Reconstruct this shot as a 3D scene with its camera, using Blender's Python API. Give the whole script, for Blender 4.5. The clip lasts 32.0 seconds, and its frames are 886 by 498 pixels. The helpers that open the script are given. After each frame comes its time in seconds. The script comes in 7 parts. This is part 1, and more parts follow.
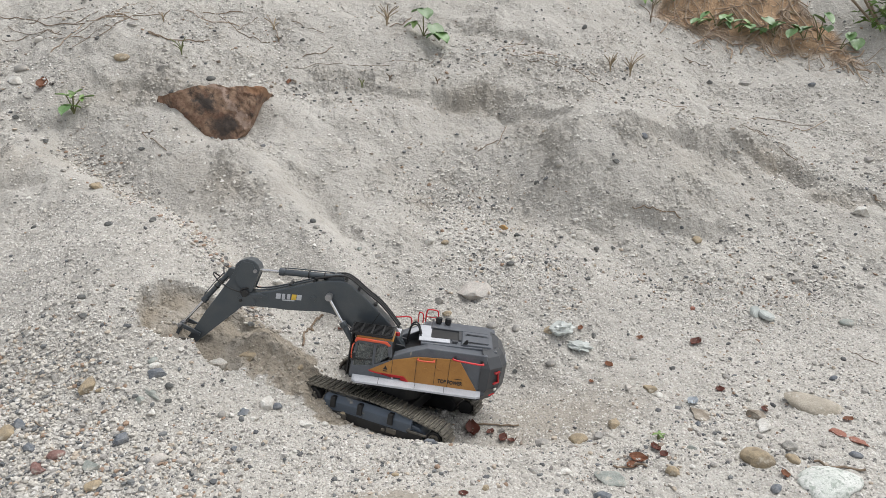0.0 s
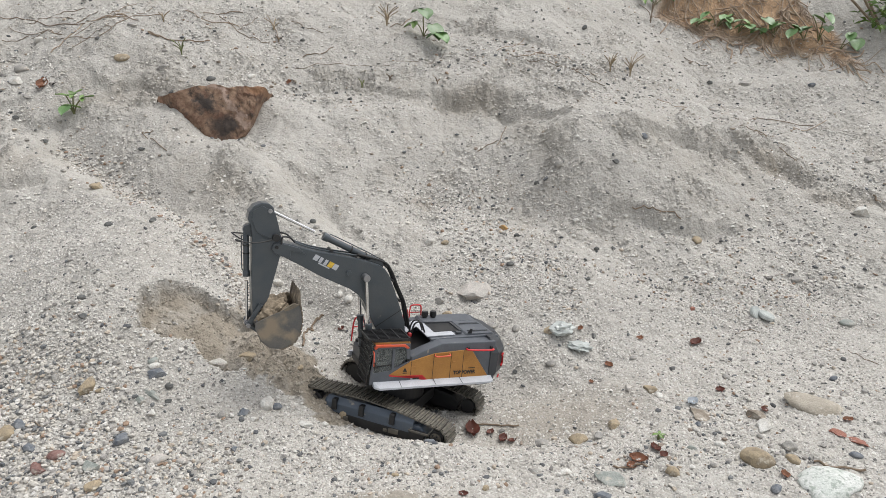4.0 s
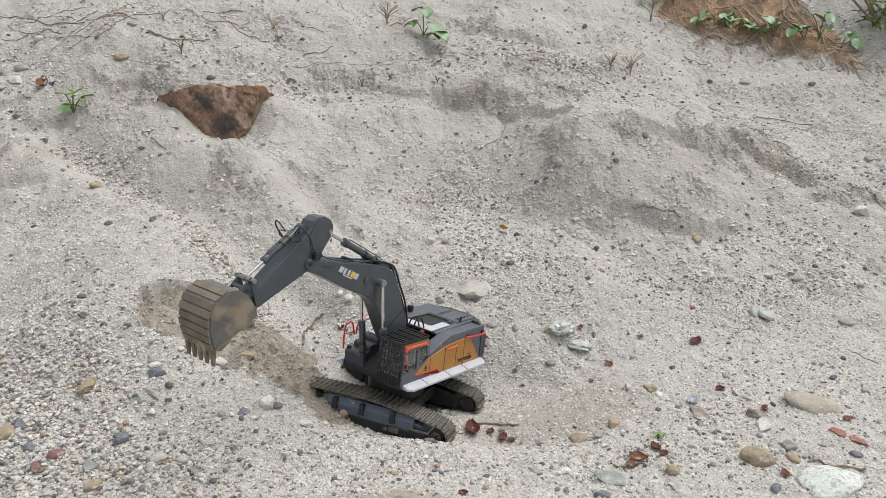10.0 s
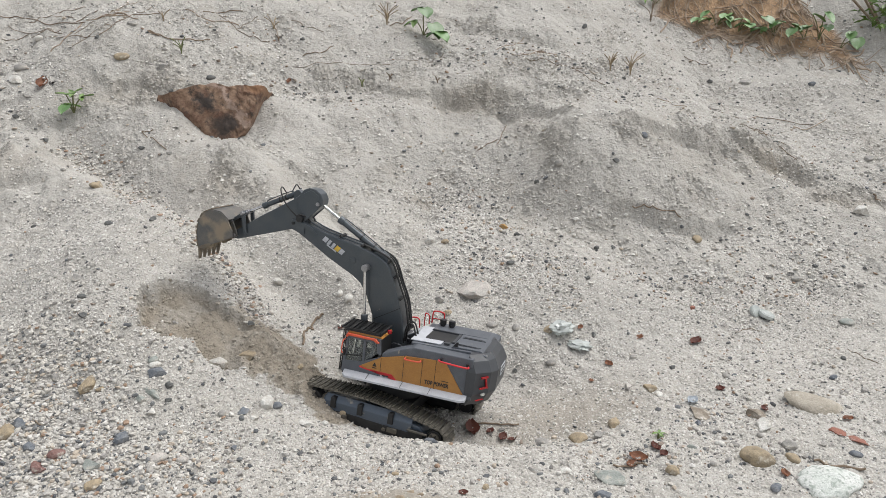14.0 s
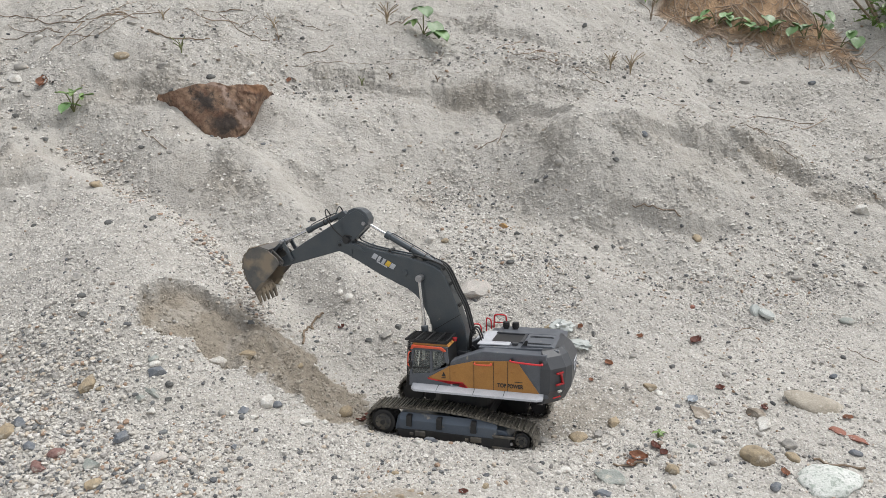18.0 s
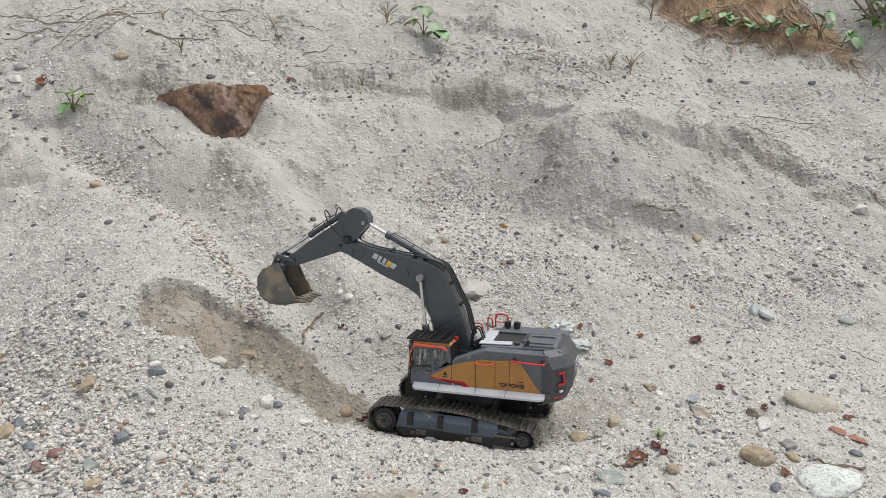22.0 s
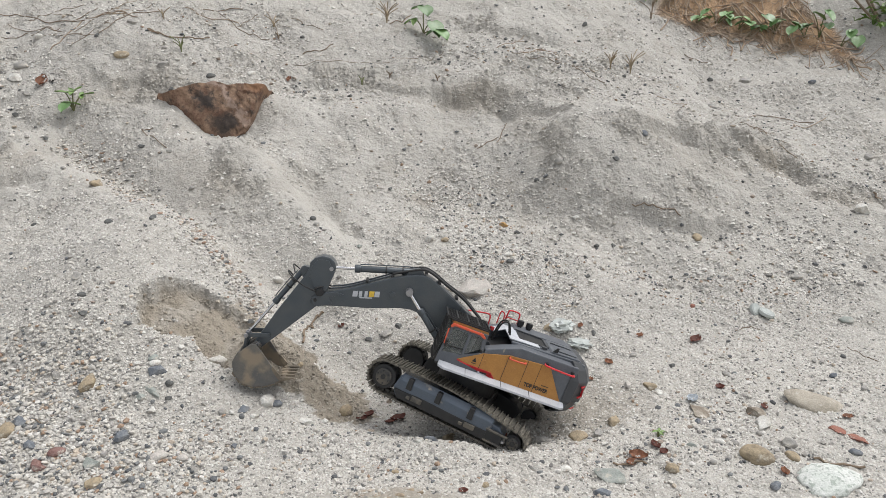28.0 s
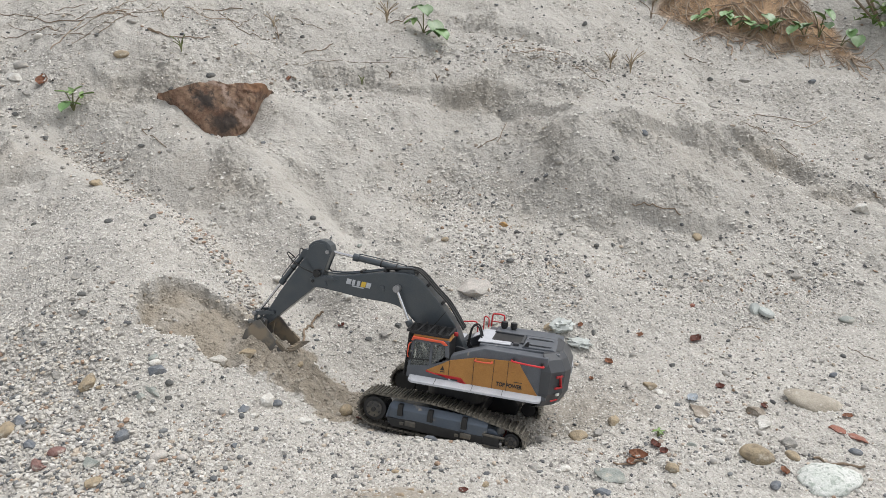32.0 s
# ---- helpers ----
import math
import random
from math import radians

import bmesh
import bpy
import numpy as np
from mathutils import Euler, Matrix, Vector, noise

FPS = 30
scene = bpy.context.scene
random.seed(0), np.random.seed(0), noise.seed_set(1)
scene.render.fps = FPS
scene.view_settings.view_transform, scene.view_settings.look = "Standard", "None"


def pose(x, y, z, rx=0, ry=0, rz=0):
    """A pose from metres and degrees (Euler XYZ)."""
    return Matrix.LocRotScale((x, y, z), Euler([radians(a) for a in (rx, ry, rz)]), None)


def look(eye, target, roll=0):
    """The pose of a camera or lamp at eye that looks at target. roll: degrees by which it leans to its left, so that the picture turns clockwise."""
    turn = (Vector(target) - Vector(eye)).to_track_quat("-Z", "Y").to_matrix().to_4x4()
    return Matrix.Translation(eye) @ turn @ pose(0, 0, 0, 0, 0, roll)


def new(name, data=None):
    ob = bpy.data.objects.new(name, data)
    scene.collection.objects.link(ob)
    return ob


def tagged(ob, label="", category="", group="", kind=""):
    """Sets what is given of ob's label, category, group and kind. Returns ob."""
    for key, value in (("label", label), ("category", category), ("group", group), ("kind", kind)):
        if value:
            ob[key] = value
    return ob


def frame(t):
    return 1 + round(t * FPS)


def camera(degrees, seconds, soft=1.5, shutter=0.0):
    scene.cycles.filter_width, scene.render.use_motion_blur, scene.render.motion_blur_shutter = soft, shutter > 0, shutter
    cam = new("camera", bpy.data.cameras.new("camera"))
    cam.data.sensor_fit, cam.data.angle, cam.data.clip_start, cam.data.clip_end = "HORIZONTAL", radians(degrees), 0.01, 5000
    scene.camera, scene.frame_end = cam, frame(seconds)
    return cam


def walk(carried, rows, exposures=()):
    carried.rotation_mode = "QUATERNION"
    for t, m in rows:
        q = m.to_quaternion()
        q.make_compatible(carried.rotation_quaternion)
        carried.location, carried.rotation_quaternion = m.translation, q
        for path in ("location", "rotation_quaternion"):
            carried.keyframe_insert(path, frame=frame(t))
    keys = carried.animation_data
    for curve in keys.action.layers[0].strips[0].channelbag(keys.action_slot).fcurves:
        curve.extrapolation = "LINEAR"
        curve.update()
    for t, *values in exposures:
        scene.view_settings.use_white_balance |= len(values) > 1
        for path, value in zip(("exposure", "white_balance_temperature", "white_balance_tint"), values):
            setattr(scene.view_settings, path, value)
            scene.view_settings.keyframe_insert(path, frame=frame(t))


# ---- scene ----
cam = camera(63.98, 32.0, 0.5)
EYE = (0.0, -1.366, 0.786)
# the stand sinks by a fifth of a degree
walk(cam, [(t, pose(*EYE, 72.0 + tilt, 0, 0)) for t, tilt in
           ((0, 0.06), (3, 0.078), (8.5, 0.07), (10, 0.0), (14.5, -0.01), (17, -0.068), (24, -0.075), (27.5, -0.14), (32, -0.18))],
     exposures=((0, 0.49), (32, 0.49)))

# ---- light: an even overcast sky and a very wide, weak sun ----
SUN_UP, SUN_TURN = radians(66), radians(70)
world = bpy.data.worlds.new("overcast_sky")
scene.world = world
world.use_nodes = True
wn, wl = world.node_tree.nodes, world.node_tree.links
sky = wn.new("ShaderNodeTexSky")
sky.sky_type, sky.sun_disc = "NISHITA", False
sky.sun_elevation, sky.sun_rotation = SUN_UP, SUN_TURN
sky.air_density, sky.dust_density = 1.0, 3.0
grey = wn.new("ShaderNodeHueSaturation")
grey.inputs["Saturation"].default_value = 0.22
wl.new(sky.outputs[0], grey.inputs["Color"])
wl.new(grey.outputs[0], wn["Background"].inputs["Color"])
wn["Background"].inputs["Strength"].default_value = 0.15
sun = new("sun", bpy.data.lights.new("sun", "SUN"))
sun.data.energy, sun.data.angle, sun.data.color = 1.25, radians(45), (1.0, 0.985, 0.96)
sun.matrix_world = look((math.sin(SUN_TURN) * math.cos(SUN_UP) * 9, math.cos(SUN_TURN) * math.cos(SUN_UP) * 9, math.sin(SUN_UP) * 9), (0, 0, 0))


# ---- materials ----
def material(name, base, other=None, scale=60.0, rough=0.7, metal=0.0, bump=0.0, fine=600.0, spots=None, vary=0.0, detail=6.0):
    """Base and other colour mixed by a noise of that scale, a finer grain on top, and spots of a third colour (dust, rust)."""
    m = bpy.data.materials.new(name)
    m.use_nodes = True
    n, k = m.node_tree.nodes, m.node_tree.links
    sh = n["Principled BSDF"]
    sh.inputs["Roughness"].default_value, sh.inputs["Metallic"].default_value = rough, metal
    pos = n.new("ShaderNodeTexCoord").outputs["Object"]

    def grain(sc, low, high, det=detail):
        t = n.new("ShaderNodeTexNoise")
        t.inputs["Scale"].default_value, t.inputs["Detail"].default_value = sc, det
        k.new(pos, t.inputs["Vector"])
        r = n.new("ShaderNodeMapRange")
        r.inputs["From Min"].default_value, r.inputs["From Max"].default_value = low, high
        k.new(t.outputs["Fac"], r.inputs["Value"])
        return t.outputs["Fac"], r.outputs["Result"]

    def mix(fac, a, b, kind="MIX"):
        x = n.new("ShaderNodeMix")
        x.data_type, x.blend_type = "RGBA", kind
        for s, v in ((x.inputs["Factor"], fac), (x.inputs["A"], a), (x.inputs["B"], b)):
            if isinstance(v, (float, int)):
                s.default_value = v
            elif isinstance(v, tuple):
                s.default_value = (*v, 1)
            else:
                k.new(v, s)
        return x.outputs["Result"]

    raw, f = grain(scale, 0.35, 0.65)
    col = mix(f, base, other or tuple(c * 0.82 for c in base))
    raw2, f2 = grain(fine, 0.3, 0.7, 3.0)
    col = mix(f2, col, mix(1.0, col, (0.82, 0.82, 0.82), "MULTIPLY"))
    if spots:
        _, f3 = grain(spots[1], spots[2], spots[2] + 0.12)
        col = mix(f3, col, spots[0])
    if vary:
        info = n.new("ShaderNodeObjectInfo")
        r = n.new("ShaderNodeMapRange")
        r.inputs["To Min"].default_value, r.inputs["To Max"].default_value = 1 - vary, 1 + vary
        k.new(info.outputs["Random"], r.inputs["Value"])
        c = n.new("ShaderNodeCombineColor")
        for s in c.inputs:
            k.new(r.outputs["Result"], s)
        col = mix(1.0, col, c.outputs[0], "MULTIPLY")
    k.new(col, sh.inputs["Base Color"])
    if bump:
        b = n.new("ShaderNodeBump")
        b.inputs["Strength"].default_value, b.inputs["Distance"].default_value = bump, 0.002
        k.new(raw2, b.inputs["Height"])
        k.new(b.outputs["Normal"], sh.inputs["Normal"])
    return m


def sand_material():
    """Pale crushed-granite sand: grains, brown patches of damp and painted shade (attribute damp) and gravelly speckle
    (attribute grit).
    """
    m = material("pale_sand", (0.470, 0.451, 0.413), (0.405, 0.386, 0.349), 9.0, 0.95, bump=0.0, fine=300.0)
    n, k = m.node_tree.nodes, m.node_tree.links
    sh = n["Principled BSDF"]
    sh.inputs["Specular IOR Level"].default_value = 0.15
    col = sh.inputs["Base Color"].links[0].from_socket
    pos = n.new("ShaderNodeTexCoord").outputs["Object"]

    def attr(name):
        a = n.new("ShaderNodeAttribute")
        a.attribute_name = name
        return a.outputs["Fac"]

    def mixc(fac, a, b):
        x = n.new("ShaderNodeMix")
        x.data_type = "RGBA"
        k.new(fac, x.inputs["Factor"])
        k.new(a, x.inputs["A"])
        if isinstance(b, tuple):
            x.inputs["B"].default_value = (*b, 1)
        else:
            k.new(b, x.inputs["B"])
        return x.outputs["Result"]

    v = n.new("ShaderNodeTexVoronoi")
    v.inputs["Scale"].default_value = 300.0
    k.new(pos, v.inputs["Vector"])
    ramp = n.new("ShaderNodeValToRGB")
    e = ramp.color_ramp.elements
    e[0].position, e[0].color = 0.0, (0.24, 0.225, 0.205, 1)
    e[1].position, e[1].color = 1.0, (0.68, 0.665, 0.63, 1)
    for p, c in ((0.22, (0.34, 0.32, 0.29)), (0.6, (0.56, 0.54, 0.50))):
        x = e.new(p)
        x.color = (*c, 1)
    sep = n.new("ShaderNodeSeparateColor")
    k.new(v.outputs["Color"], sep.inputs[0])
    k.new(sep.outputs[0], ramp.inputs["Fac"])
    half = n.new("ShaderNodeMath")
    half.operation = "MULTIPLY_ADD"
    half.inputs[1].default_value, half.inputs[2].default_value = 0.26, 0.10
    k.new(attr("grit"), half.inputs[0])
    col = mixc(half.outputs[0], col, ramp.outputs[0])

    def tint(name, colour):
        x = n.new("ShaderNodeMix")
        x.data_type, x.blend_type = "RGBA", "MULTIPLY"
        k.new(attr(name), x.inputs["Factor"])
        k.new(col, x.inputs["A"])
        x.inputs["B"].default_value = (*colour, 1)
        return x.outputs["Result"]

    # brown tint: damp dug sand, scarp faces, and shade painted beside the machine
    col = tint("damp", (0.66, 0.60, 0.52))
    col = tint("clay", (0.98, 0.70, 0.48))
    k.new(col, sh.inputs["Base Color"])
    t = n.new("ShaderNodeTexNoise")
    t.inputs["Scale"].default_value, t.inputs["Detail"].default_value = 160.0, 8.0
    k.new(pos, t.inputs["Vector"])
    lumps = n.new("ShaderNodeTexNoise")
    lumps.inputs["Scale"].default_value, lumps.inputs["Detail"].default_value = 70.0, 5.0
    k.new(pos, lumps.inputs["Vector"])
    b0 = n.new("ShaderNodeBump")
    b0.inputs["Distance"].default_value = 0.020
    crust = n.new("ShaderNodeMath")
    crust.operation = "MULTIPLY_ADD"
    crust.inputs[1].default_value, crust.inputs[2].default_value = 0.42, 0.42
    k.new(attr("crust"), crust.inputs[0])
    k.new(crust.outputs[0], b0.inputs["Strength"])
    k.new(lumps.outputs["Fac"], b0.inputs["Height"])
    b1 = n.new("ShaderNodeBump")
    k.new(b0.outputs["Normal"], b1.inputs["Normal"])
    b1.inputs["Strength"].default_value, b1.inputs["Distance"].default_value = 0.75, 0.007
    k.new(t.outputs["Fac"], b1.inputs["Height"])
    b2 = n.new("ShaderNodeBump")
    b2.inputs["Strength"].default_value, b2.inputs["Distance"].default_value = 0.3, 0.0025
    b2.invert = True
    k.new(v.outputs["Distance"], b2.inputs["Height"])
    k.new(b1.outputs["Normal"], b2.inputs["Normal"])
    k.new(b2.outputs["Normal"], sh.inputs["Normal"])
    return m


SAND = sand_material()
DUST = (0.36, 0.31, 0.24)
GREY_PLASTIC = material("dark_grey_paint", (0.052, 0.056, 0.062), (0.045, 0.048, 0.054), 40, 0.42, spots=(DUST, 55, 0.70), bump=0.05, fine=900)
ARM_PAINT = material("dusty_grey_metal_paint", (0.068, 0.081, 0.093), (0.082, 0.092, 0.100), 35, 0.28, 0.3, bump=0.05, fine=900, spots=(DUST, 38, 0.72))
DECK_GREY = material("deck_grey_plastic", (0.105, 0.115, 0.13), (0.085, 0.093, 0.108), 45, 0.5, spots=(DUST, 60, 0.66), bump=0.05)
ORANGE = material("amber_plastic", (0.41, 0.195, 0.045), (0.36, 0.165, 0.038), 50, 0.42, spots=(DUST, 45, 0.72))
VISOR_ORANGE = material("orange_red_plastic", (0.66, 0.105, 0.045), (0.58, 0.085, 0.04), 60, 0.4)
RED = material("red_plastic", (0.62, 0.028, 0.035), (0.55, 0.025, 0.03), 60, 0.38)
WHITE = material("off_white_plastic", (0.50, 0.515, 0.545), (0.44, 0.455, 0.485), 45, 0.5, spots=(DUST, 60, 0.68))
BLACK = material("black_plastic", (0.012, 0.012, 0.013), (0.018, 0.018, 0.018), 60, 0.5, spots=(DUST, 70, 0.72))
FRAME_BLUE = material("blue_grey_frame_paint", (0.075, 0.097, 0.128), (0.080, 0.098, 0.122), 40, 0.28, spots=(DUST, 40, 0.62), bump=0.08)
MUD_FRAME = material("mud_caked_frame", (0.05, 0.05, 0.05), (0.13, 0.115, 0.09), 60, 0.8, bump=0.3, fine=500)
SHOE = material("dusty_track_steel", (0.085, 0.08, 0.07), (0.17, 0.155, 0.125), 70, 0.62, 0.3, bump=0.2, fine=700, vary=0.2)
STEEL = material("bright_piston_steel", (0.72, 0.72, 0.72), (0.62, 0.62, 0.63), 40, 0.16, 1.0)
PIN = material("grey_pin_steel", (0.36, 0.36, 0.37), (0.28, 0.28, 0.29), 60, 0.3, 0.8)
BUCKET = material("worn_bucket_steel", (0.115, 0.115, 0.112), (0.17, 0.155, 0.135), 38, 0.52, 0.3, spots=((0.25, 0.205, 0.15), 24, 0.50), bump=0.15)
SANDY_STEEL = material("sand_caked_steel", (0.225, 0.185, 0.135), (0.135, 0.115, 0.09), 28, 0.85, 0.1, bump=0.5, fine=400, spots=((0.33, 0.27, 0.195), 20, 0.58))
HOSE = material("black_rubber_hose", (0.012, 0.012, 0.012), (0.02, 0.02, 0.02), 80, 0.55)
SEAT = material("grey_seat_plastic", (0.20, 0.21, 0.23), None, 60, 0.6)
YELLOW = material("yellow_ink", (0.75, 0.50, 0.06), None, 60, 0.5)
LAMP_RED = material("red_lamp_lens", (0.36, 0.018, 0.022), (0.28, 0.013, 0.016), 60, 0.2)
LAMP_WHITE = material("clear_lamp_lens", (0.6, 0.6, 0.55), None, 60, 0.15)
DUG_SAND = material("damp_dug_sand", (0.38, 0.31, 0.225), (0.25, 0.20, 0.14), 120, 0.95, bump=1.0, fine=260)


# ---- mesh helpers ----
def part(name, bm, mat, parent, label="", smooth=None):
    me = bpy.data.meshes.new(name)
    bmesh.ops.recalc_face_normals(bm, faces=bm.faces)
    if smooth is not None:
        for f in bm.faces:
            f.smooth = True
    bm.to_mesh(me)
    bm.free()
    if smooth is not None and hasattr(me, "set_sharp_from_angle"):
        me.set_sharp_from_angle(angle=radians(smooth))
    me.materials.append(mat)
    ob = new(name, me)
    ob.parent = parent
    if label:
        ob["label"] = label
    return ob


def again(ob, parent, m, label=""):
    """Another object on the same mesh."""
    c = new(ob.name.split(".")[0], ob.data)
    c.parent = parent
    c.matrix_basis = m
    if label:
        c["label"] = label
    return c


def rounded(bm, width, segments=2, edges=None):
    if width:
        bmesh.ops.bevel(bm, geom=list(edges or bm.edges), offset=width, segments=segments, affect="EDGES", profile=0.6, clamp_overlap=True)
    return bm


def prism(points, y0, y1, bevel=0.0, bm=None, inset=0.0):
    """A side-view outline in x and z, extruded across from y0 to y1."""
    own = bmesh.new()
    a = [own.verts.new((x, y0, z)) for x, z in points]
    f = own.faces.new(a)
    top = bmesh.ops.extrude_face_region(own, geom=[f])["geom"]
    bmesh.ops.translate(own, verts=[v for v in top if isinstance(v, bmesh.types.BMVert)], vec=(0, y1 - y0, 0))
    bmesh.ops.recalc_face_normals(own, faces=own.faces)
    rounded(own, bevel)
    return merge(bm, own)


def merge(bm, own):
    if bm is None:
        return own
    me = bpy.data.meshes.new("temporary")
    own.to_mesh(me)
    own.free()
    bm.from_mesh(me)
    bpy.data.meshes.remove(me)
    return bm


def box(c, s, bevel=0.0, bm=None, m=None):
    own = bmesh.new()
    bmesh.ops.create_cube(own, size=1.0, matrix=Matrix.Translation(c) @ (m or Matrix()) @ Matrix.Diagonal((*s, 1)))
    rounded(own, bevel)
    return merge(bm, own)


def rod(p, q, r, seg=16, bm=None, bevel=0.0, r2=None):
    own = bmesh.new()
    p, q = Vector(p), Vector(q)
    m = Matrix.Translation((p + q) / 2) @ (q - p).to_track_quat("Z", "Y").to_matrix().to_4x4()
    bmesh.ops.create_cone(own, cap_ends=True, segments=seg, radius1=r, radius2=r if r2 is None else r2, depth=(q - p).length, matrix=m)
    if bevel:
        rounded(own, bevel, 2, [e for e in own.edges if any(len(f.verts) > 4 for f in e.link_faces)])
    return merge(bm, own)


def tube(points, r, seg=8, bm=None, turns=6):
    """A bent pipe through the points, softened between them."""
    own = bmesh.new()
    pts = [Vector(p) for p in points]
    fine = []
    for i in range(len(pts) - 1):
        p0, p1, p2, p3 = pts[max(i - 1, 0)], pts[i], pts[i + 1], pts[min(i + 2, len(pts) - 1)]
        for j in range(turns):
            t = j / turns
            fine.append(0.5 * (2 * p1 + (p2 - p0) * t + (2 * p0 - 5 * p1 + 4 * p2 - p3) * t * t + (3 * p1 - p0 - 3 * p2 + p3) * t ** 3))
    fine.append(pts[-1])
    rings = []
    for i, p in enumerate(fine):
        d = fine[min(i + 1, len(fine) - 1)] - fine[max(i - 1, 0)]
        q = d.to_track_quat("Z", "Y")
        rings.append([own.verts.new(p + q @ Vector((math.cos(a) * r, math.sin(a) * r, 0))) for a in (2 * math.pi * s / seg for s in range(seg))])
    for a, b in zip(rings, rings[1:]):
        for s in range(seg):
            own.faces.new((a[s], a[(s + 1) % seg], b[(s + 1) % seg], b[s]))
    own.faces.new(rings[0][::-1])
    own.faces.new(rings[-1])
    return merge(bm, own)


def lettering(name, text, size, mat, parent, m, depth=0.0004, label=""):
    cu = bpy.data.curves.new(name, "FONT")
    cu.offset = size * 0.035
    cu.body, cu.size, cu.extrude, cu.align_x, cu.align_y = text, size, depth, "CENTER", "CENTER"
    ob = new(name, cu)
    me = bpy.data.meshes.new_from_object(ob)
    bpy.data.objects.remove(ob)
    me.materials.clear()
    me.materials.append(mat)
    ob = new(name, me)
    ob.parent = parent
    ob.matrix_basis = m
    if label:
        ob["label"] = label
    return ob


# ---- terrain ----
LATTICE = np.random.RandomState(7).rand(256, 256)


def value_noise(x, y, seed=0):
    xi, yi = np.floor(x).astype(int), np.floor(y).astype(int)
    u, v = x - xi, y - yi
    u, v = u * u * (3 - 2 * u), v * v * (3 - 2 * v)
    g = lambda a, b: LATTICE[(a + seed * 37) % 256, (b + seed * 91) % 256]
    return (g(xi, yi) * (1 - u) + g(xi + 1, yi) * u) * (1 - v) + (g(xi, yi + 1) * (1 - u) + g(xi + 1, yi + 1) * u) * v


def fbm(x, y, scale, octaves=4, seed=0, gain=0.5):
    total, amp = 0.0, 1.0
    for o in range(octaves):
        c, s = math.cos(0.6 + 1.1 * o + seed), math.sin(0.6 + 1.1 * o + seed)
        total = total + amp * (value_noise((x * c - y * s) * scale, (x * s + y * c) * scale, seed + o) - 0.5)
        scale, amp = scale * 2.03, amp * gain
    return total


def step(a, b, v):
    t = np.clip((v - a) / (b - a), 0, 1)
    return t * t * (3 - 2 * t)


def hump(x, y, cx, cy, rx, ry, turn=0.0, power=1.0):
    c, s = math.cos(radians(turn)), math.sin(radians(turn))
    dx, dy = x - cx, y - cy
    u, v = (dx * c + dy * s) / rx, (-dx * s + dy * c) / ry
    return np.exp(-(u * u + v * v) ** power)


def ridge(x, y, ax, ay, bx, by, width):
    """1 on the line from a to b, falling off to the sides."""
    lx, ly = bx - ax, by - ay
    t = np.clip(((x - ax) * lx + (y - ay) * ly) / (lx * lx + ly * ly), 0, 1)
    d = np.hypot(x - ax - t * lx, y - ay - t * ly)
    return np.exp(-(d / width) ** 2)


def base_z(x, y):
    """Foreground, the hollow where the machine stands, and the bank that rises behind."""
    toe = 0.12 + 0.10 * step(0.2, 1.0, x) - 0.06 * step(-0.3, -0.9, x)
    slope = 0.56 - 0.10 * step(0.3, 1.2, x) + 0.05 * step(-0.2, -0.9, x)
    d = y - toe
    rise = slope * np.where(d > 0.12, d - 0.06, np.where(d > 0, d * d / 0.24, 0.0))
    rise = np.where(rise > 1.0, 1.0 + (rise - 1.0) * 0.35, rise)
    far = step(2.0, 9.0, y)
    return rise * (1 - far) + far * (1.5 + 0.0 * y)


SCOOP = ((-0.655, 0.045), (-0.668, 0.090), (-0.630, 0.130), (-0.560, 0.150), (-0.490, 0.145), (-0.425, 0.130), (-0.360, 0.105), (-0.330, 0.070), (-0.36, 0.02), (-0.44, -0.015), (-0.50, -0.020), (-0.535, 0.008), (-0.565, 0.002), (-0.60, -0.012), (-0.645, -0.004))


def inside(x, y, corners):
    """Distance to the outline, positive within it."""
    best, odd = np.full(np.shape(x), 9.0), np.zeros(np.shape(x), bool)
    for (ax, ay), (bx, by) in zip(corners, corners[1:] + corners[:1]):
        lx, ly = bx - ax, by - ay
        t = np.clip(((x - ax) * lx + (y - ay) * ly) / (lx * lx + ly * ly), 0, 1)
        best = np.minimum(best, np.hypot(x - ax - t * lx, y - ay - t * ly))
        odd ^= ((ay > y) != (by > y)) & (x < ax + lx * (y - ay) / (ly if ly else 1e-9))
    return np.where(odd, best, -best)


def hole_mask(x, y):
    """The scoop that the bucket has cut into the nose of the spur, open towards the machine."""
    mask = np.zeros(np.shape(x))
    near = (x > -0.74) & (x < -0.26) & (y > -0.09) & (y < 0.22)
    if near.any():
        u, v = x[near], y[near]
        mask[near] = step(-0.003, 0.006, inside(u, v, SCOOP) + 0.022 * fbm(u, v, 17, 3, 21) + 0.012 * fbm(u, v, 70, 2, 22))
    return mask


def dug_mask(x, y):
    """Freshly moved brown sand: the scoop, the chute and the heap before the tracks."""
    spill = ridge(x, y, -0.42, 0.075, -0.215, -0.015, 0.088) + 0.40 * fbm(x, y, 14, 4, 25) + 0.25 * fbm(x, y, 70, 2, 26)
    return np.maximum(hole_mask(x, y), step(0.38, 0.47, spill))


def scarp(x, y, ax, ay, bx, by, depth, width, seed, rough=0.03):
    """A crumbling edge from a to b, dropping on the near side and running out again over its width."""
    size = math.hypot(bx - ax, by - ay)
    ux, uy = (bx - ax) / size, (by - ay) / size
    t = ((x - ax) * ux + (y - ay) * uy) / size
    d = (x - ax) * uy - (y - ay) * ux + rough * 2 * fbm(x, y, 11, 4, seed)
    ends = step(-0.12, 0.15, t) * step(1.12, 0.85, t)
    return -depth * ends * step(-0.005, 0.030, d) * np.clip(1 - d / width, 0, 1) ** 1.3


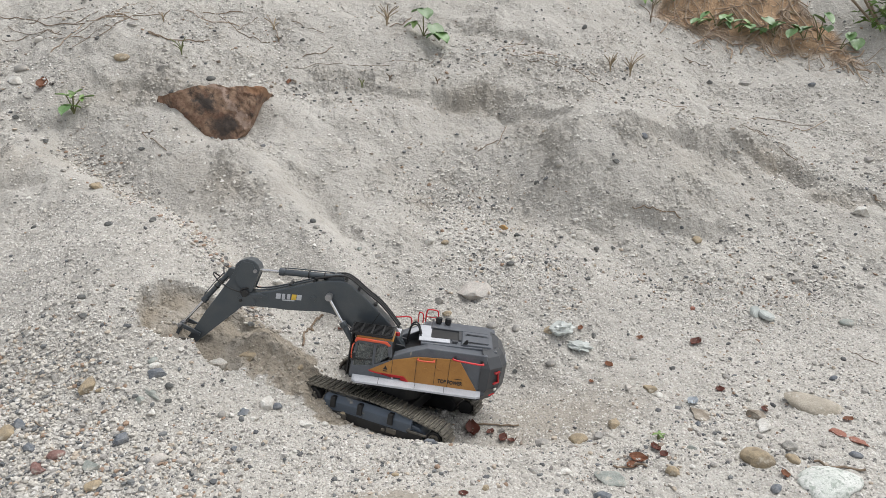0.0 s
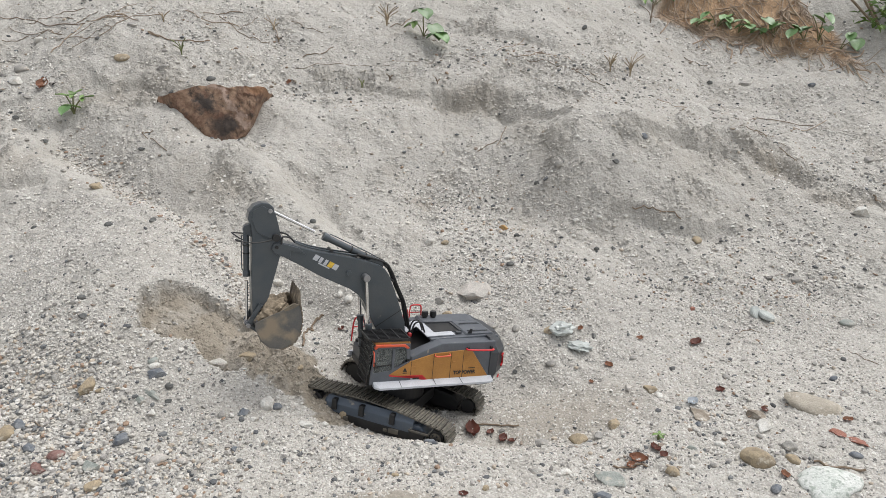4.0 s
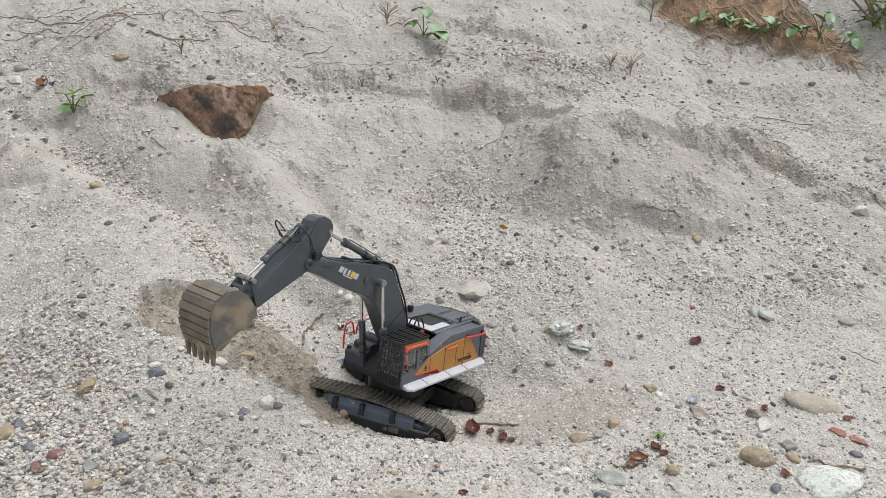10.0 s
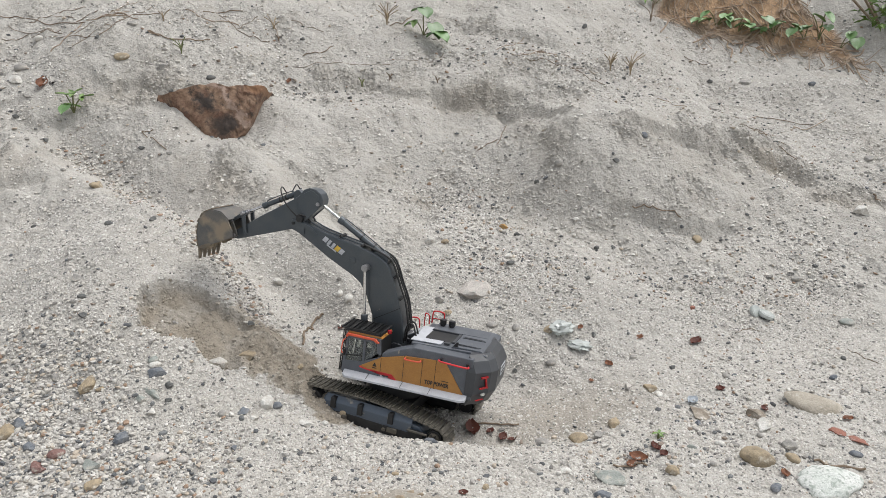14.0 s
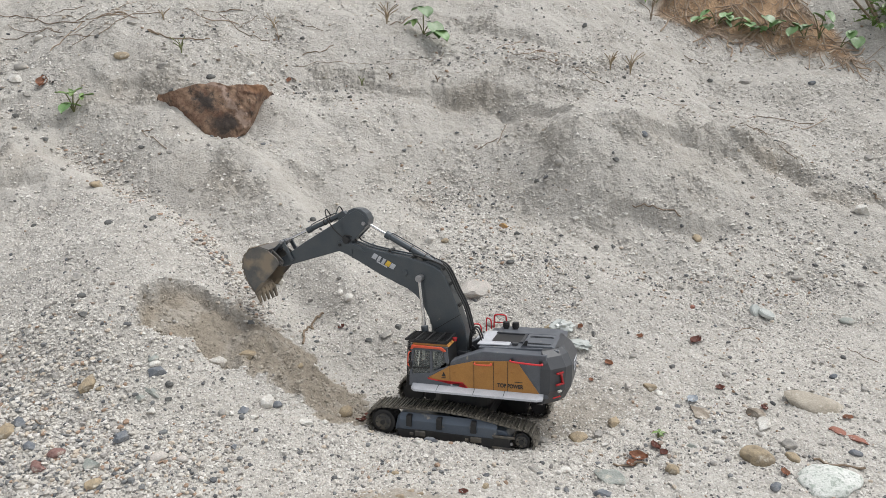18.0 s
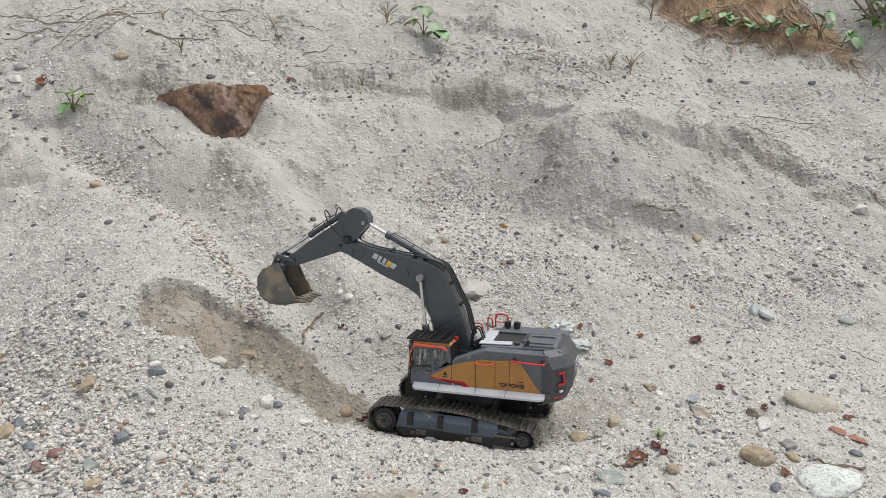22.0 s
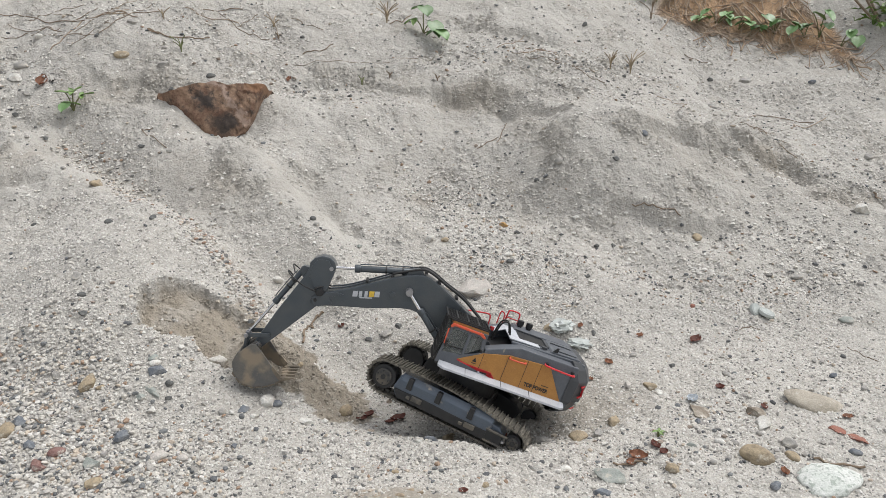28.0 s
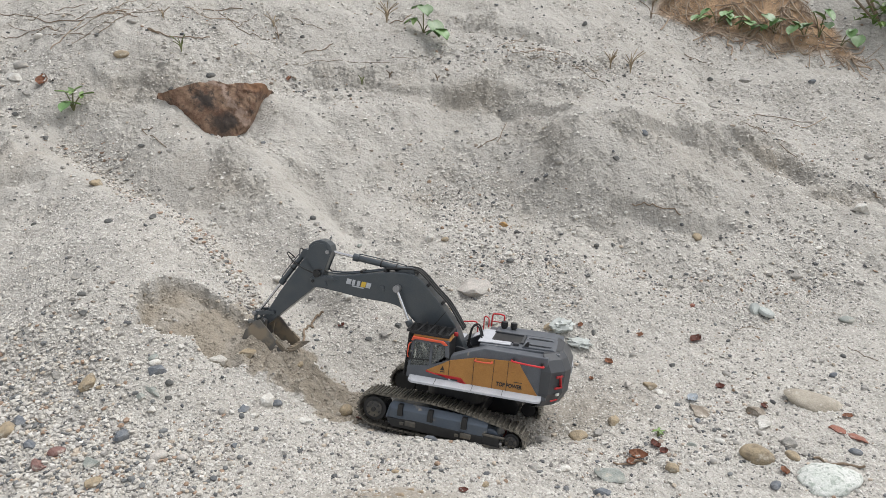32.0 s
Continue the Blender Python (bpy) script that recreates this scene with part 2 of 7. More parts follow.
def clay_line(x, y):
    return y - 1.825 + 0.46 * (x - 0.99) + 0.05 * fbm(x, y, 7, 3, 41)


def ground_z(x, y):
    z = base_z(x, y)
    hill = step(0.1, 0.5, y)
    # spur on which the bucket works, and the gravelly gully behind it
    z = z + 0.235 * hump(x, y, -0.72, 0.15, 0.34, 0.29, -6) + 0.06 * hump(x, y, -1.25, 0.25, 0.4, 0.4)
    z = z - 0.055 * ridge(x, y, -1.14, 0.82, -0.34, 0.28, 0.075) - 0.035 * ridge(x, y, -0.40, 0.72, -0.14, 0.36, 0.07)
    z = z + 0.05 * ridge(x, y, -0.62, 0.75, -0.22, 0.40, 0.09) + 0.035 * ridge(x, y, -1.3, 0.70, -0.75, 0.42, 0.10)
    # hollow in the middle of the slope, its rim, and the mound beside it
    z = z - 0.11 * hump(x, y, 0.04, 0.82, 0.30, 0.20, 8)
    z = z + 0.070 * hump(x, y, 0.66, 0.94, 0.36, 0.22, 8, 1.3) + 0.035 * hump(x, y, 0.98, 1.02, 0.2, 0.14)
    z = z - 0.05 * ridge(x, y, 0.62, 0.50, 0.22, 0.74, 0.10) - 0.03 * hump(x, y, -0.04, 0.71, 0.055, 0.035)
    z = z + scarp(x, y, -0.60, 1.20, 0.00, 1.20, 0.028, 0.15, 61) + scarp(x, y, -0.04, 1.19, 0.26, 1.20, 0.060, 0.24, 62)
    z = z + scarp(x, y, 0.20, 1.18, 0.44, 1.00, 0.034, 0.20, 63) + scarp(x, y, 0.28, 0.73, 0.40, 1.02, 0.000, 0.1, 64)
    z = z + 0.050 * step(-0.03, 0.03, x - 0.335 - 0.28 * (y - 0.88) + 0.05 * fbm(x, y, 12, 4, 65)) * hump(x, y, 0.50, 0.90, 0.24, 0.15, 0, 2)
    z = z + scarp(x, y, 0.60, 0.90, 0.98, 0.97, 0.052, 0.17, 66) + scarp(x, y, 0.95, 1.05, 1.22, 0.90, 0.044, 0.17, 67)
    z = z + scarp(x, y, 0.42, 0.70, 0.86, 0.68, 0.050, 0.14, 68) + scarp(x, y, 1.15, 0.85, 1.45, 0.80, 0.033, 0.12, 69)
    # left flank: small terraces
    z = z + 0.08 * hump(x, y, -1.1, 1.25, 0.35, 0.22) + scarp(x, y, -1.20, 1.08, -0.86, 1.00, 0.037, 0.13, 70) + scarp(x, y, -1.5, 0.98, -1.15, 0.93, 0.037, 0.12, 71)
    z = z + scarp(x, y, -1.40, 0.66, -1.12, 0.63, 0.033, 0.10, 72) + scarp(x, y, -0.52, 0.79, -0.38, 0.81, 0.028, 0.09, 73) + scarp(x, y, -0.34, 0.70, -0.20, 0.58, 0.024, 0.09, 74)
    z = z + 0.05 * hump(x, y, -0.45, 1.45, 0.25, 0.12) + scarp(x, y, 0.05, 1.55, 0.45, 1.50, 0.037, 0.15, 75)
    z = z - 0.05 * hump(x, y, -0.70, 0.90, 0.13, 0.07, 8, 1.5)
    # clay bank above the sand on the far side
    z = z + 0.22 * step(0.0, 0.55, clay_line(x, y)) * step(0.80, 1.15, x)
    # the machine's pit, the lip before it and the heap of loose sand at its nose
    z = z - 0.046 * hump(x, y, 0.0, 0.03, 0.36, 0.17, -4, 2) + 0.012 * ridge(x, y, -0.34, -0.17, 0.02, -0.200, 0.05)
    z = z - 0.03 * hump(x, y, 0.12, -0.11, 0.16, 0.06) - 0.026 * hump(x, y, 0.0, 0.13, 0.32, 0.09, 0, 1.5)
    z = z + 0.055 * hump(x, y, -0.09, -0.43, 0.14, 0.09) + 0.02 * hump(x, y, 0.75, -0.05, 0.35, 0.3)
    # the scoop: a steep back wall, a floor that runs out towards the machine
    floor = z - 0.037 * step(-0.38, -0.50, x) - 0.018 * hump(x, y, -0.585, 0.0, 0.05, 0.03) - 0.004 + 0.022 * np.abs(fbm(x, y, 20, 4, 78)) + 0.25 * np.clip(x + 0.60, -0.1, 0.0)
    z = z + hole_mask(x, y) * (floor - z)
    heap = hump(x, y, -0.325, 0.022, 0.130, 0.070, -24, 1.4)
    z = z + heap * (0.028 + 0.05 * np.abs(fbm(x, y, 24, 3, 77)))
    # unevenness at several scales, coarser on the bank
    calm = (1 - 0.75 * hump(x, y, 0.0, 0.02, 0.30, 0.15, 0, 2)) * step(3.0, 2.2, np.abs(x)) * step(-1.0, -0.58, y)
    z = z + calm * (0.030 * hill * fbm(x, y, 3.2, 3, 1) + (0.009 + 0.007 * hill) * fbm(x, y, 11, 4, 2) + 0.0065 * fbm(x, y, 42, 3, 4))
    rough = crumb_mask(x, y)
    return z + rough * (0.038 * np.abs(fbm(x, y, 18, 4, 13)) + 0.020 * np.abs(fbm(x, y, 62, 2, 14)) - 0.009)


def crumb_mask(x, y):
    """Where the crust has broken into crumbling faces."""
    c = ridge(x, y, 0.00, 1.19, 0.45, 1.16, 0.055) + ridge(x, y, 0.42, 1.13, 0.33, 0.86, 0.06) + 0.65 * hump(x, y, 0.70, 0.90, 0.38, 0.17, 6, 1.6) + 0.45 * hump(x, y, 1.07, 0.98, 0.13, 0.08)
    c = c + 0.8 * hump(x, y, 1.26, 0.83, 0.15, 0.06) + hump(x, y, -0.98, 1.03, 0.15, 0.08) + hump(x, y, -1.28, 0.72, 0.14, 0.07) + 0.8 * hump(x, y, -1.00, 0.76, 0.10, 0.04)
    c = c + 0.9 * ridge(x, y, -0.75, 0.745, -0.54, 0.62, 0.035) + ridge(x, y, -0.43, 0.775, -0.15, 0.54, 0.032) + 0.9 * ridge(x, y, -0.72, 1.20, 0.00, 1.235, 0.04)
    c = c + hump(x, y, -0.05, 0.78, 0.07, 0.035) + 0.8 * hump(x, y, 0.62, 0.70, 0.12, 0.03) + 0.7 * hump(x, y, 0.10, 1.58, 0.16, 0.06) + 0.5 * hump(x, y, 0.55, 1.35, 0.45, 0.06)
    n = fbm(x, y, 9, 3, 12)
    return np.clip(c, 0, 1) * step(-0.25, 0.05, n) + 0.55 * step(0.08, 0.26, n) * step(0.35, 0.6, y)


def damp_shade_mask(x, y):
    n = fbm(x, y, 16, 4, 31)
    d = dug_mask(x, y) * np.clip(0.80 + 0.2 * step(-0.45, -0.28, x) + 0.5 * fbm(x, y, 32, 3, 33) + 0.3 * n, 0.3, 1)
    # browner tone along scarps, hollows and mound faces
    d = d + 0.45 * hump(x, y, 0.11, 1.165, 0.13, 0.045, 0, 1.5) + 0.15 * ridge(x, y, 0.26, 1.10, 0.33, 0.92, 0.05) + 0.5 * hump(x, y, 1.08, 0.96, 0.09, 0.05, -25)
    # the 0.55 hump paints shade over the churned sand beside the machine
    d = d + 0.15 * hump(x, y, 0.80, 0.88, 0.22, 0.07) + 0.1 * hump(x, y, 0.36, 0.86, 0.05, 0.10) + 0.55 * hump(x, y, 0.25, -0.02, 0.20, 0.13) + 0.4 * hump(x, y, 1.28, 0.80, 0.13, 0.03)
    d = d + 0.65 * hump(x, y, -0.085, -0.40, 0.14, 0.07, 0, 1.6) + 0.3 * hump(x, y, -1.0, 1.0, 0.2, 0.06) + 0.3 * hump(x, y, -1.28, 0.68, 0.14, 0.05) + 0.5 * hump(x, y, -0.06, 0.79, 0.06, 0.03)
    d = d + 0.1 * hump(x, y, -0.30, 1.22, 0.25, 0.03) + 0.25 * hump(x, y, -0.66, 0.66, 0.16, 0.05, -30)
    return np.clip(d + 0.4 * np.clip(n - 0.12, 0, 1) * step(0.2, 0.7, y), 0, 0.9)


def clay_mask(x, y):
    wob = 0.10 * fbm(x, y, 8, 3, 42)
    return step(0.03, 0.10, clay_line(x, y)) * step(0.94, 1.02, x + wob) * step(1.73, 1.66, x + 0.40 * (y - 1.517) + wob)


def grit_mask(x, y):
    """Where pebbles lie thick: the gully, the fan below the hollow, the slope beside the machine, the drift in front."""
    g = 0.9 * hump(x, y, 0.04, 0.80, 0.16, 0.14) + 0.9 * ridge(x, y, 0.05, 0.72, 0.22, 0.42, 0.12) + 0.8 * hump(x, y, 0.95, 0.58, 0.32, 0.13, 12) + 0.8 * ridge(x, y, -0.87, 0.60, -0.45, 0.20, 0.050)
    g = g + 0.7 * hump(x, y, 0.70, 0.40, 0.55, 0.14) + 0.7 * hump(x, y, -0.82, -0.20, 0.28, 0.14) + 0.4 * hump(x, y, 0.6, -0.1, 0.7, 0.22) + 0.5 * hump(x, y, 1.30, 0.95, 0.25, 0.12)
    g = g + 0.75 * hump(x, y, 0.35, 1.36, 0.40, 0.09) + 0.5 * hump(x, y, 0.95, 1.20, 0.4, 0.10) + 0.45 * hump(x, y, -0.3, -0.25, 0.6, 0.10) + 0.6 * hump(x, y, -0.85, 1.30, 0.30, 0.09) + 0.5 * hump(x, y, -1.45, 1.05, 0.2, 0.2)
    g = g + 0.5 * hump(x, y, -0.40, 1.12, 0.35, 0.06) + 0.5 * ridge(x, y, -1.15, 0.84, -0.87, 0.62, 0.05)
    n = fbm(x, y, 10, 3, 51)
    return np.clip(g * (0.75 + 1.1 * n) + 0.02 + 0.38 * step(0.40, 0.10, y) * (0.8 + n), 0, 1) * (1 - 0.85 * dug_mask(x, y)) * (1 - 0.6 * hump(x, y, -0.85, 0.22, 0.22, 0.14)) * (1 - 0.7 * hump(x, y, 0.26, 0.02, 0.20, 0.12))


def spread(first, last, pitch, reach):
    inner = np.arange(first, last + pitch / 2, pitch)
    out = np.cumsum(pitch * 1.45 ** np.arange(1, 24))
    out = out[out < reach]
    return np.concatenate([first - out[::-1], inner, last + out])


def sheet(name, xs, ys, height, mat, label, category, masks=()):
    gx, gy = np.meshgrid(xs, ys)
    gz = height(gx, gy)
    co = np.stack([gx, gy, gz], -1).reshape(-1, 3)
    w, h = len(xs), len(ys)
    i = (np.arange(h - 1)[:, None] * w + np.arange(w - 1)).ravel()
    quads = np.stack([i, i + 1, i + w + 1, i + w], -1)
    me = bpy.data.meshes.new(name)
    me.vertices.add(len(co))
    me.vertices.foreach_set("co", co.ravel())
    me.loops.add(quads.size)
    me.loops.foreach_set("vertex_index", quads.ravel())
    me.polygons.add(len(quads))
    me.polygons.foreach_set("loop_start", np.arange(0, quads.size, 4))
    me.polygons.foreach_set("use_smooth", np.ones(len(quads), bool))
    for key, fn in masks:
        a = me.attributes.new(key, "FLOAT", "POINT")
        a.data.foreach_set("value", fn(gx, gy).ravel().astype(np.float32))
    me.update()
    me.validate()
    me.materials.append(mat)
    return tagged(new(name, me), label, category, kind="structure")


YS = np.concatenate([np.arange(-0.60, 0.40, 0.0040), np.arange(0.40, 1.45, 0.0046), np.arange(1.45, 2.45, 0.0080)])
OUT = np.cumsum(0.0085 * 1.45 ** np.arange(1, 28))
YS = np.concatenate([-0.60 - OUT[::-1], YS, 2.45 + OUT])
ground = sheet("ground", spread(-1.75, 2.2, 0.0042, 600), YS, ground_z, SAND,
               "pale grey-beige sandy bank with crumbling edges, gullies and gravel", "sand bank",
               (("damp", damp_shade_mask), ("clay", clay_mask), ("grit", grit_mask), ("crust", crumb_mask)))


XS = spread(-1.75, 2.2, 0.0042, 600)
HEIGHTS = np.empty(len(XS) * len(YS) * 3, np.float32)
ground.data.vertices.foreach_get("co", HEIGHTS)
HEIGHTS = HEIGHTS.reshape(len(YS), len(XS), 3)[:, :, 2]


def at(x, y):
    """Height of the ground sheet at a place."""
    i, j = int(np.searchsorted(XS, x)) - 1, int(np.searchsorted(YS, y)) - 1
    u, v = (x - XS[i]) / (XS[i + 1] - XS[i]), (y - YS[j]) / (YS[j + 1] - YS[j])
    h = HEIGHTS
    return float((h[j, i] * (1 - u) + h[j, i + 1] * u) * (1 - v) + (h[j + 1, i] * (1 - u) + h[j + 1, i + 1] * u) * v)


# ---- gravel: tens of thousands of loose grains, joined ----
def hard_body(kind):
    """Corners and triangles of a small rounded or angular grain."""
    bm = bmesh.new()
    if kind == "fine":
        bmesh.ops.create_cone(bm, cap_ends=False, segments=5, radius1=1.05, radius2=0.0, depth=1.4)
        bmesh.ops.triangulate(bm, faces=bm.faces)
    else:
        bmesh.ops.create_icosphere(bm, subdivisions=1, radius=1.0)
    co = np.array([v.co for v in bm.verts])
    tri = np.array([[v.index for v in f.verts] for f in bm.faces])
    bm.free()
    return co, tri


def gravel(name, xs, ys, sizes, mat, label, kind="round", seed=1, flat=0.62, sink=0.25):
    rs = np.random.RandomState(seed)
    co, tri = hard_body(kind)
    count = len(xs)
    size = sizes[:, None] * rs.uniform(0.65, 1.25, (count, 3)) * np.array([1.0, 0.85, flat]) * 0.5
    lumps = 1 + rs.uniform(-0.34, 0.34, (count, len(co), 1))
    p = co[None] * lumps * size[:, None, :]
    a, b = rs.uniform(0, 2 * np.pi, count), rs.normal(0, 0.35, count)
    ca, sa, cb, sb = np.cos(a)[:, None], np.sin(a)[:, None], np.cos(b)[:, None], np.sin(b)[:, None]
    x, y, z = p[..., 0], p[..., 1] * cb - p[..., 2] * sb, p[..., 1] * sb + p[..., 2] * cb
    zs = ground_z(xs, ys)
    p = np.stack([x * ca - y * sa + xs[:, None], x * sa + y * ca + ys[:, None], z + (zs + size[:, 2] * (1 - 2 * sink))[:, None]], -1).reshape(-1, 3)
    f = (tri[None] + (np.arange(count) * len(co))[:, None, None]).reshape(-1, 3)
    me = bpy.data.meshes.new(name)
    me.vertices.add(len(p))
    me.vertices.foreach_set("co", p.ravel())
    me.loops.add(f.size)
    me.loops.foreach_set("vertex_index", f.ravel())
    me.polygons.add(len(f))
    me.polygons.foreach_set("loop_start", np.arange(0, f.size, 3))
    me.polygons.foreach_set("use_smooth", np.full(len(f), kind == "fine"))
    me.update()
    me.materials.append(mat)
    return tagged(new(name, me), label, "gravel", kind="stuff")


def island_material(name, stops, rough=0.85):
    """Each loose grain takes its own colour from the stops."""
    m = bpy.data.materials.new(name)
    m.use_nodes = True
    n, k = m.node_tree.nodes, m.node_tree.links
    sh = n["Principled BSDF"]
    sh.inputs["Roughness"].default_value = rough
    sh.inputs["Specular IOR Level"].default_value = 0.25
    g = n.new("ShaderNodeNewGeometry")
    r = n.new("ShaderNodeValToRGB")
    r.color_ramp.interpolation = "CONSTANT"
    e = r.color_ramp.elements
    for i, (p, c) in enumerate(stops):
        x = e[i] if i < 2 else e.new(p)
        x.position, x.color = p, (*c, 1)
    k.new(g.outputs["Random Per Island"], r.inputs["Fac"])
    t = n.new("ShaderNodeTexNoise")
    t.inputs["Scale"].default_value, t.inputs["Detail"].default_value = 260.0, 4.0
    k.new(n.new("ShaderNodeTexCoord").outputs["Object"], t.inputs["Vector"])
    x = n.new("ShaderNodeMix")
    x.data_type, x.blend_type = "RGBA", "OVERLAY"
    x.inputs["Factor"].default_value = 0.4
    k.new(r.outputs[0], x.inputs["A"])
    k.new(t.outputs["Fac"], x.inputs["B"])
    k.new(x.outputs["Result"], sh.inputs["Base Color"])
    b = n.new("ShaderNodeBump")
    b.inputs["Strength"].default_value, b.inputs["Distance"].default_value = 0.4, 0.002
    k.new(t.outputs["Fac"], b.inputs["Height"])
    k.new(b.outputs["Normal"], sh.inputs["Normal"])
    return m


GRIT = island_material("mixed_grit", ((0, (0.49, 0.47, 0.432)), (0.24, (0.41, 0.39, 0.352)), (0.42, (0.53, 0.515, 0.48)), (0.62, (0.35, 0.335, 0.307)), (0.72, (0.47, 0.445, 0.402)),
                                       (0.86, (0.24, 0.228, 0.21)), (0.93, (0.58, 0.565, 0.53)), (0.955, (0.14, 0.135, 0.13))))
PEBBLES = island_material("mixed_pebbles", ((0, (0.48, 0.455, 0.41)), (0.22, (0.40, 0.38, 0.35)), (0.40, (0.57, 0.55, 0.515)), (0.52, (0.32, 0.305, 0.285)), (0.62, (0.44, 0.38, 0.31)),
                                            (0.72, (0.16, 0.165, 0.165)), (0.82, (0.52, 0.49, 0.44)), (0.9, (0.30, 0.215, 0.155)), (0.95, (0.10, 0.105, 0.11))), 0.7)


CHIPS = island_material("pale_chips", ((0, (0.49, 0.465, 0.42)), (0.3, (0.38, 0.345, 0.295)), (0.52, (0.56, 0.54, 0.50)), (0.64, (0.28, 0.255, 0.225)), (0.82, (0.32, 0.225, 0.165)), (0.9, (0.15, 0.145, 0.14))), 0.75)


def sown(count, x0, x1, y0, y1, seed, weight):
    rs = np.random.RandomState(seed)
    x, y = rs.uniform(x0, x1, count), rs.uniform(y0, y1, count)
    keep = rs.rand(count) < weight(x, y)
    return x[keep], y[keep], rs


BARE = lambda x, y: (1 - 0.97 * dug_mask(x, y)) * (1 - 0.9 * clay_mask(x, y)) * (1 - 0.9 * np.clip(1.4 * damp_shade_mask(x, y), 0, 1))
SPARSE = lambda x, y: np.clip(0.34 + 0.7 * grit_mask(x, y), 0, 1) * BARE(x, y)
THIN = lambda x, y: np.clip(0.10 + 0.85 * grit_mask(x, y) + 0.45 * fbm(x, y, 7, 3, 81), 0, 1) * BARE(x, y)
x, y, rs = sown(150000, -1.15, 1.15, -0.42, 0.50, 3, SPARSE)
gravel("fine_gravel", x, y, 0.0036 + 0.0056 * rs.rand(len(x)) ** 2.2, GRIT, "pale mixed grit strewn over the sand", "fine", 4)
x, y, rs = sown(150000, -1.75, 2.1, 0.45, 2.2, 5, THIN)
gravel("fine_gravel", x, y, 0.0054 + 0.0080 * rs.rand(len(x)) ** 2.2, GRIT, "pale mixed grit strewn over the bank", "fine", 6)
DENSE = lambda x, y: np.clip(0.035 + 0.75 * np.clip(grit_mask(x, y) - 0.20 * step(0.40, 0.10, y), 0, 1) ** 1.4, 0, 1) * BARE(x, y)
x, y, rs = sown(30000, -1.15, 1.15, -0.42, 0.50, 7, DENSE)
gravel("pebbles", x, y, 0.0042 + 0.0085 * rs.rand(len(x)) ** 3.0, PEBBLES, "small grey, white and brown pebbles on the sand", "round", 8)
x, y, rs = sown(60000, -1.75, 2.1, 0.45, 2.2, 9, DENSE)
gravel("pebbles", x, y, 0.0060 + 0.010 * rs.rand(len(x)) ** 2.8, PEBBLES, "small grey, white and brown pebbles on the bank", "round", 10)
x, y, rs = sown(26000, -1.15, -0.35, -0.42, 0.10, 11, lambda x, y: 0.95 * hump(x, y, -0.90, -0.17, 0.20, 0.11, 20) + 0.6 * hump(x, y, -0.62, -0.29, 0.24, 0.08))
gravel("pebbles", x, y, 0.0044 + 0.0095 * rs.rand(len(x)) ** 2.4, PEBBLES, "coarse grey and white pebbles in a drift", "round", 12, 0.7)

x, y, rs = sown(30000, -1.3, -0.2, 0.10, 0.95, 13, lambda x, y: 0.95 * ridge(x, y, -0.87, 0.60, -0.44, 0.19, 0.045) * step(-0.4, 0.1, fbm(x, y, 12, 3, 91)) + 0.4 * ridge(x, y, -1.15, 0.84, -0.87, 0.60, 0.04))
gravel("stone_chips", x, y, 0.0060 + 0.0095 * rs.rand(len(x)) ** 2.0, CHIPS, "pale and brown stone chips down the gully", "round", 14, 0.5, 0.3)
DARKS = island_material("dark_stone_chips", ((0, (0.10, 0.103, 0.105)), (0.22, (0.21, 0.20, 0.185)), (0.50, (0.145, 0.15, 0.155)), (0.64, (0.26, 0.215, 0.175)), (0.82, (0.31, 0.295, 0.27))), 0.7)
STREWN = lambda x, y: (0.35 + 0.9 * grit_mask(x, y)) * step(-0.3, 0.3, fbm(x, y, 4, 3, 95)) * BARE(x, y)
x, y, rs = sown(2600, -1.15, 1.15, -0.42, 0.50, 41, STREWN)
gravel("stone_chips", x, y, 0.0055 + 0.009 * rs.rand(len(x)) ** 2.5, DARKS, "dark grey and brown stone chips on the sand", "round", 42, 0.55, 0.3)
x, y, rs = sown(5200, -1.75, 2.1, 0.45, 2.2, 43, STREWN)
gravel("stone_chips", x, y, 0.0062 + 0.012 * rs.rand(len(x)) ** 3.2, DARKS, "dark grey and brown stone chips on the bank", "round", 44, 0.55, 0.3)
# crumbled clods along the edges and steep faces
def steep(x, y):
    e = 0.012
    g = np.hypot(ground_z(x + e, y) - ground_z(x - e, y), ground_z(x, y + e) - ground_z(x, y - e)) / (2 * e)
    return step(1.0, 1.9, g)


CRUMBS = island_material("crumbled_sand", ((0, (0.46, 0.436, 0.394)), (0.4, (0.42, 0.397, 0.355)), (0.65, (0.49, 0.47, 0.43)), (0.9, (0.36, 0.335, 0.29))), 0.95)
x, y, rs = sown(90000, -1.6, 1.9, 0.45, 1.75, 21, lambda x, y: np.clip(0.35 * steep(x, y) + 0.70 * crumb_mask(x, y) - 0.03, 0, 1))
gravel("sand_clods", x, y, 0.0038 + 0.0095 * rs.rand(len(x)) ** 3.5, CRUMBS, "crumbled clods of pale sand on the bank", "round", 22, 0.6, 0.5)
x, y, rs = sown(26000, -0.85, -0.15, -0.10, 0.35, 23, lambda x, y: np.clip(0.9 * steep(x, y) * hole_mask(x, y) + 0.10 * dug_mask(x, y) + 0.25 * dug_mask(x, y) * step(-0.46, -0.36, x), 0, 1))
DUG_CRUMBS = island_material("crumbled_damp_sand", ((0, (0.31, 0.28, 0.235)), (0.4, (0.265, 0.235, 0.19)), (0.7, (0.35, 0.318, 0.268))), 0.95)
gravel("sand_clods", x, y, 0.0025 + 0.009 * rs.rand(len(x)) ** 4, DUG_CRUMBS, "crumbled clods of damp sand in the cut", "round", 24, 0.8, 0.42)


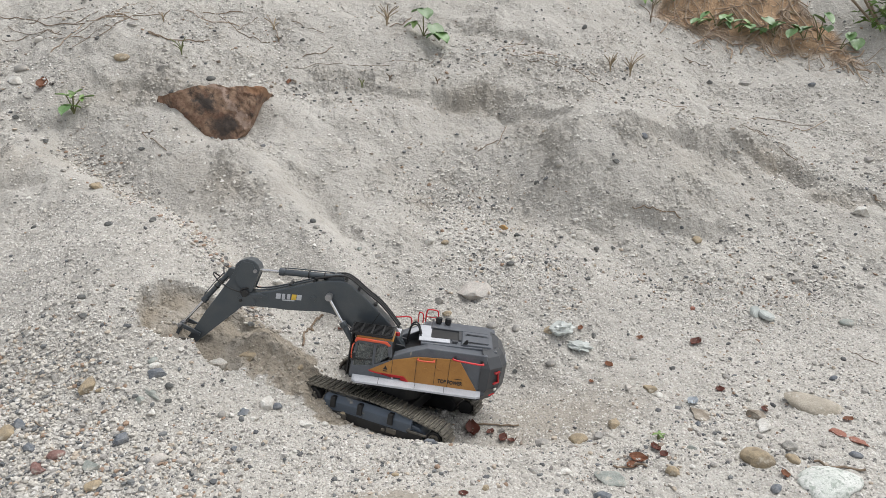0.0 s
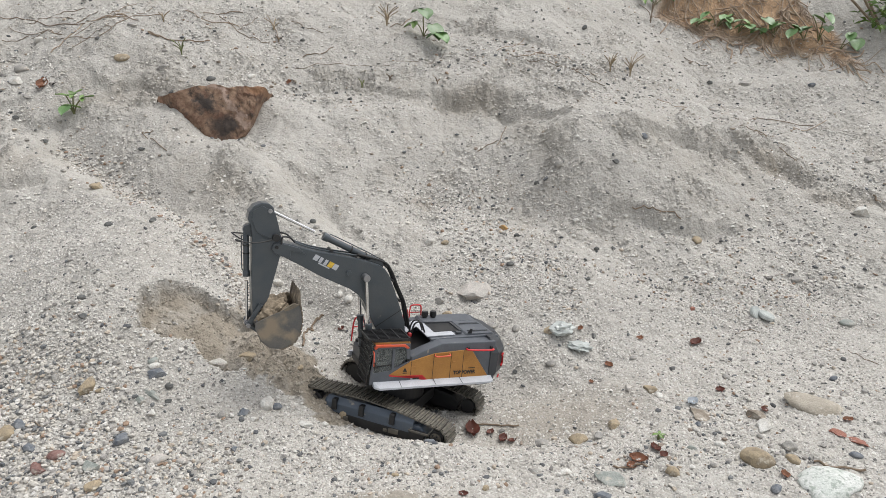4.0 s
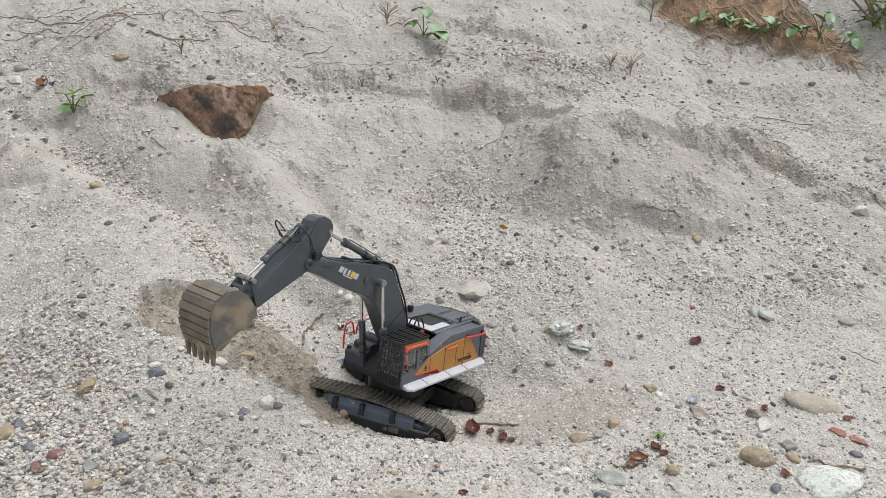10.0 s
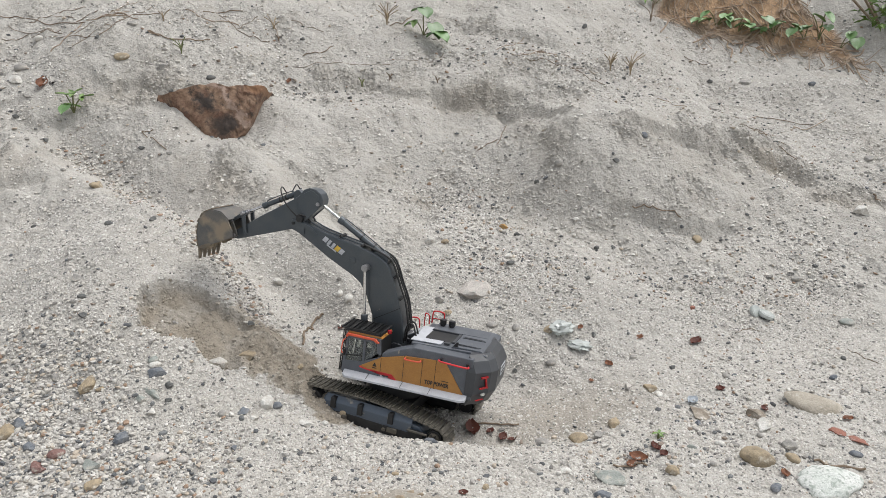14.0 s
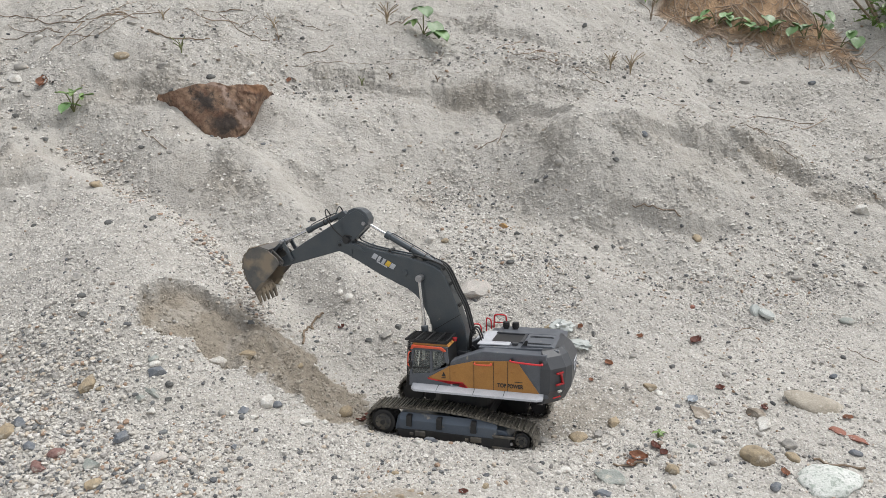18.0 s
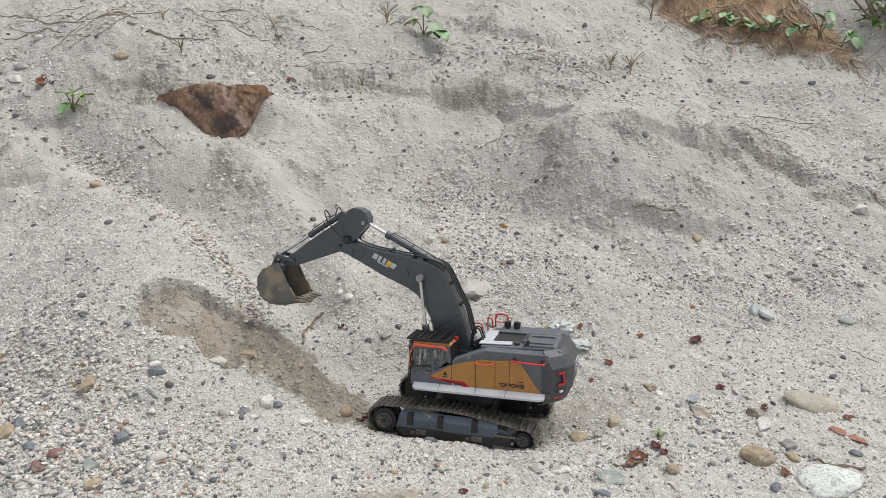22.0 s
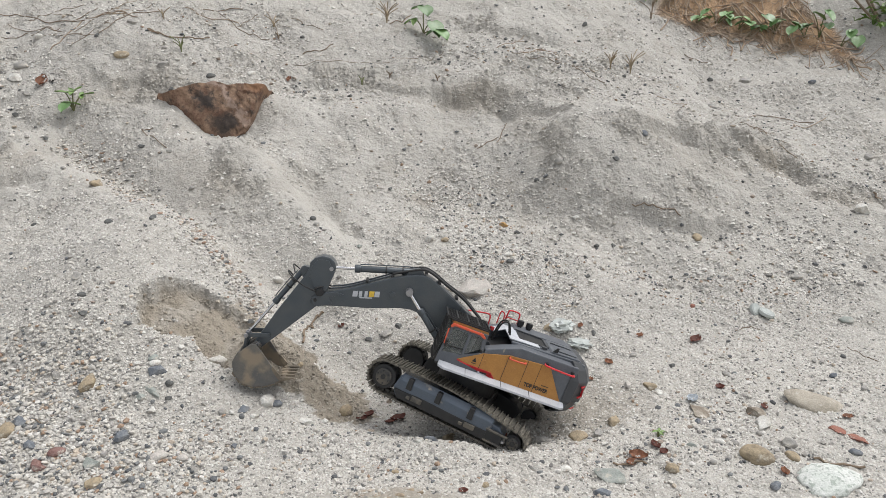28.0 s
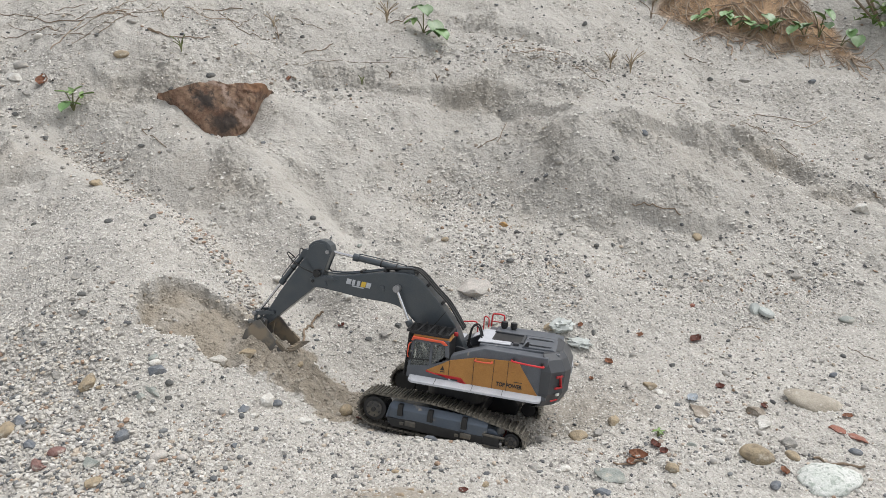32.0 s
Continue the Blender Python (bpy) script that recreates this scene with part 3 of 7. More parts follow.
# ---- the model excavator; x forward, y to its left, z up, from the middle of the slewing ring ----
BOOM_FOOT, BOOM_LEN, STICK_LEN, ARM_Y = (0.002, -0.008), 0.353, 0.151, -0.008
excavator = tagged(new("excavator"), "grey and amber model excavator on dusty tracks in the sand", "model excavator")
HUB, HUB_Z, WHEEL = 0.1415, -0.126, 0.029
WHEELS, SHOES = [], []


def crawler(side):
    """One crawler: frame, rollers, wheels and a ring of shoes. side +1 is the machine's left."""
    y = side * 0.092
    bm = prism([(-0.118, -0.152), (0.108, -0.150), (0.116, -0.135), (0.108, -0.106), (-0.04, -0.108), (-0.112, -0.118), (-0.124, -0.132)], y - 0.020, y + 0.022, 0.003)
    fr = part("track_frame", bm, FRAME_BLUE if side > 0 else BLACK, excavator, "blue-grey painted track frame caked with mud")
    o = y + side * 0.024
    bm = prism([(-0.122, -0.152), (0.100, -0.152), (0.112, -0.136), (0.060, -0.131), (-0.05, -0.133), (-0.122, -0.133)], o - 0.004, o + 0.004, 0.002)
    part("guard_rail", bm, BLACK, fr, "mud-caked lower guard")
    own = bmesh.new()
    for x in (-0.096, 0.104):
        for yy, zz in ((0.018, -0.1005), (0.0270, -0.114), (0.0270, -0.134), (0.016, -0.134)):
            own.verts.new((x, y + side * yy, zz))
    own.verts.ensure_lookup_table()
    for a in range(4):
        own.faces.new([own.verts[i] for i in (a, (a + 1) % 4, 4 + (a + 1) % 4, 4 + a)])
    own.faces.new(own.verts[0:4])
    own.faces.new(own.verts[4:8])
    part("frame_cover", rounded(own, 0.0015), FRAME_BLUE, fr, "sloping blue-grey frame cover")
    for x in (0.083, 0.020, -0.050):
        part("step_bracket", prism([(x - 0.006, -0.126), (x + 0.006, -0.126), (x + 0.005, -0.103), (x - 0.005, -0.103)], o - 0.006, o + 0.008, 0.0015), BLACK, fr)
    for x in (0.060, -0.055):
        bm = box((x, o + side * 0.004, -0.139), (0.022, 0.008, 0.010), 0.002)
        box((x + 0.018, o + side * 0.004, -0.141), (0.008, 0.008, 0.006), 0.0015, bm)
        part("clamp", bm, MUD_FRAME, fr)
    bm = box((-0.106, o + side * 0.002, -0.138), (0.034, 0.006, 0.026), 0.002)
    part("tension_yoke", bm, BLACK, fr)
    for z in (-0.127, -0.149):
        part("yoke_bar", box((-0.110, o + side * 0.006, z), (0.044, 0.004, 0.004), 0.001), MUD_FRAME, fr)
    part("yoke_bolt", rod((-0.126, o + side * 0.004, -0.138), (-0.126, o + side * 0.009, -0.138), 0.003, 10, None, 0.0006), PIN, fr)
    for x in np.linspace(-0.10, 0.10, 7):
        part("roller", rod((x, y - 0.016, -0.149), (x, y + 0.016, -0.149), 0.009, 14, None, 0.001), BLACK, fr)
    for x, name in ((HUB, "sprocket"), (IDLER, "idler")):
        wz, wr = (HUB_Z, WHEEL) if name == "sprocket" else (IDLER_Z, IDLER_R - 0.004)
        bm = rod((x, y - 0.019, wz), (x, y + 0.019, wz), wr - 0.004, 28, None, 0.002)
        if name == "sprocket":
            for a in np.arange(0, 360, 24):
                c, s = math.cos(radians(a)), math.sin(radians(a))
                box((x + c * (WHEEL - 0.004), y, HUB_Z + s * (WHEEL - 0.004)), (0.005, 0.014, 0.005), 0, bm, pose(0, 0, 0, 0, -a, 0))
        w = part(name, bm, BLACK, excavator, "black drive wheel" if name == "sprocket" else "black idler wheel")
        s0 = y + side * 0.020
        part("hub", rod((x, s0 - side * 0.004, wz), (x, s0 + side * 0.004, wz), wr * 0.58, 24, None, 0.002), MUD_FRAME, w)
        part("axle_cap", rod((x, s0, wz), (x, s0 + side * 0.007, wz), 0.005, 12, None, 0.001), BLACK, w)
        for a in range(0, 360, 60):
            p = (x + math.cos(radians(a)) * wr * 0.43, s0 + side * 0.003, wz + math.sin(radians(a)) * wr * 0.43)
            part("bolt", rod(p, (p[0], p[1] + side * 0.003, p[2]), 0.0017, 6), BLACK, w)
        mid = Vector((x, y, wz))
        for o2 in (w, *w.children):
            o2.data.transform(Matrix.Translation(-mid))
        w.matrix_basis = Matrix.Translation(mid)
        WHEELS.append((w, mid))
    # the ring of shoes
    ring = part("track_chain", rod((0, y - 0.008, HUB_Z), (0, y - 0.007, HUB_Z), 0.002, 6), BLACK, excavator, "crawler track of ribbed steel shoes")
    count = 62
    whole = REACH[-1]
    bm = box((0, 0, 0), (whole / count * 0.90, 0.051, 0.0032), 0.0006)
    box((0.0035, 0, 0.003), (0.0022, 0.049, 0.0045), 0, bm)
    box((-0.003, 0, 0.0022), (0.0016, 0.049, 0.0028), 0, bm)
    box((0, 0, -0.004), (whole / count * 0.8, 0.016, 0.006), 0, bm)
    shoe = part("track_shoe", bm, SHOE, ring)
    first = True
    for i in range(count):
        m = shoe_pose(i / count * whole, y)
        if first:
            shoe.matrix_basis, first = m, False
            SHOES.append((shoe, i / count * whole, y))
        else:
            SHOES.append((again(shoe, ring, m), i / count * whole, y))
    return ring


IDLER, IDLER_Z, IDLER_R = -0.1440, -0.1350, 0.0240


def chain_path():
    """The loop that the shoes follow: round the sprocket, along the ground, round the low idler and back over the top."""
    r = WHEEL + 0.004
    pts = [(HUB + r * math.sin(radians(a)), HUB_Z + r * math.cos(radians(a))) for a in range(0, 181, 6)]
    pts += [(HUB + (IDLER - HUB) * t, HUB_Z - r + (IDLER_Z - IDLER_R - HUB_Z + r) * t) for t in np.linspace(0.03, 0.97, 30)]
    pts += [(IDLER - IDLER_R * math.sin(radians(a)), IDLER_Z - IDLER_R * math.cos(radians(a))) for a in range(0, 168, 6)]
    end = pts[-1]
    for t in np.linspace(0.04, 0.97, 34):
        lift = 0.011 * math.sin(math.pi * t) ** 1.2
        pts.append((end[0] + (HUB - end[0]) * t, end[1] + (HUB_Z + r - end[1]) * t + lift))
    return np.array(pts)


CHAIN = chain_path()
LEGS = np.linalg.norm(np.roll(CHAIN, -1, 0) - CHAIN, axis=1)
REACH = np.concatenate([[0], np.cumsum(LEGS)])


def shoe_pose(s, y):
    s %= REACH[-1]
    i = min(int(np.searchsorted(REACH, s, "right")) - 1, len(CHAIN) - 1)
    p, q = CHAIN[i], CHAIN[(i + 1) % len(CHAIN)]
    x, z = p + (q - p) * (s - REACH[i]) / LEGS[i]
    o = CHAIN[i - 1]
    a = math.degrees(math.atan2(q[1] - o[1], q[0] - o[0]))
    return pose(x, y, z, 0, -a, 0)


for side in (1, -1):
    crawler(side)
bm = box((0, 0, -0.118), (0.13, 0.14, 0.028), 0.006)
part("centre_frame", bm, BLACK, excavator, "black undercarriage centre frame")
part("slewing_ring", rod((0, 0, -0.106), (0, 0, -0.062), 0.062, 40, None, 0.003), BLACK, excavator)

# upper body
bm = prism([(0.080, -0.060), (0.080, -0.046), (0.02, -0.02), (-0.06, 0.012), (-0.14, 0.012), (-0.14, -0.060)], -0.090, 0.090, 0.003)
upper = part("upper_body", bm, BLACK, excavator, "grey and amber slewing upper body")


def up(name, bm, mat, label="", smooth=None):
    return part(name, bm, mat, upper, label, smooth)


# slanting running boards
for s in (1, -1):
    own = bmesh.new()
    for x, inset in ((0.085, 0.010), (0.076, 0.0), (-0.170, 0.0), (-0.180, 0.008)):
        for yy, zz in ((0.088, -0.0440), (0.1125 - inset, -0.0505), (0.1125 - inset, -0.0545), (0.088, -0.054)):
            own.verts.new((x, s * yy, zz))
    own.verts.ensure_lookup_table()
    for a in range(3):
        for b in range(4):
            own.faces.new([own.verts[a * 4 + b], own.verts[a * 4 + (b + 1) % 4], own.verts[a * 4 + 4 + (b + 1) % 4], own.verts[a * 4 + 4 + b]])
    own.faces.new(own.verts[0:4])
    own.faces.new(own.verts[12:16])
    up("running_board", own, WHITE, "off-white slanting running board")
    for x in (0.03, -0.045, -0.105):
        up("board_joint", box((x, s * 0.1003, -0.0470), (0.0008, 0.025, 0.001), 0, None, pose(0, 0, 0, s * -15, 0, 0)), BLACK)

# left flank
flank = [(0.090, -0.046), (0.090, -0.034), (0.054, -0.033), (0.006, -0.003), (0.006, 0.0045), (-0.025, 0.018), (-0.060, 0.031), (-0.185, 0.031), (-0.189, -0.055), (-0.175, -0.055), (0.05, -0.046)]
up("flank_panel", prism(flank, 0.060, 0.0905, 0.002), DECK_GREY, "grey left flank panel")
amber = [(0.0515, -0.0305), (0.0064, -0.0035), (-0.044, 0.0105), (-0.1185, 0.0155), (-0.129, 0.0145), (-0.1735, -0.0475), (-0.031, -0.0475), (-0.0205, -0.036), (0.034, -0.035)]
up("amber_panel", prism(amber, 0.089, 0.0925, 0.0008), ORANGE, "amber side panel with door joints")
for x0, x1, z0, z1 in ((0.0064, 0.0056, -0.036, -0.0035), (-0.0425, -0.0433, -0.046, 0.010), (-0.082, -0.0828, -0.046, 0.0125), (-0.110, -0.1108, -0.046, 0.0150)):
    up("door_joint", prism([(x0, z0), (x1, z0), (x1, z1), (x0, z1)], 0.0918, 0.0929), BLACK)
stripe = [(0.0530, -0.0310), (0.0345, -0.0338), (-0.0205, -0.0350), (-0.0300, -0.0475), (-0.0335, -0.0475), (-0.0225, -0.0372), (0.034, -0.0362), (0.0515, -0.0335)]
up("red_stripe", prism(stripe, 0.0915, 0.0933), RED, "thin red trim line")
up("name_plate", prism([(0.005, -0.0445), (-0.0185, -0.0445), (-0.0170, -0.0378), (0.005, -0.0378)], 0.0905, 0.0931, 0.0005), WHITE, "white plate with an unreadable mark")
up("name_bar", prism([(0.001, -0.0428), (-0.0135, -0.0428), (-0.0135, -0.0396), (0.001, -0.0396)], 0.0930, 0.0935), BLACK)
for x, z in ((-0.001, -0.0165), (-0.062, -0.012), (-0.090, -0.0095), (-0.118, -0.0075)):
    up("door_latch", box((x, 0.0927, z), (0.008, 0.0012, 0.0022), 0.0004), ORANGE)
tri = prism([(0.0235, -0.0255), (0.0145, -0.0255), (0.019, -0.0165)], 0.0922, 0.0930)
up("warning_mark", tri, BLACK, "small black warning triangle")
up("warning_bar", box((0.019, 0.0928, -0.0285), (0.009, 0.0008, 0.0014)), BLACK)


def grab(name, points, r, mat, label=""):
    up(name, tube(points, r, 8), mat, label)


grab("grab_handle", [(-0.046, 0.091, 0.0075), (-0.047, 0.098, 0.0055), (-0.076, 0.098, 0.0062), (-0.077, 0.091, 0.008)], 0.0017, VISOR_ORANGE, "orange-red grab handle")
grab("grab_rail", [(-0.119, 0.091, 0.019), (-0.120, 0.097, 0.0165), (-0.174, 0.099, 0.0145), (-0.175, 0.092, 0.016)], 0.0019, RED, "red grab rail")
for x in (-0.1195, -0.1745):
    up("rail_foot", box((x, 0.0925, 0.0185), (0.006, 0.005, 0.006), 0.001), BLACK)
lettering("lettering", "TOP POWER", 0.0138, BLACK, upper, pose(-0.1155, 0.0928, -0.0345, 90, 0, 180) @ Matrix.Diagonal((0.64, 0.80, 1, 1)), label="black words top power")
up("small_mark", box((-0.132, 0.0928, -0.0252), (0.016, 0.0008, 0.0010)), BLACK)

# right flank with the tank, step boxes and rail
up("flank_panel", prism([(0.03, -0.046), (0.03, -0.01), (-0.03, 0.020), (-0.060, 0.031), (-0.185, 0.031), (-0.189, -0.055), (0.02, -0.055)], -0.0905, -0.050, 0.002), DECK_GREY, "grey right flank panel")
for i, (x, z) in enumerate(((0.078, -0.020), (0.052, -0.006), (0.030, 0.006))):
    up("step_box", prism([(x, -0.055), (x, z - 0.004), (x - 0.004, z), (x - 0.03, z), (x - 0.03, -0.055)], -0.088, -0.038, 0.002), GREY_PLASTIC, "dark grey step box")
up("tank_lid", box((0.012, -0.060, 0.0085), (0.016, 0.034, 0.003), 0.001), WHITE)
up("fuel_cap", rod((0.070, -0.083, -0.020), (0.070, -0.083, -0.014), 0.005, 16, None, 0.001), BLACK)
grab("hand_rail", [(0.083, -0.088, -0.020), (0.080, -0.090, 0.020), (0.074, -0.089, 0.034), (0.060, -0.089, 0.034), (0.052, -0.088, 0.006)], 0.0019, RED, "red hand rail of bent rod")
grab("hand_rail_bar", [(0.079, -0.0895, 0.012), (0.053, -0.0885, 0.012)], 0.0014, RED)

grab("side_rail", [(0.046, -0.088, 0.006), (0.042, -0.088, 0.026), (0.012, -0.087, 0.034), (-0.012, -0.086, 0.036), (-0.016, -0.086, 0.014)], 0.0017, RED, "red side rail of bent rod")
grab("mirror_arm", [(0.088, 0.088, 0.020), (0.090, 0.100, 0.018), (0.090, 0.103, -0.004), (0.086, 0.090, -0.010)], 0.0012, VISOR_ORANGE)

# deck, engine cover well and hood
up("deck", prism([(-0.045, 0.026), (-0.045, 0.0315), (-0.190, 0.0365), (-0.205, 0.0335), (-0.205, 0.020)], -0.088, 0.062, 0.002), DECK_GREY, "grey engine deck")
up("hood", prism([(-0.060, 0.0335), (-0.064, 0.0385), (-0.186, 0.0395), (-0.196, 0.0350)], -0.080, -0.030, 0.0015), DECK_GREY, "raised grey engine hood")
up("hood", prism([(-0.1275, 0.0335), (-0.1315, 0.0385), (-0.190, 0.0395), (-0.198, 0.0350)], -0.030, 0.056, 0.0015), DECK_GREY, "raised grey rear hood")
up("well_wall", prism([(-0.064, 0.0335), (-0.064, 0.0385), (-0.1275, 0.0385), (-0.1275, 0.0335)], -0.0335, -0.0285, 0.0008), GREY_PLASTIC)
up("well_wall", prism([(-0.1235, 0.0335), (-0.1235, 0.0380), (-0.1295, 0.0380), (-0.1295, 0.0335)], -0.0285, 0.030, 0.0008), GREY_PLASTIC)
up("well_floor", box((-0.094, 0.0, 0.0345), (0.060, 0.055, 0.0015)), BLACK, "dark well in the engine deck")
up("walk_plate", prism([(-0.040, 0.0325), (-0.040, 0.0345), (-0.066, 0.0352), (-0.066, 0.0332)], -0.050, 0.052, 0.0004), WHITE, "off-white walkway plate")
up("walk_plate", prism([(-0.066, 0.0335), (-0.066, 0.0353), (-0.105, 0.0363), (-0.105, 0.0343)], 0.030, 0.052, 0.0004), WHITE, "off-white walkway plate")
up("walk_plate", prism([(-0.018, 0.020), (-0.018, 0.022), (-0.040, 0.0345), (-0.040, 0.0325)], -0.050, -0.014, 0.0004), WHITE, "off-white sloping walkway plate")
up("switch_box", box((-0.116, 0.043, 0.0375), (0.012, 0.010, 0.004), 0.001), GREY_PLASTIC)
up("fin", prism([(-0.132, 0.0385), (-0.142, 0.0385), (-0.143, 0.048), (-0.139, 0.0485)], 0.0535, 0.0565, 0.0006), BLACK, "small black deck fin")
for x in (-0.0766, -0.0971):
    bm = rod((x, -0.0605, 0.037), (x, -0.0605, 0.0415), 0.0052, 18)
    rod((x, -0.0605, 0.0415), (x, -0.0605, 0.0535), 0.0072, 22, bm, 0.0012)
    for zz in (0.0445, 0.0480):
        rod((x, -0.0605, zz), (x, -0.0605, zz + 0.001), 0.0076, 22, bm)
    up("air_cap", bm, BLACK, "ribbed black air cap")
for y in (-0.01, 0.045):
    up("deck_rib", box((-0.162, y, 0.0398), (0.045, 0.0012, 0.0010)), GREY_PLASTIC)
for y in (-0.004, 0.040):
    up("deck_seam", box((-0.162, y, 0.0397), (0.050, 0.0010, 0.0012)), GREY_PLASTIC)
grab("deck_rail", [(-0.046, -0.078, 0.034), (-0.047, -0.078, 0.058), (-0.052, -0.078, 0.063), (-0.068, -0.078, 0.063), (-0.073, -0.078, 0.058), (-0.074, -0.078, 0.036)], 0.0017, RED, "red deck rail")
grab("deck_rail_bar", [(-0.0465, -0.078, 0.046), (-0.0735, -0.078, 0.046)], 0.0012, RED)
grab("deck_rail", [(-0.030, -0.074, 0.026), (-0.030, -0.074, 0.052), (-0.034, -0.074, 0.055), (-0.040, -0.074, 0.050), (-0.041, -0.074, 0.032)], 0.0015, RED, "red deck rail")

# counterweight with lamps and plate
own = bmesh.new()
rings = []
for z, rear, half in ((-0.079, 0.196, 0.058), (-0.068, 0.214, 0.080), (-0.040, 0.2275, 0.0885), (0.005, 0.2295, 0.0885), (0.026, 0.219, 0.084), (0.0365, 0.209, 0.077)):
    side = [(-0.174, half + 0.004), (-rear + 0.036, half + 0.004), (-rear + 0.010, half - 0.022), (-rear, half - 0.045)]
    loop = [(x, y) for x, y in side] + [(x, -y) for x, y in side[::-1]]
    rings.append([own.verts.new((x, y, z)) for x, y in loop])
for a, b in zip(rings, rings[1:]):
    for i in range(8):
        own.faces.new((a[i], a[(i + 1) % 8], b[(i + 1) % 8], b[i]))
own.faces.new(rings[0])
own.faces.new(rings[-1])
rounded(own, 0.0022)
up("counterweight", own, GREY_PLASTIC, "dark grey rounded counterweight")
for s in (1, -1):
    for z0, w in ((-0.004, 0.018), (-0.026, 0.022)):
        up("tail_lamp", box((-0.2100, s * 0.0805, z0), (w, 0.004, 0.0038), 0.001, None, pose(0, 0, 0, 0, 0, s * 55)), LAMP_RED, "red tail lamp strip")
    up("tail_lamp", box((-0.2130, s * 0.0765, -0.015), (0.004, 0.004, 0.020), 0.001, None, pose(0, 0, 0, 0, 14, s * 55)), LAMP_RED, "red tail lamp strip")
    up("reversing_lamp", box((-0.2095, s * 0.0800, -0.040), (0.009, 0.004, 0.0045), 0.001, None, pose(0, 0, 0, 0, 0, s * 55)), LAMP_WHITE)
    up("lifting_eye", box((-0.200, s * 0.045, 0.0345), (0.006, 0.009, 0.004), 0.001), BLACK)
    up("tail_stripe", box((-0.2040, s * 0.0815, -0.052), (0.020, 0.003, 0.0012), 0, None, pose(0, 0, 0, 0, 0, s * 55)), RED)
up("rear_plate", box((-0.2300, 0, -0.006), (0.0014, 0.044, 0.020), 0.0005), WHITE, "white rear plate")
for z in (-0.001, -0.010):
    up("plate_bar", box((-0.2308, 0, z), (0.0006, 0.032, 0.0035)), BLACK)

# cab
cab = up("cab", prism([(0.092, -0.055), (0.0935, -0.030), (0.008, -0.030), (0.008, -0.055)], 0.026, 0.0895, 0.002), BLACK, "black cab tub")


def cabp(name, bm, mat, label=""):
    return part(name, bm, mat, upper, label)


GLASS = material("thin_clear_plastic", (0.80, 0.83, 0.80), None, 30, 0.04)
GLASS.node_tree.nodes["Principled BSDF"].inputs["Transmission Weight"].default_value = 0.92
GLASS.node_tree.nodes["Principled BSDF"].inputs["IOR"].default_value = 1.15
cabp("rear_wall", prism([(0.014, -0.032), (0.016, 0.034), (0.010, 0.034), (0.008, -0.032)], 0.028, 0.0885, 0.001), BLACK, "black rear cab wall")
cabp("inner_wall", prism([(0.090, -0.032), (0.0905, -0.018), (0.014, -0.010), (0.012, -0.032)], 0.026, 0.029), BLACK)
for x0, x1 in ((0.0925, 0.0855), (0.0480, 0.0480), (0.0165, 0.0165)):
    cabp("inner_pillar", prism([(x0, -0.032), (x1, 0.034), (x1 - 0.004, 0.034), (x0 - 0.004, -0.032)], 0.026, 0.0295), BLACK)
cabp("door_panel", prism([(0.0925, -0.050), (0.0915, -0.027), (0.050, -0.022), (0.010, -0.004), (0.010, -0.050)], 0.0865, 0.0912, 0.0008), DECK_GREY, "grey lower cab door")
for pts in ([(0.0865, -0.026), (0.0800, 0.026), (0.0475, 0.026), (0.0475, -0.022)], [(0.0435, -0.019), (0.0435, 0.026), (0.0195, 0.026), (0.0150, 0.002)]):
    pane = cabp("side_window", prism(pts, 0.0888, 0.0896), GLASS, "clear cab window")
    pane.visible_shadow = False
pane = cabp("inner_window", prism([(0.0880, -0.018), (0.0820, 0.032), (0.0150, 0.032), (0.0140, -0.010)], 0.0272, 0.0278), GLASS)
pane.visible_shadow = False
cabp("seat_back", box((0.034, 0.058, -0.006), (0.010, 0.030, 0.044), 0.003, None, pose(0, 0, 0, 0, -10, 0)), SEAT, "grey cab seat back")
cabp("head_rest", box((0.030, 0.058, 0.020), (0.007, 0.018, 0.012), 0.002), SEAT)
cabp("seat_base", box((0.050, 0.058, -0.025), (0.028, 0.030, 0.010), 0.003), SEAT, "grey cab seat")
cabp("console", box((0.066, 0.040, -0.022), (0.012, 0.008, 0.024), 0.002), GREY_PLASTIC)
for pts in ([(0.0480, -0.024), (0.0480, 0.030), (0.0428, 0.030), (0.0428, -0.020)], [(0.0915, -0.030), (0.0850, 0.030), (0.0800, 0.030), (0.0862, -0.028)], [(0.0160, 0.002), (0.0205, 0.030), (0.0110, 0.030), (0.0085, 0.000)], [(0.0865, 0.024), (0.0860, 0.034), (0.0105, 0.034), (0.0125, 0.024)]):
    cabp("pillar", prism(pts, 0.0865, 0.0916, 0.0006), DECK_GREY, "grey cab pillar")
cabp("window_bar", prism([(0.0880, -0.012), (0.0478, -0.009), (0.0478, -0.0110), (0.0880, -0.0140)], 0.0885, 0.0912), BLACK)
cabp("roof", prism([(0.086, 0.033), (0.084, 0.0385), (0.012, 0.0385), (0.009, 0.033)], 0.026, 0.0885, 0.0015), ORANGE, "amber cab roof edge")
cabp("roof_mat", prism([(0.090, 0.0388), (0.089, 0.0410), (0.012, 0.0410), (0.012, 0.0388)], 0.027, 0.0895, 0.0006), BLACK, "black roof mat under the guard")
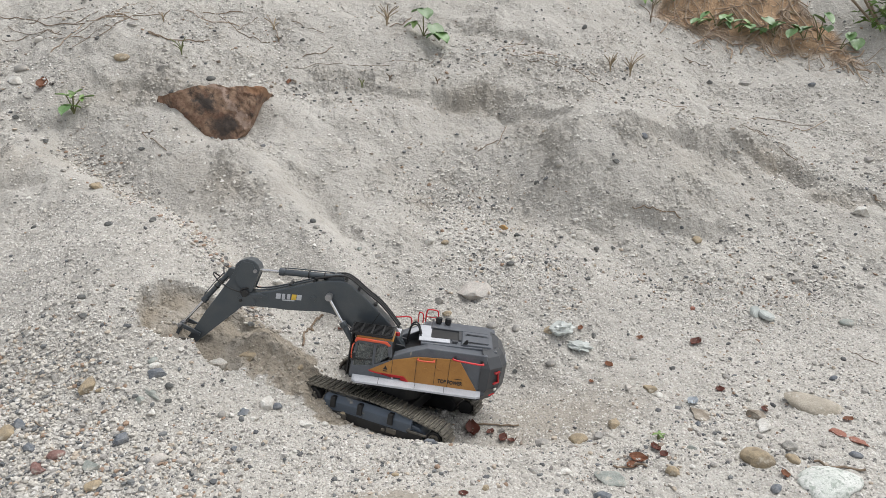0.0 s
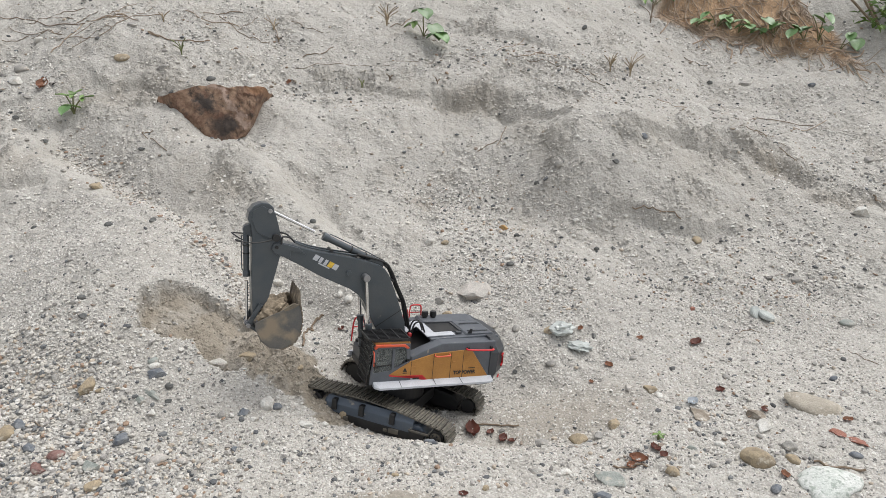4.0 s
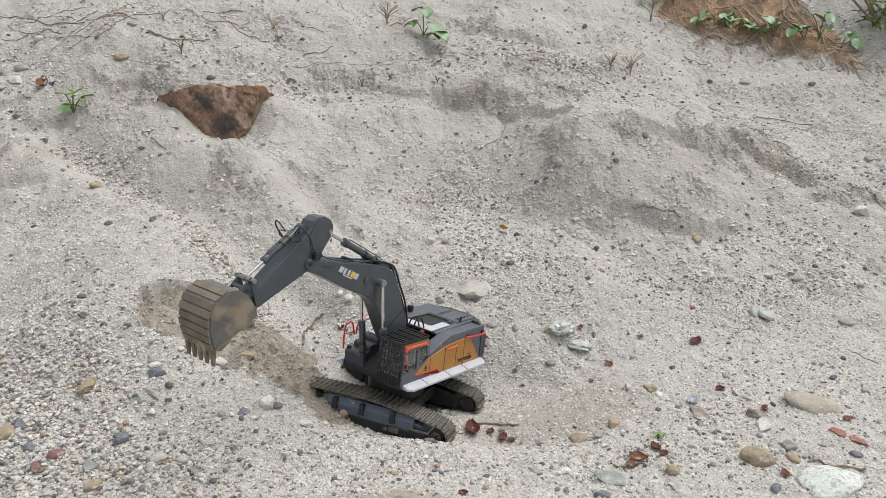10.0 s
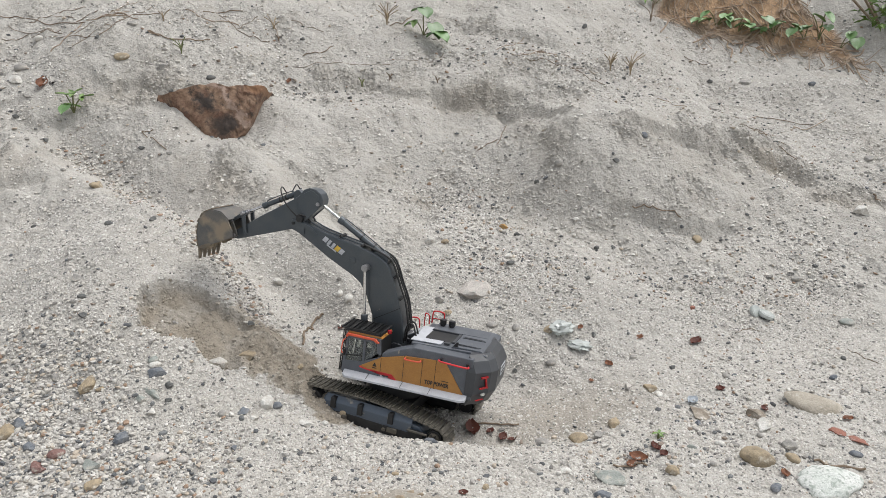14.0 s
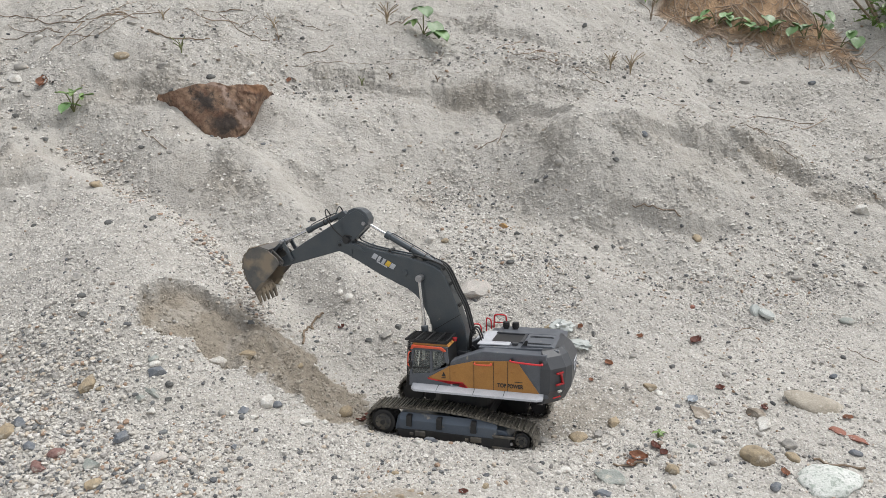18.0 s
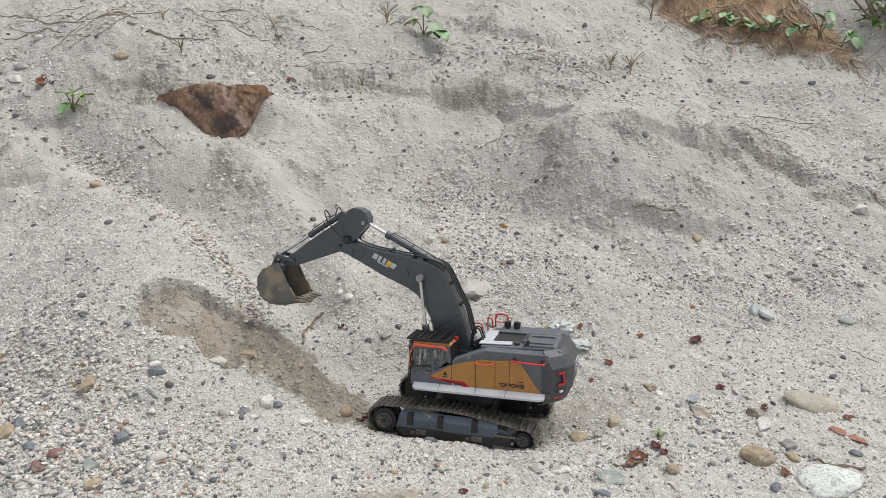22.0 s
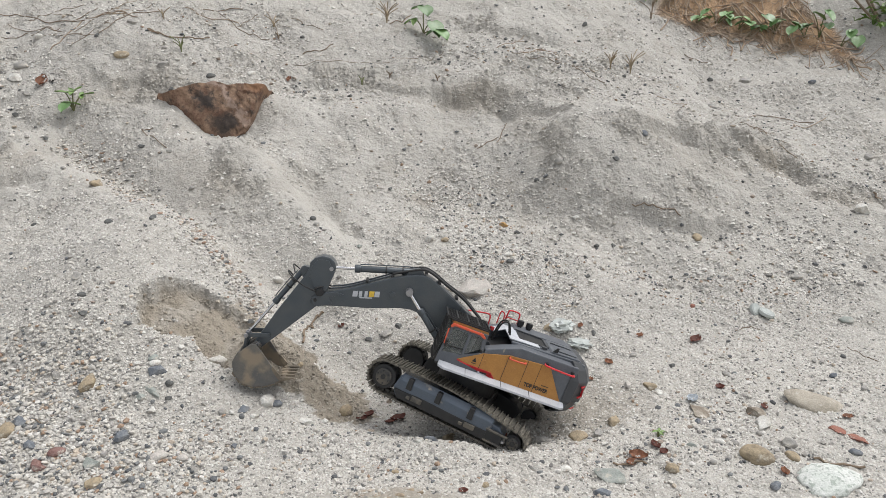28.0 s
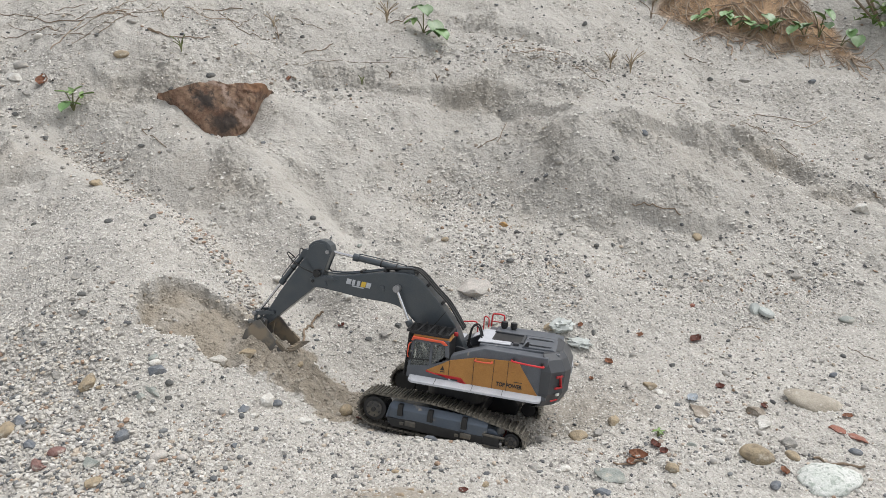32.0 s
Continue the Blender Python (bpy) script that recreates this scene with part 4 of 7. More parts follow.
cabp("visor", prism([(0.088, 0.0260), (0.085, 0.0345), (0.022, 0.0335), (0.013, 0.0260), (0.018, 0.0240), (0.026, 0.0290), (0.080, 0.0295), (0.084, 0.0255)], 0.0885, 0.0950, 0.0012), VISOR_ORANGE, "orange-red rain visor")
# roof guard: a frame of bars, and the front guard
guard = cabp("roof_guard", box((0.099, 0.0575, 0.0445), (0.003, 0.064, 0.003)), BLACK, "black roof guard of flat bars")
for y in np.linspace(0.027, 0.088, 9):
    cabp("guard_bar", box((0.056, y, 0.0435), (0.088, 0.0022, 0.003)), BLACK)
for x in (0.013, 0.034, 0.056, 0.078):
    cabp("guard_bar", box((x, 0.0575, 0.0445), (0.003, 0.064, 0.003)), BLACK)
for y in (0.030, 0.085):
    cabp("guard_post", box((0.030, y, 0.0405), (0.005, 0.004, 0.004)), BLACK)
for y in np.linspace(0.029, 0.087, 8):
    cabp("front_guard_bar", rod((0.0985, y, -0.050), (0.0945, y, 0.040), 0.0012, 6), BLACK)
for z in np.linspace(-0.050, 0.038, 7):
    x = 0.0985 - 0.004 * (z + 0.05) / 0.09
    cabp("front_guard_bar", rod((x, 0.028, z), (x, 0.088, z), 0.0012, 6), BLACK)
pane = cabp("windscreen", prism([(0.0935, -0.030), (0.0945, -0.030), (0.0875, 0.032), (0.0865, 0.032)], 0.031, 0.085), GLASS, "clear windscreen behind the guard")
pane.visible_shadow = False
cabp("mirror", box((0.086, 0.0975, -0.006), (0.004, 0.008, 0.014), 0.0015), BLACK)
cabp("beacon", rod((0.004, 0.062, 0.0395), (0.004, 0.062, 0.047), 0.0045, 14, None, 0.0015), LAMP_RED, "red beacon")
for y0 in (0.004, 0.018):
    cabp("hose", tube([(-0.014, y0, 0.010), (-0.020, y0 + 0.004, 0.050), (-0.034, y0 + 0.008, 0.056), (-0.045, y0 + 0.010, 0.030)], 0.0018, 8), HOSE)
for s in (1, -1):
    cabp("boom_bracket", prism([(0.024, -0.055), (0.024, -0.010), (0.008, 0.006), (-0.010, 0.004), (-0.030, -0.020), (-0.030, -0.055)], ARM_Y + s * 0.025 - 0.003, ARM_Y + s * 0.025 + 0.003, 0.001), GREY_PLASTIC)

# boom; its own space: foot pin at the origin, stick pin on the x axis
OUT_TOP = [(-0.012, 0.004), (0.034, 0.0500), (0.066, 0.0680), (0.100, 0.0870), (0.135, 0.1040), (0.150, 0.1070), (0.165, 0.1055), (0.190, 0.0965), (0.218, 0.0835), (0.250, 0.0650), (0.290, 0.0425), (0.334, 0.0215), (0.356, 0.0100), (0.3625, 0.0)]
OUT_LOW = [(0.358, -0.0105), (0.346, -0.0130), (0.330, -0.0070), (0.290, 0.0020), (0.246, 0.0105), (0.206, 0.0215), (0.182, 0.0285), (0.160, 0.0310), (0.138, 0.0275), (0.112, 0.0155), (0.082, 0.0020), (0.042, -0.0130), (0.010, -0.0150), (-0.010, -0.008)]
boom = part("boom", prism(OUT_TOP + OUT_LOW, ARM_Y * 0 - 0.0185, 0.0185, 0.0022), ARM_PAINT, excavator, "dark grey curved boom")
for s in (1, -1):
    part("boom_fork", prism([(0.300, 0.026), (0.318, 0.0265), (0.346, 0.0140), (0.3615, 0.002), (0.3575, -0.009), (0.345, -0.0115), (0.327, -0.0040), (0.318, 0.0020), (0.328, 0.0115), (0.316, 0.018)], s * 0.0185 - 0.0025, s * 0.0185 + 0.0025, 0.001), ARM_PAINT, boom)
    part("pivot_pin", rod((BOOM_LEN, s * 0.018, 0), (BOOM_LEN, s * 0.0235, 0), 0.0035, 14, None, 0.0006), BLACK, boom)
    part("cylinder_boss", rod((0.1735, s * 0.018, 0.0681), (0.1735, s * 0.036, 0.0681), 0.0075, 20, None, 0.001), PIN, boom)
    part("side_boss", rod((0.205, s * 0.018, 0.052), (0.205, s * 0.0215, 0.052), 0.006, 16, None, 0.001), ARM_PAINT, boom)
    part("weld_joint", prism([(0.060, 0.0660), (0.0612, 0.0665), (0.0812, 0.0025), (0.080, 0.0018)], s * 0.0185 - 0.0006, s * 0.0185 + 0.0006), BLACK, boom)
    # makers' mark as plain slanted shapes
    turn = 13.5
    for i in range(5):
        own = prism([(-0.0050, -0.0058), (0.0052, -0.0058), (0.0036, 0.0058), (-0.0066, 0.0058)], -0.0004, 0.0004, 0)
        if i in (1, 2):
            bmesh.ops.scale(own, vec=(0.62, 1, 1), verts=own.verts)
        ob = part("mark_shape", own, YELLOW if i == 3 else WHITE, boom)
        ob.matrix_basis = Matrix.Translation((0.2790 - i * 0.0108, s * 0.0188, 0.0335 + i * 0.0026)) @ pose(0, 0, 0, 0, turn, 0)
    ob = part("mark_bar", box((0, 0, 0), (0.026, 0.0008, 0.0024)), WHITE, boom)
    ob.matrix_basis = Matrix.Translation((0.2555, s * 0.0188, 0.0310)) @ pose(0, 0, 0, 0, turn, 0)
part("foot_pin", rod((0, -0.026, 0), (0, 0.026, 0), 0.006, 16, None, 0.001), PIN, boom)
for y in (0.006, 0.012, -0.006, -0.012):
    lift = 0.006 + 0.002 * (abs(y) > 0.01)
    part("boom_hose", tube([(0.012, y, 0.045), (0.060, y, 0.0720 + lift), (0.100, y, 0.0900 + lift), (0.140, y, 0.1080 + lift), (0.165, y, 0.1075 + lift), (0.215, y, 0.0850 + lift)], 0.0022, 8), HOSE, boom)
for y in (0.010, -0.010):
    part("boom_pipe", tube([(0.215, y, 0.0895), (0.260, y, 0.0625), (0.300, y, 0.0405), (0.330, y, 0.0290)], 0.0017, 8), ARM_PAINT, boom)
    part("tip_hose", tube([(0.330, y, 0.0290), (0.345, y * 1.6, 0.030), (0.358, y * 2.2, 0.022), (0.350, y * 2.2, 0.010)], 0.0018, 8), HOSE, boom)
for x, z in ((0.262, 0.0635), (0.118, 0.0995), (0.215, 0.0875), (0.075, 0.0775), (0.150, 0.1130)):
    part("hose_clamp", box((x, 0, z), (0.006, 0.030, 0.005), 0.001), BLACK, boom)
part("cylinder_foot", prism([(0.150, 0.104), (0.160, 0.116), (0.178, 0.112), (0.190, 0.097)], -0.010, 0.010, 0.001), ARM_PAINT, boom)

# stick; its own space: boom pin at the origin, bucket pin on the x axis
STICK = [(0.158, 0.006), (0.150, 0.010), (0.128, 0.015), (0.080, 0.0290), (0.030, 0.0405), (-0.010, 0.0500), (-0.030, 0.0570), (-0.040, 0.0655), (-0.054, 0.0665), (-0.068, 0.0600), (-0.077, 0.0480), (-0.079, 0.0345), (-0.074, 0.0240), (-0.062, 0.0180), (-0.040, 0.0080), (-0.020, -0.0060), (-0.008, -0.0120), (0.010, -0.0125), (0.150, -0.0105), (0.158, -0.007)]
stick = part("stick", prism(STICK, -0.0155, 0.0155, 0.002), ARM_PAINT, excavator, "dark grey stick")
for s in (1, -1):
    part("stick_cheek", prism([(-0.030, 0.000), (-0.064, 0.018), (-0.072, 0.045), (-0.058, 0.061), (-0.040, 0.058), (-0.020, 0.044), (-0.012, 0.010)], s * 0.0155 - 0.0015, s * 0.0155 + 0.0015, 0.0008), ARM_PAINT, stick)
    part("head_pin", rod((-0.0655, s * 0.014, 0.0287), (-0.0655, s * 0.0195, 0.0287), 0.0042, 14, None, 0.0006), PIN, stick)
    part("tip_boss", rod((STICK_LEN, s * 0.015, 0), (STICK_LEN, s * 0.0225, 0), 0.0055, 16, None, 0.0008), PIN, stick)
    part("knuckle", rod((-0.018, s * 0.015, 0.006), (-0.018, s * 0.026, 0.006), 0.0075, 16, None, 0.001), BLACK, stick)
    part("loop_hose", tube([(-0.014, s * 0.022, 0.010), (-0.006, s * 0.036, 0.034), (-0.002, s * 0.044, 0.058), (0.000, s * 0.040, 0.076), (0.000, s * 0.030, 0.080), (0.004, s * 0.012, 0.066)], 0.0014, 8), HOSE, stick)
    part("loop_hose", tube([(0.004, s * 0.012, 0.066), (0.006, s * 0.026, 0.066), (0.008, s * 0.028, 0.056), (0.010, s * 0.010, 0.052)], 0.0011, 8), HOSE, stick)
part("cylinder_lug", prism([(-0.006, 0.048), (-0.012, 0.066), (-0.024, 0.068), (-0.032, 0.056)], -0.008, 0.008, 0.001), ARM_PAINT, stick)

# bucket; its own space: pin at the origin, tooth tip on the x axis
half = 0.0420
SHELL = [(-0.017, 0.031), (-0.013, 0.054), (0.003, 0.0715), (0.025, 0.0775), (0.045, 0.069), (0.062, 0.052), (0.0725, 0.035), (0.0785, 0.022)]
own = bmesh.new()
n = len(SHELL)
for y in (-half, half):
    for k in (0.0, 1.0):
        for i, (x, z) in enumerate(SHELL):
            a, b = SHELL[max(i - 1, 0)], SHELL[min(i + 1, n - 1)]
            d = Vector((b[1] - a[1], -(b[0] - a[0]))).normalized() * -0.0025 * k
            own.verts.new((x + d.x, y, z + d.y))
own.verts.ensure_lookup_table()
V = lambda side, k, i: own.verts[side * 2 * n + k * n + i]
for i in range(n - 1):
    own.faces.new((V(0, 0, i), V(1, 0, i), V(1, 0, i + 1), V(0, 0, i + 1)))
    own.faces.new((V(0, 1, i), V(0, 1, i + 1), V(1, 1, i + 1), V(1, 1, i)))
    for s in (0, 1):
        own.faces.new((V(s, 0, i), V(s, 0, i + 1), V(s, 1, i + 1), V(s, 1, i)))
for i in (0, n - 1):
    own.faces.new((V(0, 0, i), V(0, 1, i), V(1, 1, i), V(1, 0, i)))
bucket = part("bucket", own, BUCKET, excavator, "worn steel digging bucket with sandy patches", 40)
for s in (1, -1):
    part("side_plate", prism(SHELL + [(0.072, 0.014), (0.048, 0.009), (0.020, 0.000), (-0.004, -0.006), (-0.012, 0.004)], s * half - 0.0015, s * half + 0.0015, 0.0006), BUCKET, bucket)
    part("side_cutter", prism([(0.0795, 0.022), (0.074, 0.012), (0.050, 0.0075), (0.052, 0.014), (0.068, 0.020)], s * half - 0.0028, s * half + 0.0028, 0.0006), SANDY_STEEL, bucket)
    ear = part("ear", prism([(-0.007, -0.004), (0.006, -0.006), (0.020, 0.030), (0.012, 0.050), (-0.004, 0.042), (-0.017, 0.034)], s * 0.0215 - 0.002, s * 0.0215 + 0.002, 0.001), BUCKET, bucket)
    for x, z in ((0, 0), (-0.0105, 0.0313)):
        part("ear_pin", rod((x, s * 0.022, z), (x, s * 0.027, z), 0.0036, 14, None, 0.0006), PIN, ear)
outer = np.array(SHELL[1:])
legs = np.concatenate([[0], np.cumsum(np.hypot(*np.diff(outer, axis=0).T))])
for d in np.linspace(0.026, legs[-1] - 0.006, 8):
    i = int(np.searchsorted(legs, d)) - 1
    a, b = outer[i], outer[i + 1]
    p = a + (b - a) * (d - legs[i]) / (legs[i + 1] - legs[i])
    n2 = np.array([-(b - a)[1], (b - a)[0]]) / np.linalg.norm(b - a)
    p = p + n2 * 0.0031
    part("wear_strip", box((p[0], 0, p[1]), (0.0112, 2 * half + 0.002, 0.0026), 0.0007, None, pose(0, 0, 0, 0, -math.degrees(math.atan2((b - a)[1], (b - a)[0])), 0)), SANDY_STEEL, bucket)
part("cutting_edge", prism([(0.070, 0.031), (0.075, 0.033), (0.0855, 0.0145), (0.0825, 0.0125)], -half, half, 0.0008), SANDY_STEEL, bucket)
for y in np.linspace(-half + 0.006, half - 0.006, 5):
    own = bmesh.new()
    pts = [(0.0755, 0.0275), (0.080, 0.0285), (0.0895, 0.0135), (0.0985, 0.0005), (0.0965, -0.0010), (0.0835, 0.0105), (0.0745, 0.0200)]
    prism(pts, y - 0.0042, y + 0.0042, 0.001, own)
    part("tooth", own, SANDY_STEEL, bucket)

# the bucket with all its parts a little longer and narrower
for ob in (bucket, *bucket.children_recursive):
    ob.data.transform(Matrix.Diagonal((1.03, 0.97, 0.98, 1)))

# cylinders: each barrel or rod lies along its own x axis
def barrel(name, length, r, y, label=""):
    bm = rod((0.004, y, 0), (length, y, 0), r, 18, None, 0.0008)
    rod((length - 0.010, y, 0), (length + 0.002, y, 0), r * 1.25, 18, bm, 0.0008)
    rod((0, y - r, 0), (0, y + r, 0), r * 1.15, 16, bm, 0.0006)
    ob = part(name, bm, ARM_PAINT, excavator, label or "dark grey cylinder barrel", 40)
    part("barrel_pipe", tube([(0.012, y, r + 0.001), (0.020, y, r + 0.003), (length - 0.020, y, r + 0.003), (length - 0.010, y, r + 0.001)], 0.0012, 6), ARM_PAINT, ob)
    for x in (0.03, 0.5 * length):
        part("pipe_clip", rod((x, y, 0), (x + 0.003, y, 0), r * 1.2, 16), BLACK, ob)
    return ob


def piston(name, length, r, y):
    bm = rod((0.004, y, 0), (length, y, 0), r, 14)
    ob = part(name, bm, STEEL, excavator, "bright steel piston rod", 40)
    part("rod_eye", rod((0, y - r * 1.6, 0), (0, y + r * 1.6, 0), r * 2.1, 16, None, 0.0006), PIN, ob)
    return ob


MOVERS = {
    "stick_barrel": barrel("stick_cylinder", 0.128, 0.0068, 0.0), "stick_rod": piston("stick_piston", 0.100, 0.0032, 0.0),
    "bucket_barrel": barrel("bucket_cylinder", 0.092, 0.0056, 0.0), "bucket_rod": piston("bucket_piston", 0.085, 0.0028, 0.0),
}
for s, k in ((1, "left"), (-1, "right")):
    MOVERS["boom_barrel_" + k] = barrel("boom_cylinder", 0.100, 0.0062, s * 0.031)
    MOVERS["boom_rod_" + k] = piston("boom_piston", 0.110, 0.0034, s * 0.031)
links = {}
for name, shape, y in (("rocker_link", [(-0.006, -0.004), (-0.006, 0.004), (0.038, 0.0045), (0.046, 0.002), (0.046, -0.003), (0.038, -0.0045)], 0.019),
                       ("push_link", [(-0.005, -0.0035), (-0.005, 0.0035), (0.035, 0.0035), (0.035, -0.0035)], 0.0145)):
    links[name] = part(name, prism(shape, y - 0.002, y + 0.002, 0.001), ARM_PAINT, excavator, "dark grey link plate")
    part("link_plate", prism(shape, -y - 0.002, -y + 0.002, 0.001), ARM_PAINT, links[name])
rocker, push = links["rocker_link"], links["push_link"]
part("link_pin", rod((0.041, -0.027, 0), (0.041, 0.027, 0), 0.0042, 14, None, 0.0008), PIN, rocker)
part("link_bridge", box((0.018, 0, 0), (0.006, 0.025, 0.006), 0.001), ARM_PAINT, push)


# ---- loose stones ----
def stone_paint(name, base, other, spots=None, rough=0.75):
    m = material(name, base, other, 45, rough, 0, 0.8, 300, spots or ((0.42, 0.385, 0.33), 70, 0.60))
    for node in m.node_tree.nodes:
        if node.bl_idname == "ShaderNodeTexNoise":
            node.inputs["Roughness"].default_value = 0.66
        if node.bl_idname == "ShaderNodeMapRange":
            low, high = node.inputs["From Min"], node.inputs["From Max"]
            if high.default_value - low.default_value > 0.2:
                low.default_value, high.default_value = 0.42, 0.58
            else:
                low.default_value, high.default_value = low.default_value - 0.035, high.default_value - 0.07
    return m


WHITE_STONE = stone_paint("white_quartz", (0.62, 0.61, 0.57), (0.50, 0.47, 0.42), ((0.34, 0.30, 0.25), 60, 0.62))
GREY_STONE = stone_paint("grey_stone", (0.27, 0.26, 0.24), (0.36, 0.345, 0.315))
DARK_STONE = stone_paint("dark_stone", (0.085, 0.088, 0.086), (0.14, 0.14, 0.132), (DUST, 50, 0.68))
TAN_STONE = stone_paint("tan_stone", (0.36, 0.29, 0.19), (0.26, 0.21, 0.145), ((0.45, 0.41, 0.33), 40, 0.6))
OCHRE_STONE = stone_paint("ochre_stone", (0.47, 0.29, 0.11), (0.38, 0.22, 0.09))
SLATE = stone_paint("blue_grey_slate", (0.12, 0.135, 0.155), (0.20, 0.21, 0.22), (DUST, 50, 0.70))
GREEN_STONE = stone_paint("green_grey_stone", (0.25, 0.275, 0.25), (0.34, 0.35, 0.32))
MAROON_STONE = stone_paint("maroon_stone", (0.19, 0.10, 0.085), (0.27, 0.17, 0.15))
PINK_STONE = stone_paint("pink_granite", (0.50, 0.46, 0.42), (0.43, 0.41, 0.375), ((0.40, 0.27, 0.19), 24, 0.64))
UMBER_STONE = stone_paint("umber_stone", (0.20, 0.165, 0.125), (0.30, 0.26, 0.21))
BRICK = stone_paint("brick_red_fragment", (0.30, 0.125, 0.085), (0.24, 0.10, 0.075))
SPECKLED = stone_paint("speckled_pale_stone", (0.52, 0.55, 0.51), (0.62, 0.63, 0.60), ((0.30, 0.335, 0.295), 110, 0.535))
WORDS = {"white_quartz": "off-white quartz stone lying on the sand", "grey_stone": "grey stone lying on the sand", "dark_stone": "dark grey stone lying on the sand",
         "tan_stone": "tan brown stone half sunk in the sand", "ochre_stone": "ochre yellow stone lying on the sand", "blue_grey_slate": "blue-grey slate stone lying on gravel",
         "green_grey_stone": "green-grey stone lying on the sand", "maroon_stone": "maroon stone lying on gravel", "pink_granite": "pale pink granite stone on the sand",
         "umber_stone": "flat umber brown stone on the sand", "brick_red_fragment": "brick red fragment lying on the sand", "speckled_pale_stone": "large pale speckled stone half sunk in sand"}
SEEDS = [0]


def stone(x, y, w, h, mat, shape, turn, sink=0.36, name="stone"):
    """A single stone of that width, resting a little sunk in the sand."""
    SEEDS[0] += 1
    rs = np.random.RandomState(SEEDS[0])
    bm = bmesh.new()
    bmesh.ops.create_icosphere(bm, subdivisions=4 if w > 0.05 else 3, radius=0.5)
    if shape == "angular":
        for _ in range(13):
            n = Vector(rs.normal(0, 1, 3)).normalized()
            d = rs.uniform(0.24, 0.38)
            for v in bm.verts:
                over = v.co.dot(n) - d
                if over > 0:
                    v.co -= n * over * 0.99
    for v in bm.verts:
        v.co *= 1 + (0.20 if shape == "round" else 0.07) * noise.noise(v.co * 2.2 + Vector((SEEDS[0], 0, 0))) + 0.06 * noise.noise(v.co * 6 + Vector((0, SEEDS[0], 0))) + 0.03 * noise.noise(v.co * 17)
    deep = max(0.75 * w, 1.0 * h) if w > h else 1.15 * h
    tall = 0.80 * min(w, h)
    span = [max(v.co[i] for v in bm.verts) - min(v.co[i] for v in bm.verts) for i in range(3)]
    bmesh.ops.scale(bm, vec=(w / span[0], deep * 0.9 / span[1], tall / span[2]), verts=bm.verts)
    me = bpy.data.meshes.new(name)
    for f in bm.faces:
        f.smooth = True
    bm.to_mesh(me)
    bm.free()
    if shape == "angular":
        me.set_sharp_from_angle(angle=radians(16))
    me.materials.append(mat)
    ob = new(name, me)
    e = max(w, 0.01) * 0.5
    sx, sy = (at(x + e, y) - at(x - e, y)) / (2 * e), (at(x, y + e) - at(x, y - e)) / (2 * e)
    up = Vector((-sx * 0.6, -sy * 0.6, 1)).normalized()
    ob.matrix_basis = Matrix.Translation((x, y, at(x, y) + tall * (0.5 - sink))) @ up.to_track_quat("Z", "Y").to_matrix().to_4x4() @ pose(0, 0, 0, 0, 0, (turn - 90) / 4)
    return tagged(ob, WORDS[mat.name], "stone", "loose stones on the bank")


DRY_TWIG = material("dry_twig_bark", (0.17, 0.125, 0.085), (0.26, 0.20, 0.145), 60, 0.85, bump=0.3)
ROOT = material("pale_root_bark", (0.40, 0.315, 0.225), (0.25, 0.18, 0.13), 30, 0.85, bump=0.3)
MAROON_LEAF = material("maroon_dry_leaf", (0.145, 0.045, 0.032), (0.21, 0.075, 0.05), 60, 0.6)
RUST_LEAF = material("rust_dry_leaf", (0.36, 0.16, 0.085), (0.25, 0.11, 0.06), 60, 0.65)
DARK_LEAF = material("dark_dry_leaf", (0.05, 0.042, 0.036), None, 60, 0.7)
PALE_SCRAP = material("pale_blue_scrap", (0.58, 0.63, 0.68), (0.48, 0.52, 0.56), 50, 0.4)


def twig(points, r, mat):
    rs = np.random.RandomState(int(abs(points[0][0]) * 1000))
    fine = []
    for (ax, ay), (bx, by) in zip(points, points[1:]):
        for i in range(4):
            t = i / 4
            x, y = ax + (bx - ax) * t + rs.normal(0, r * 0.5), ay + (by - ay) * t + rs.normal(0, r * 0.5)
            fine.append((x, y, at(x, y) + r * (0.4 + abs(rs.normal(0, 0.5)))))
    x, y = points[-1]
    fine.append((x, y, at(x, y) + r))
    me = part("dry_twig", tube(fine, r * 0.45, 6, None, 2), mat, None)
    return tagged(me, "thin dry brown twig lying on the sand", "twig", "dry twigs")


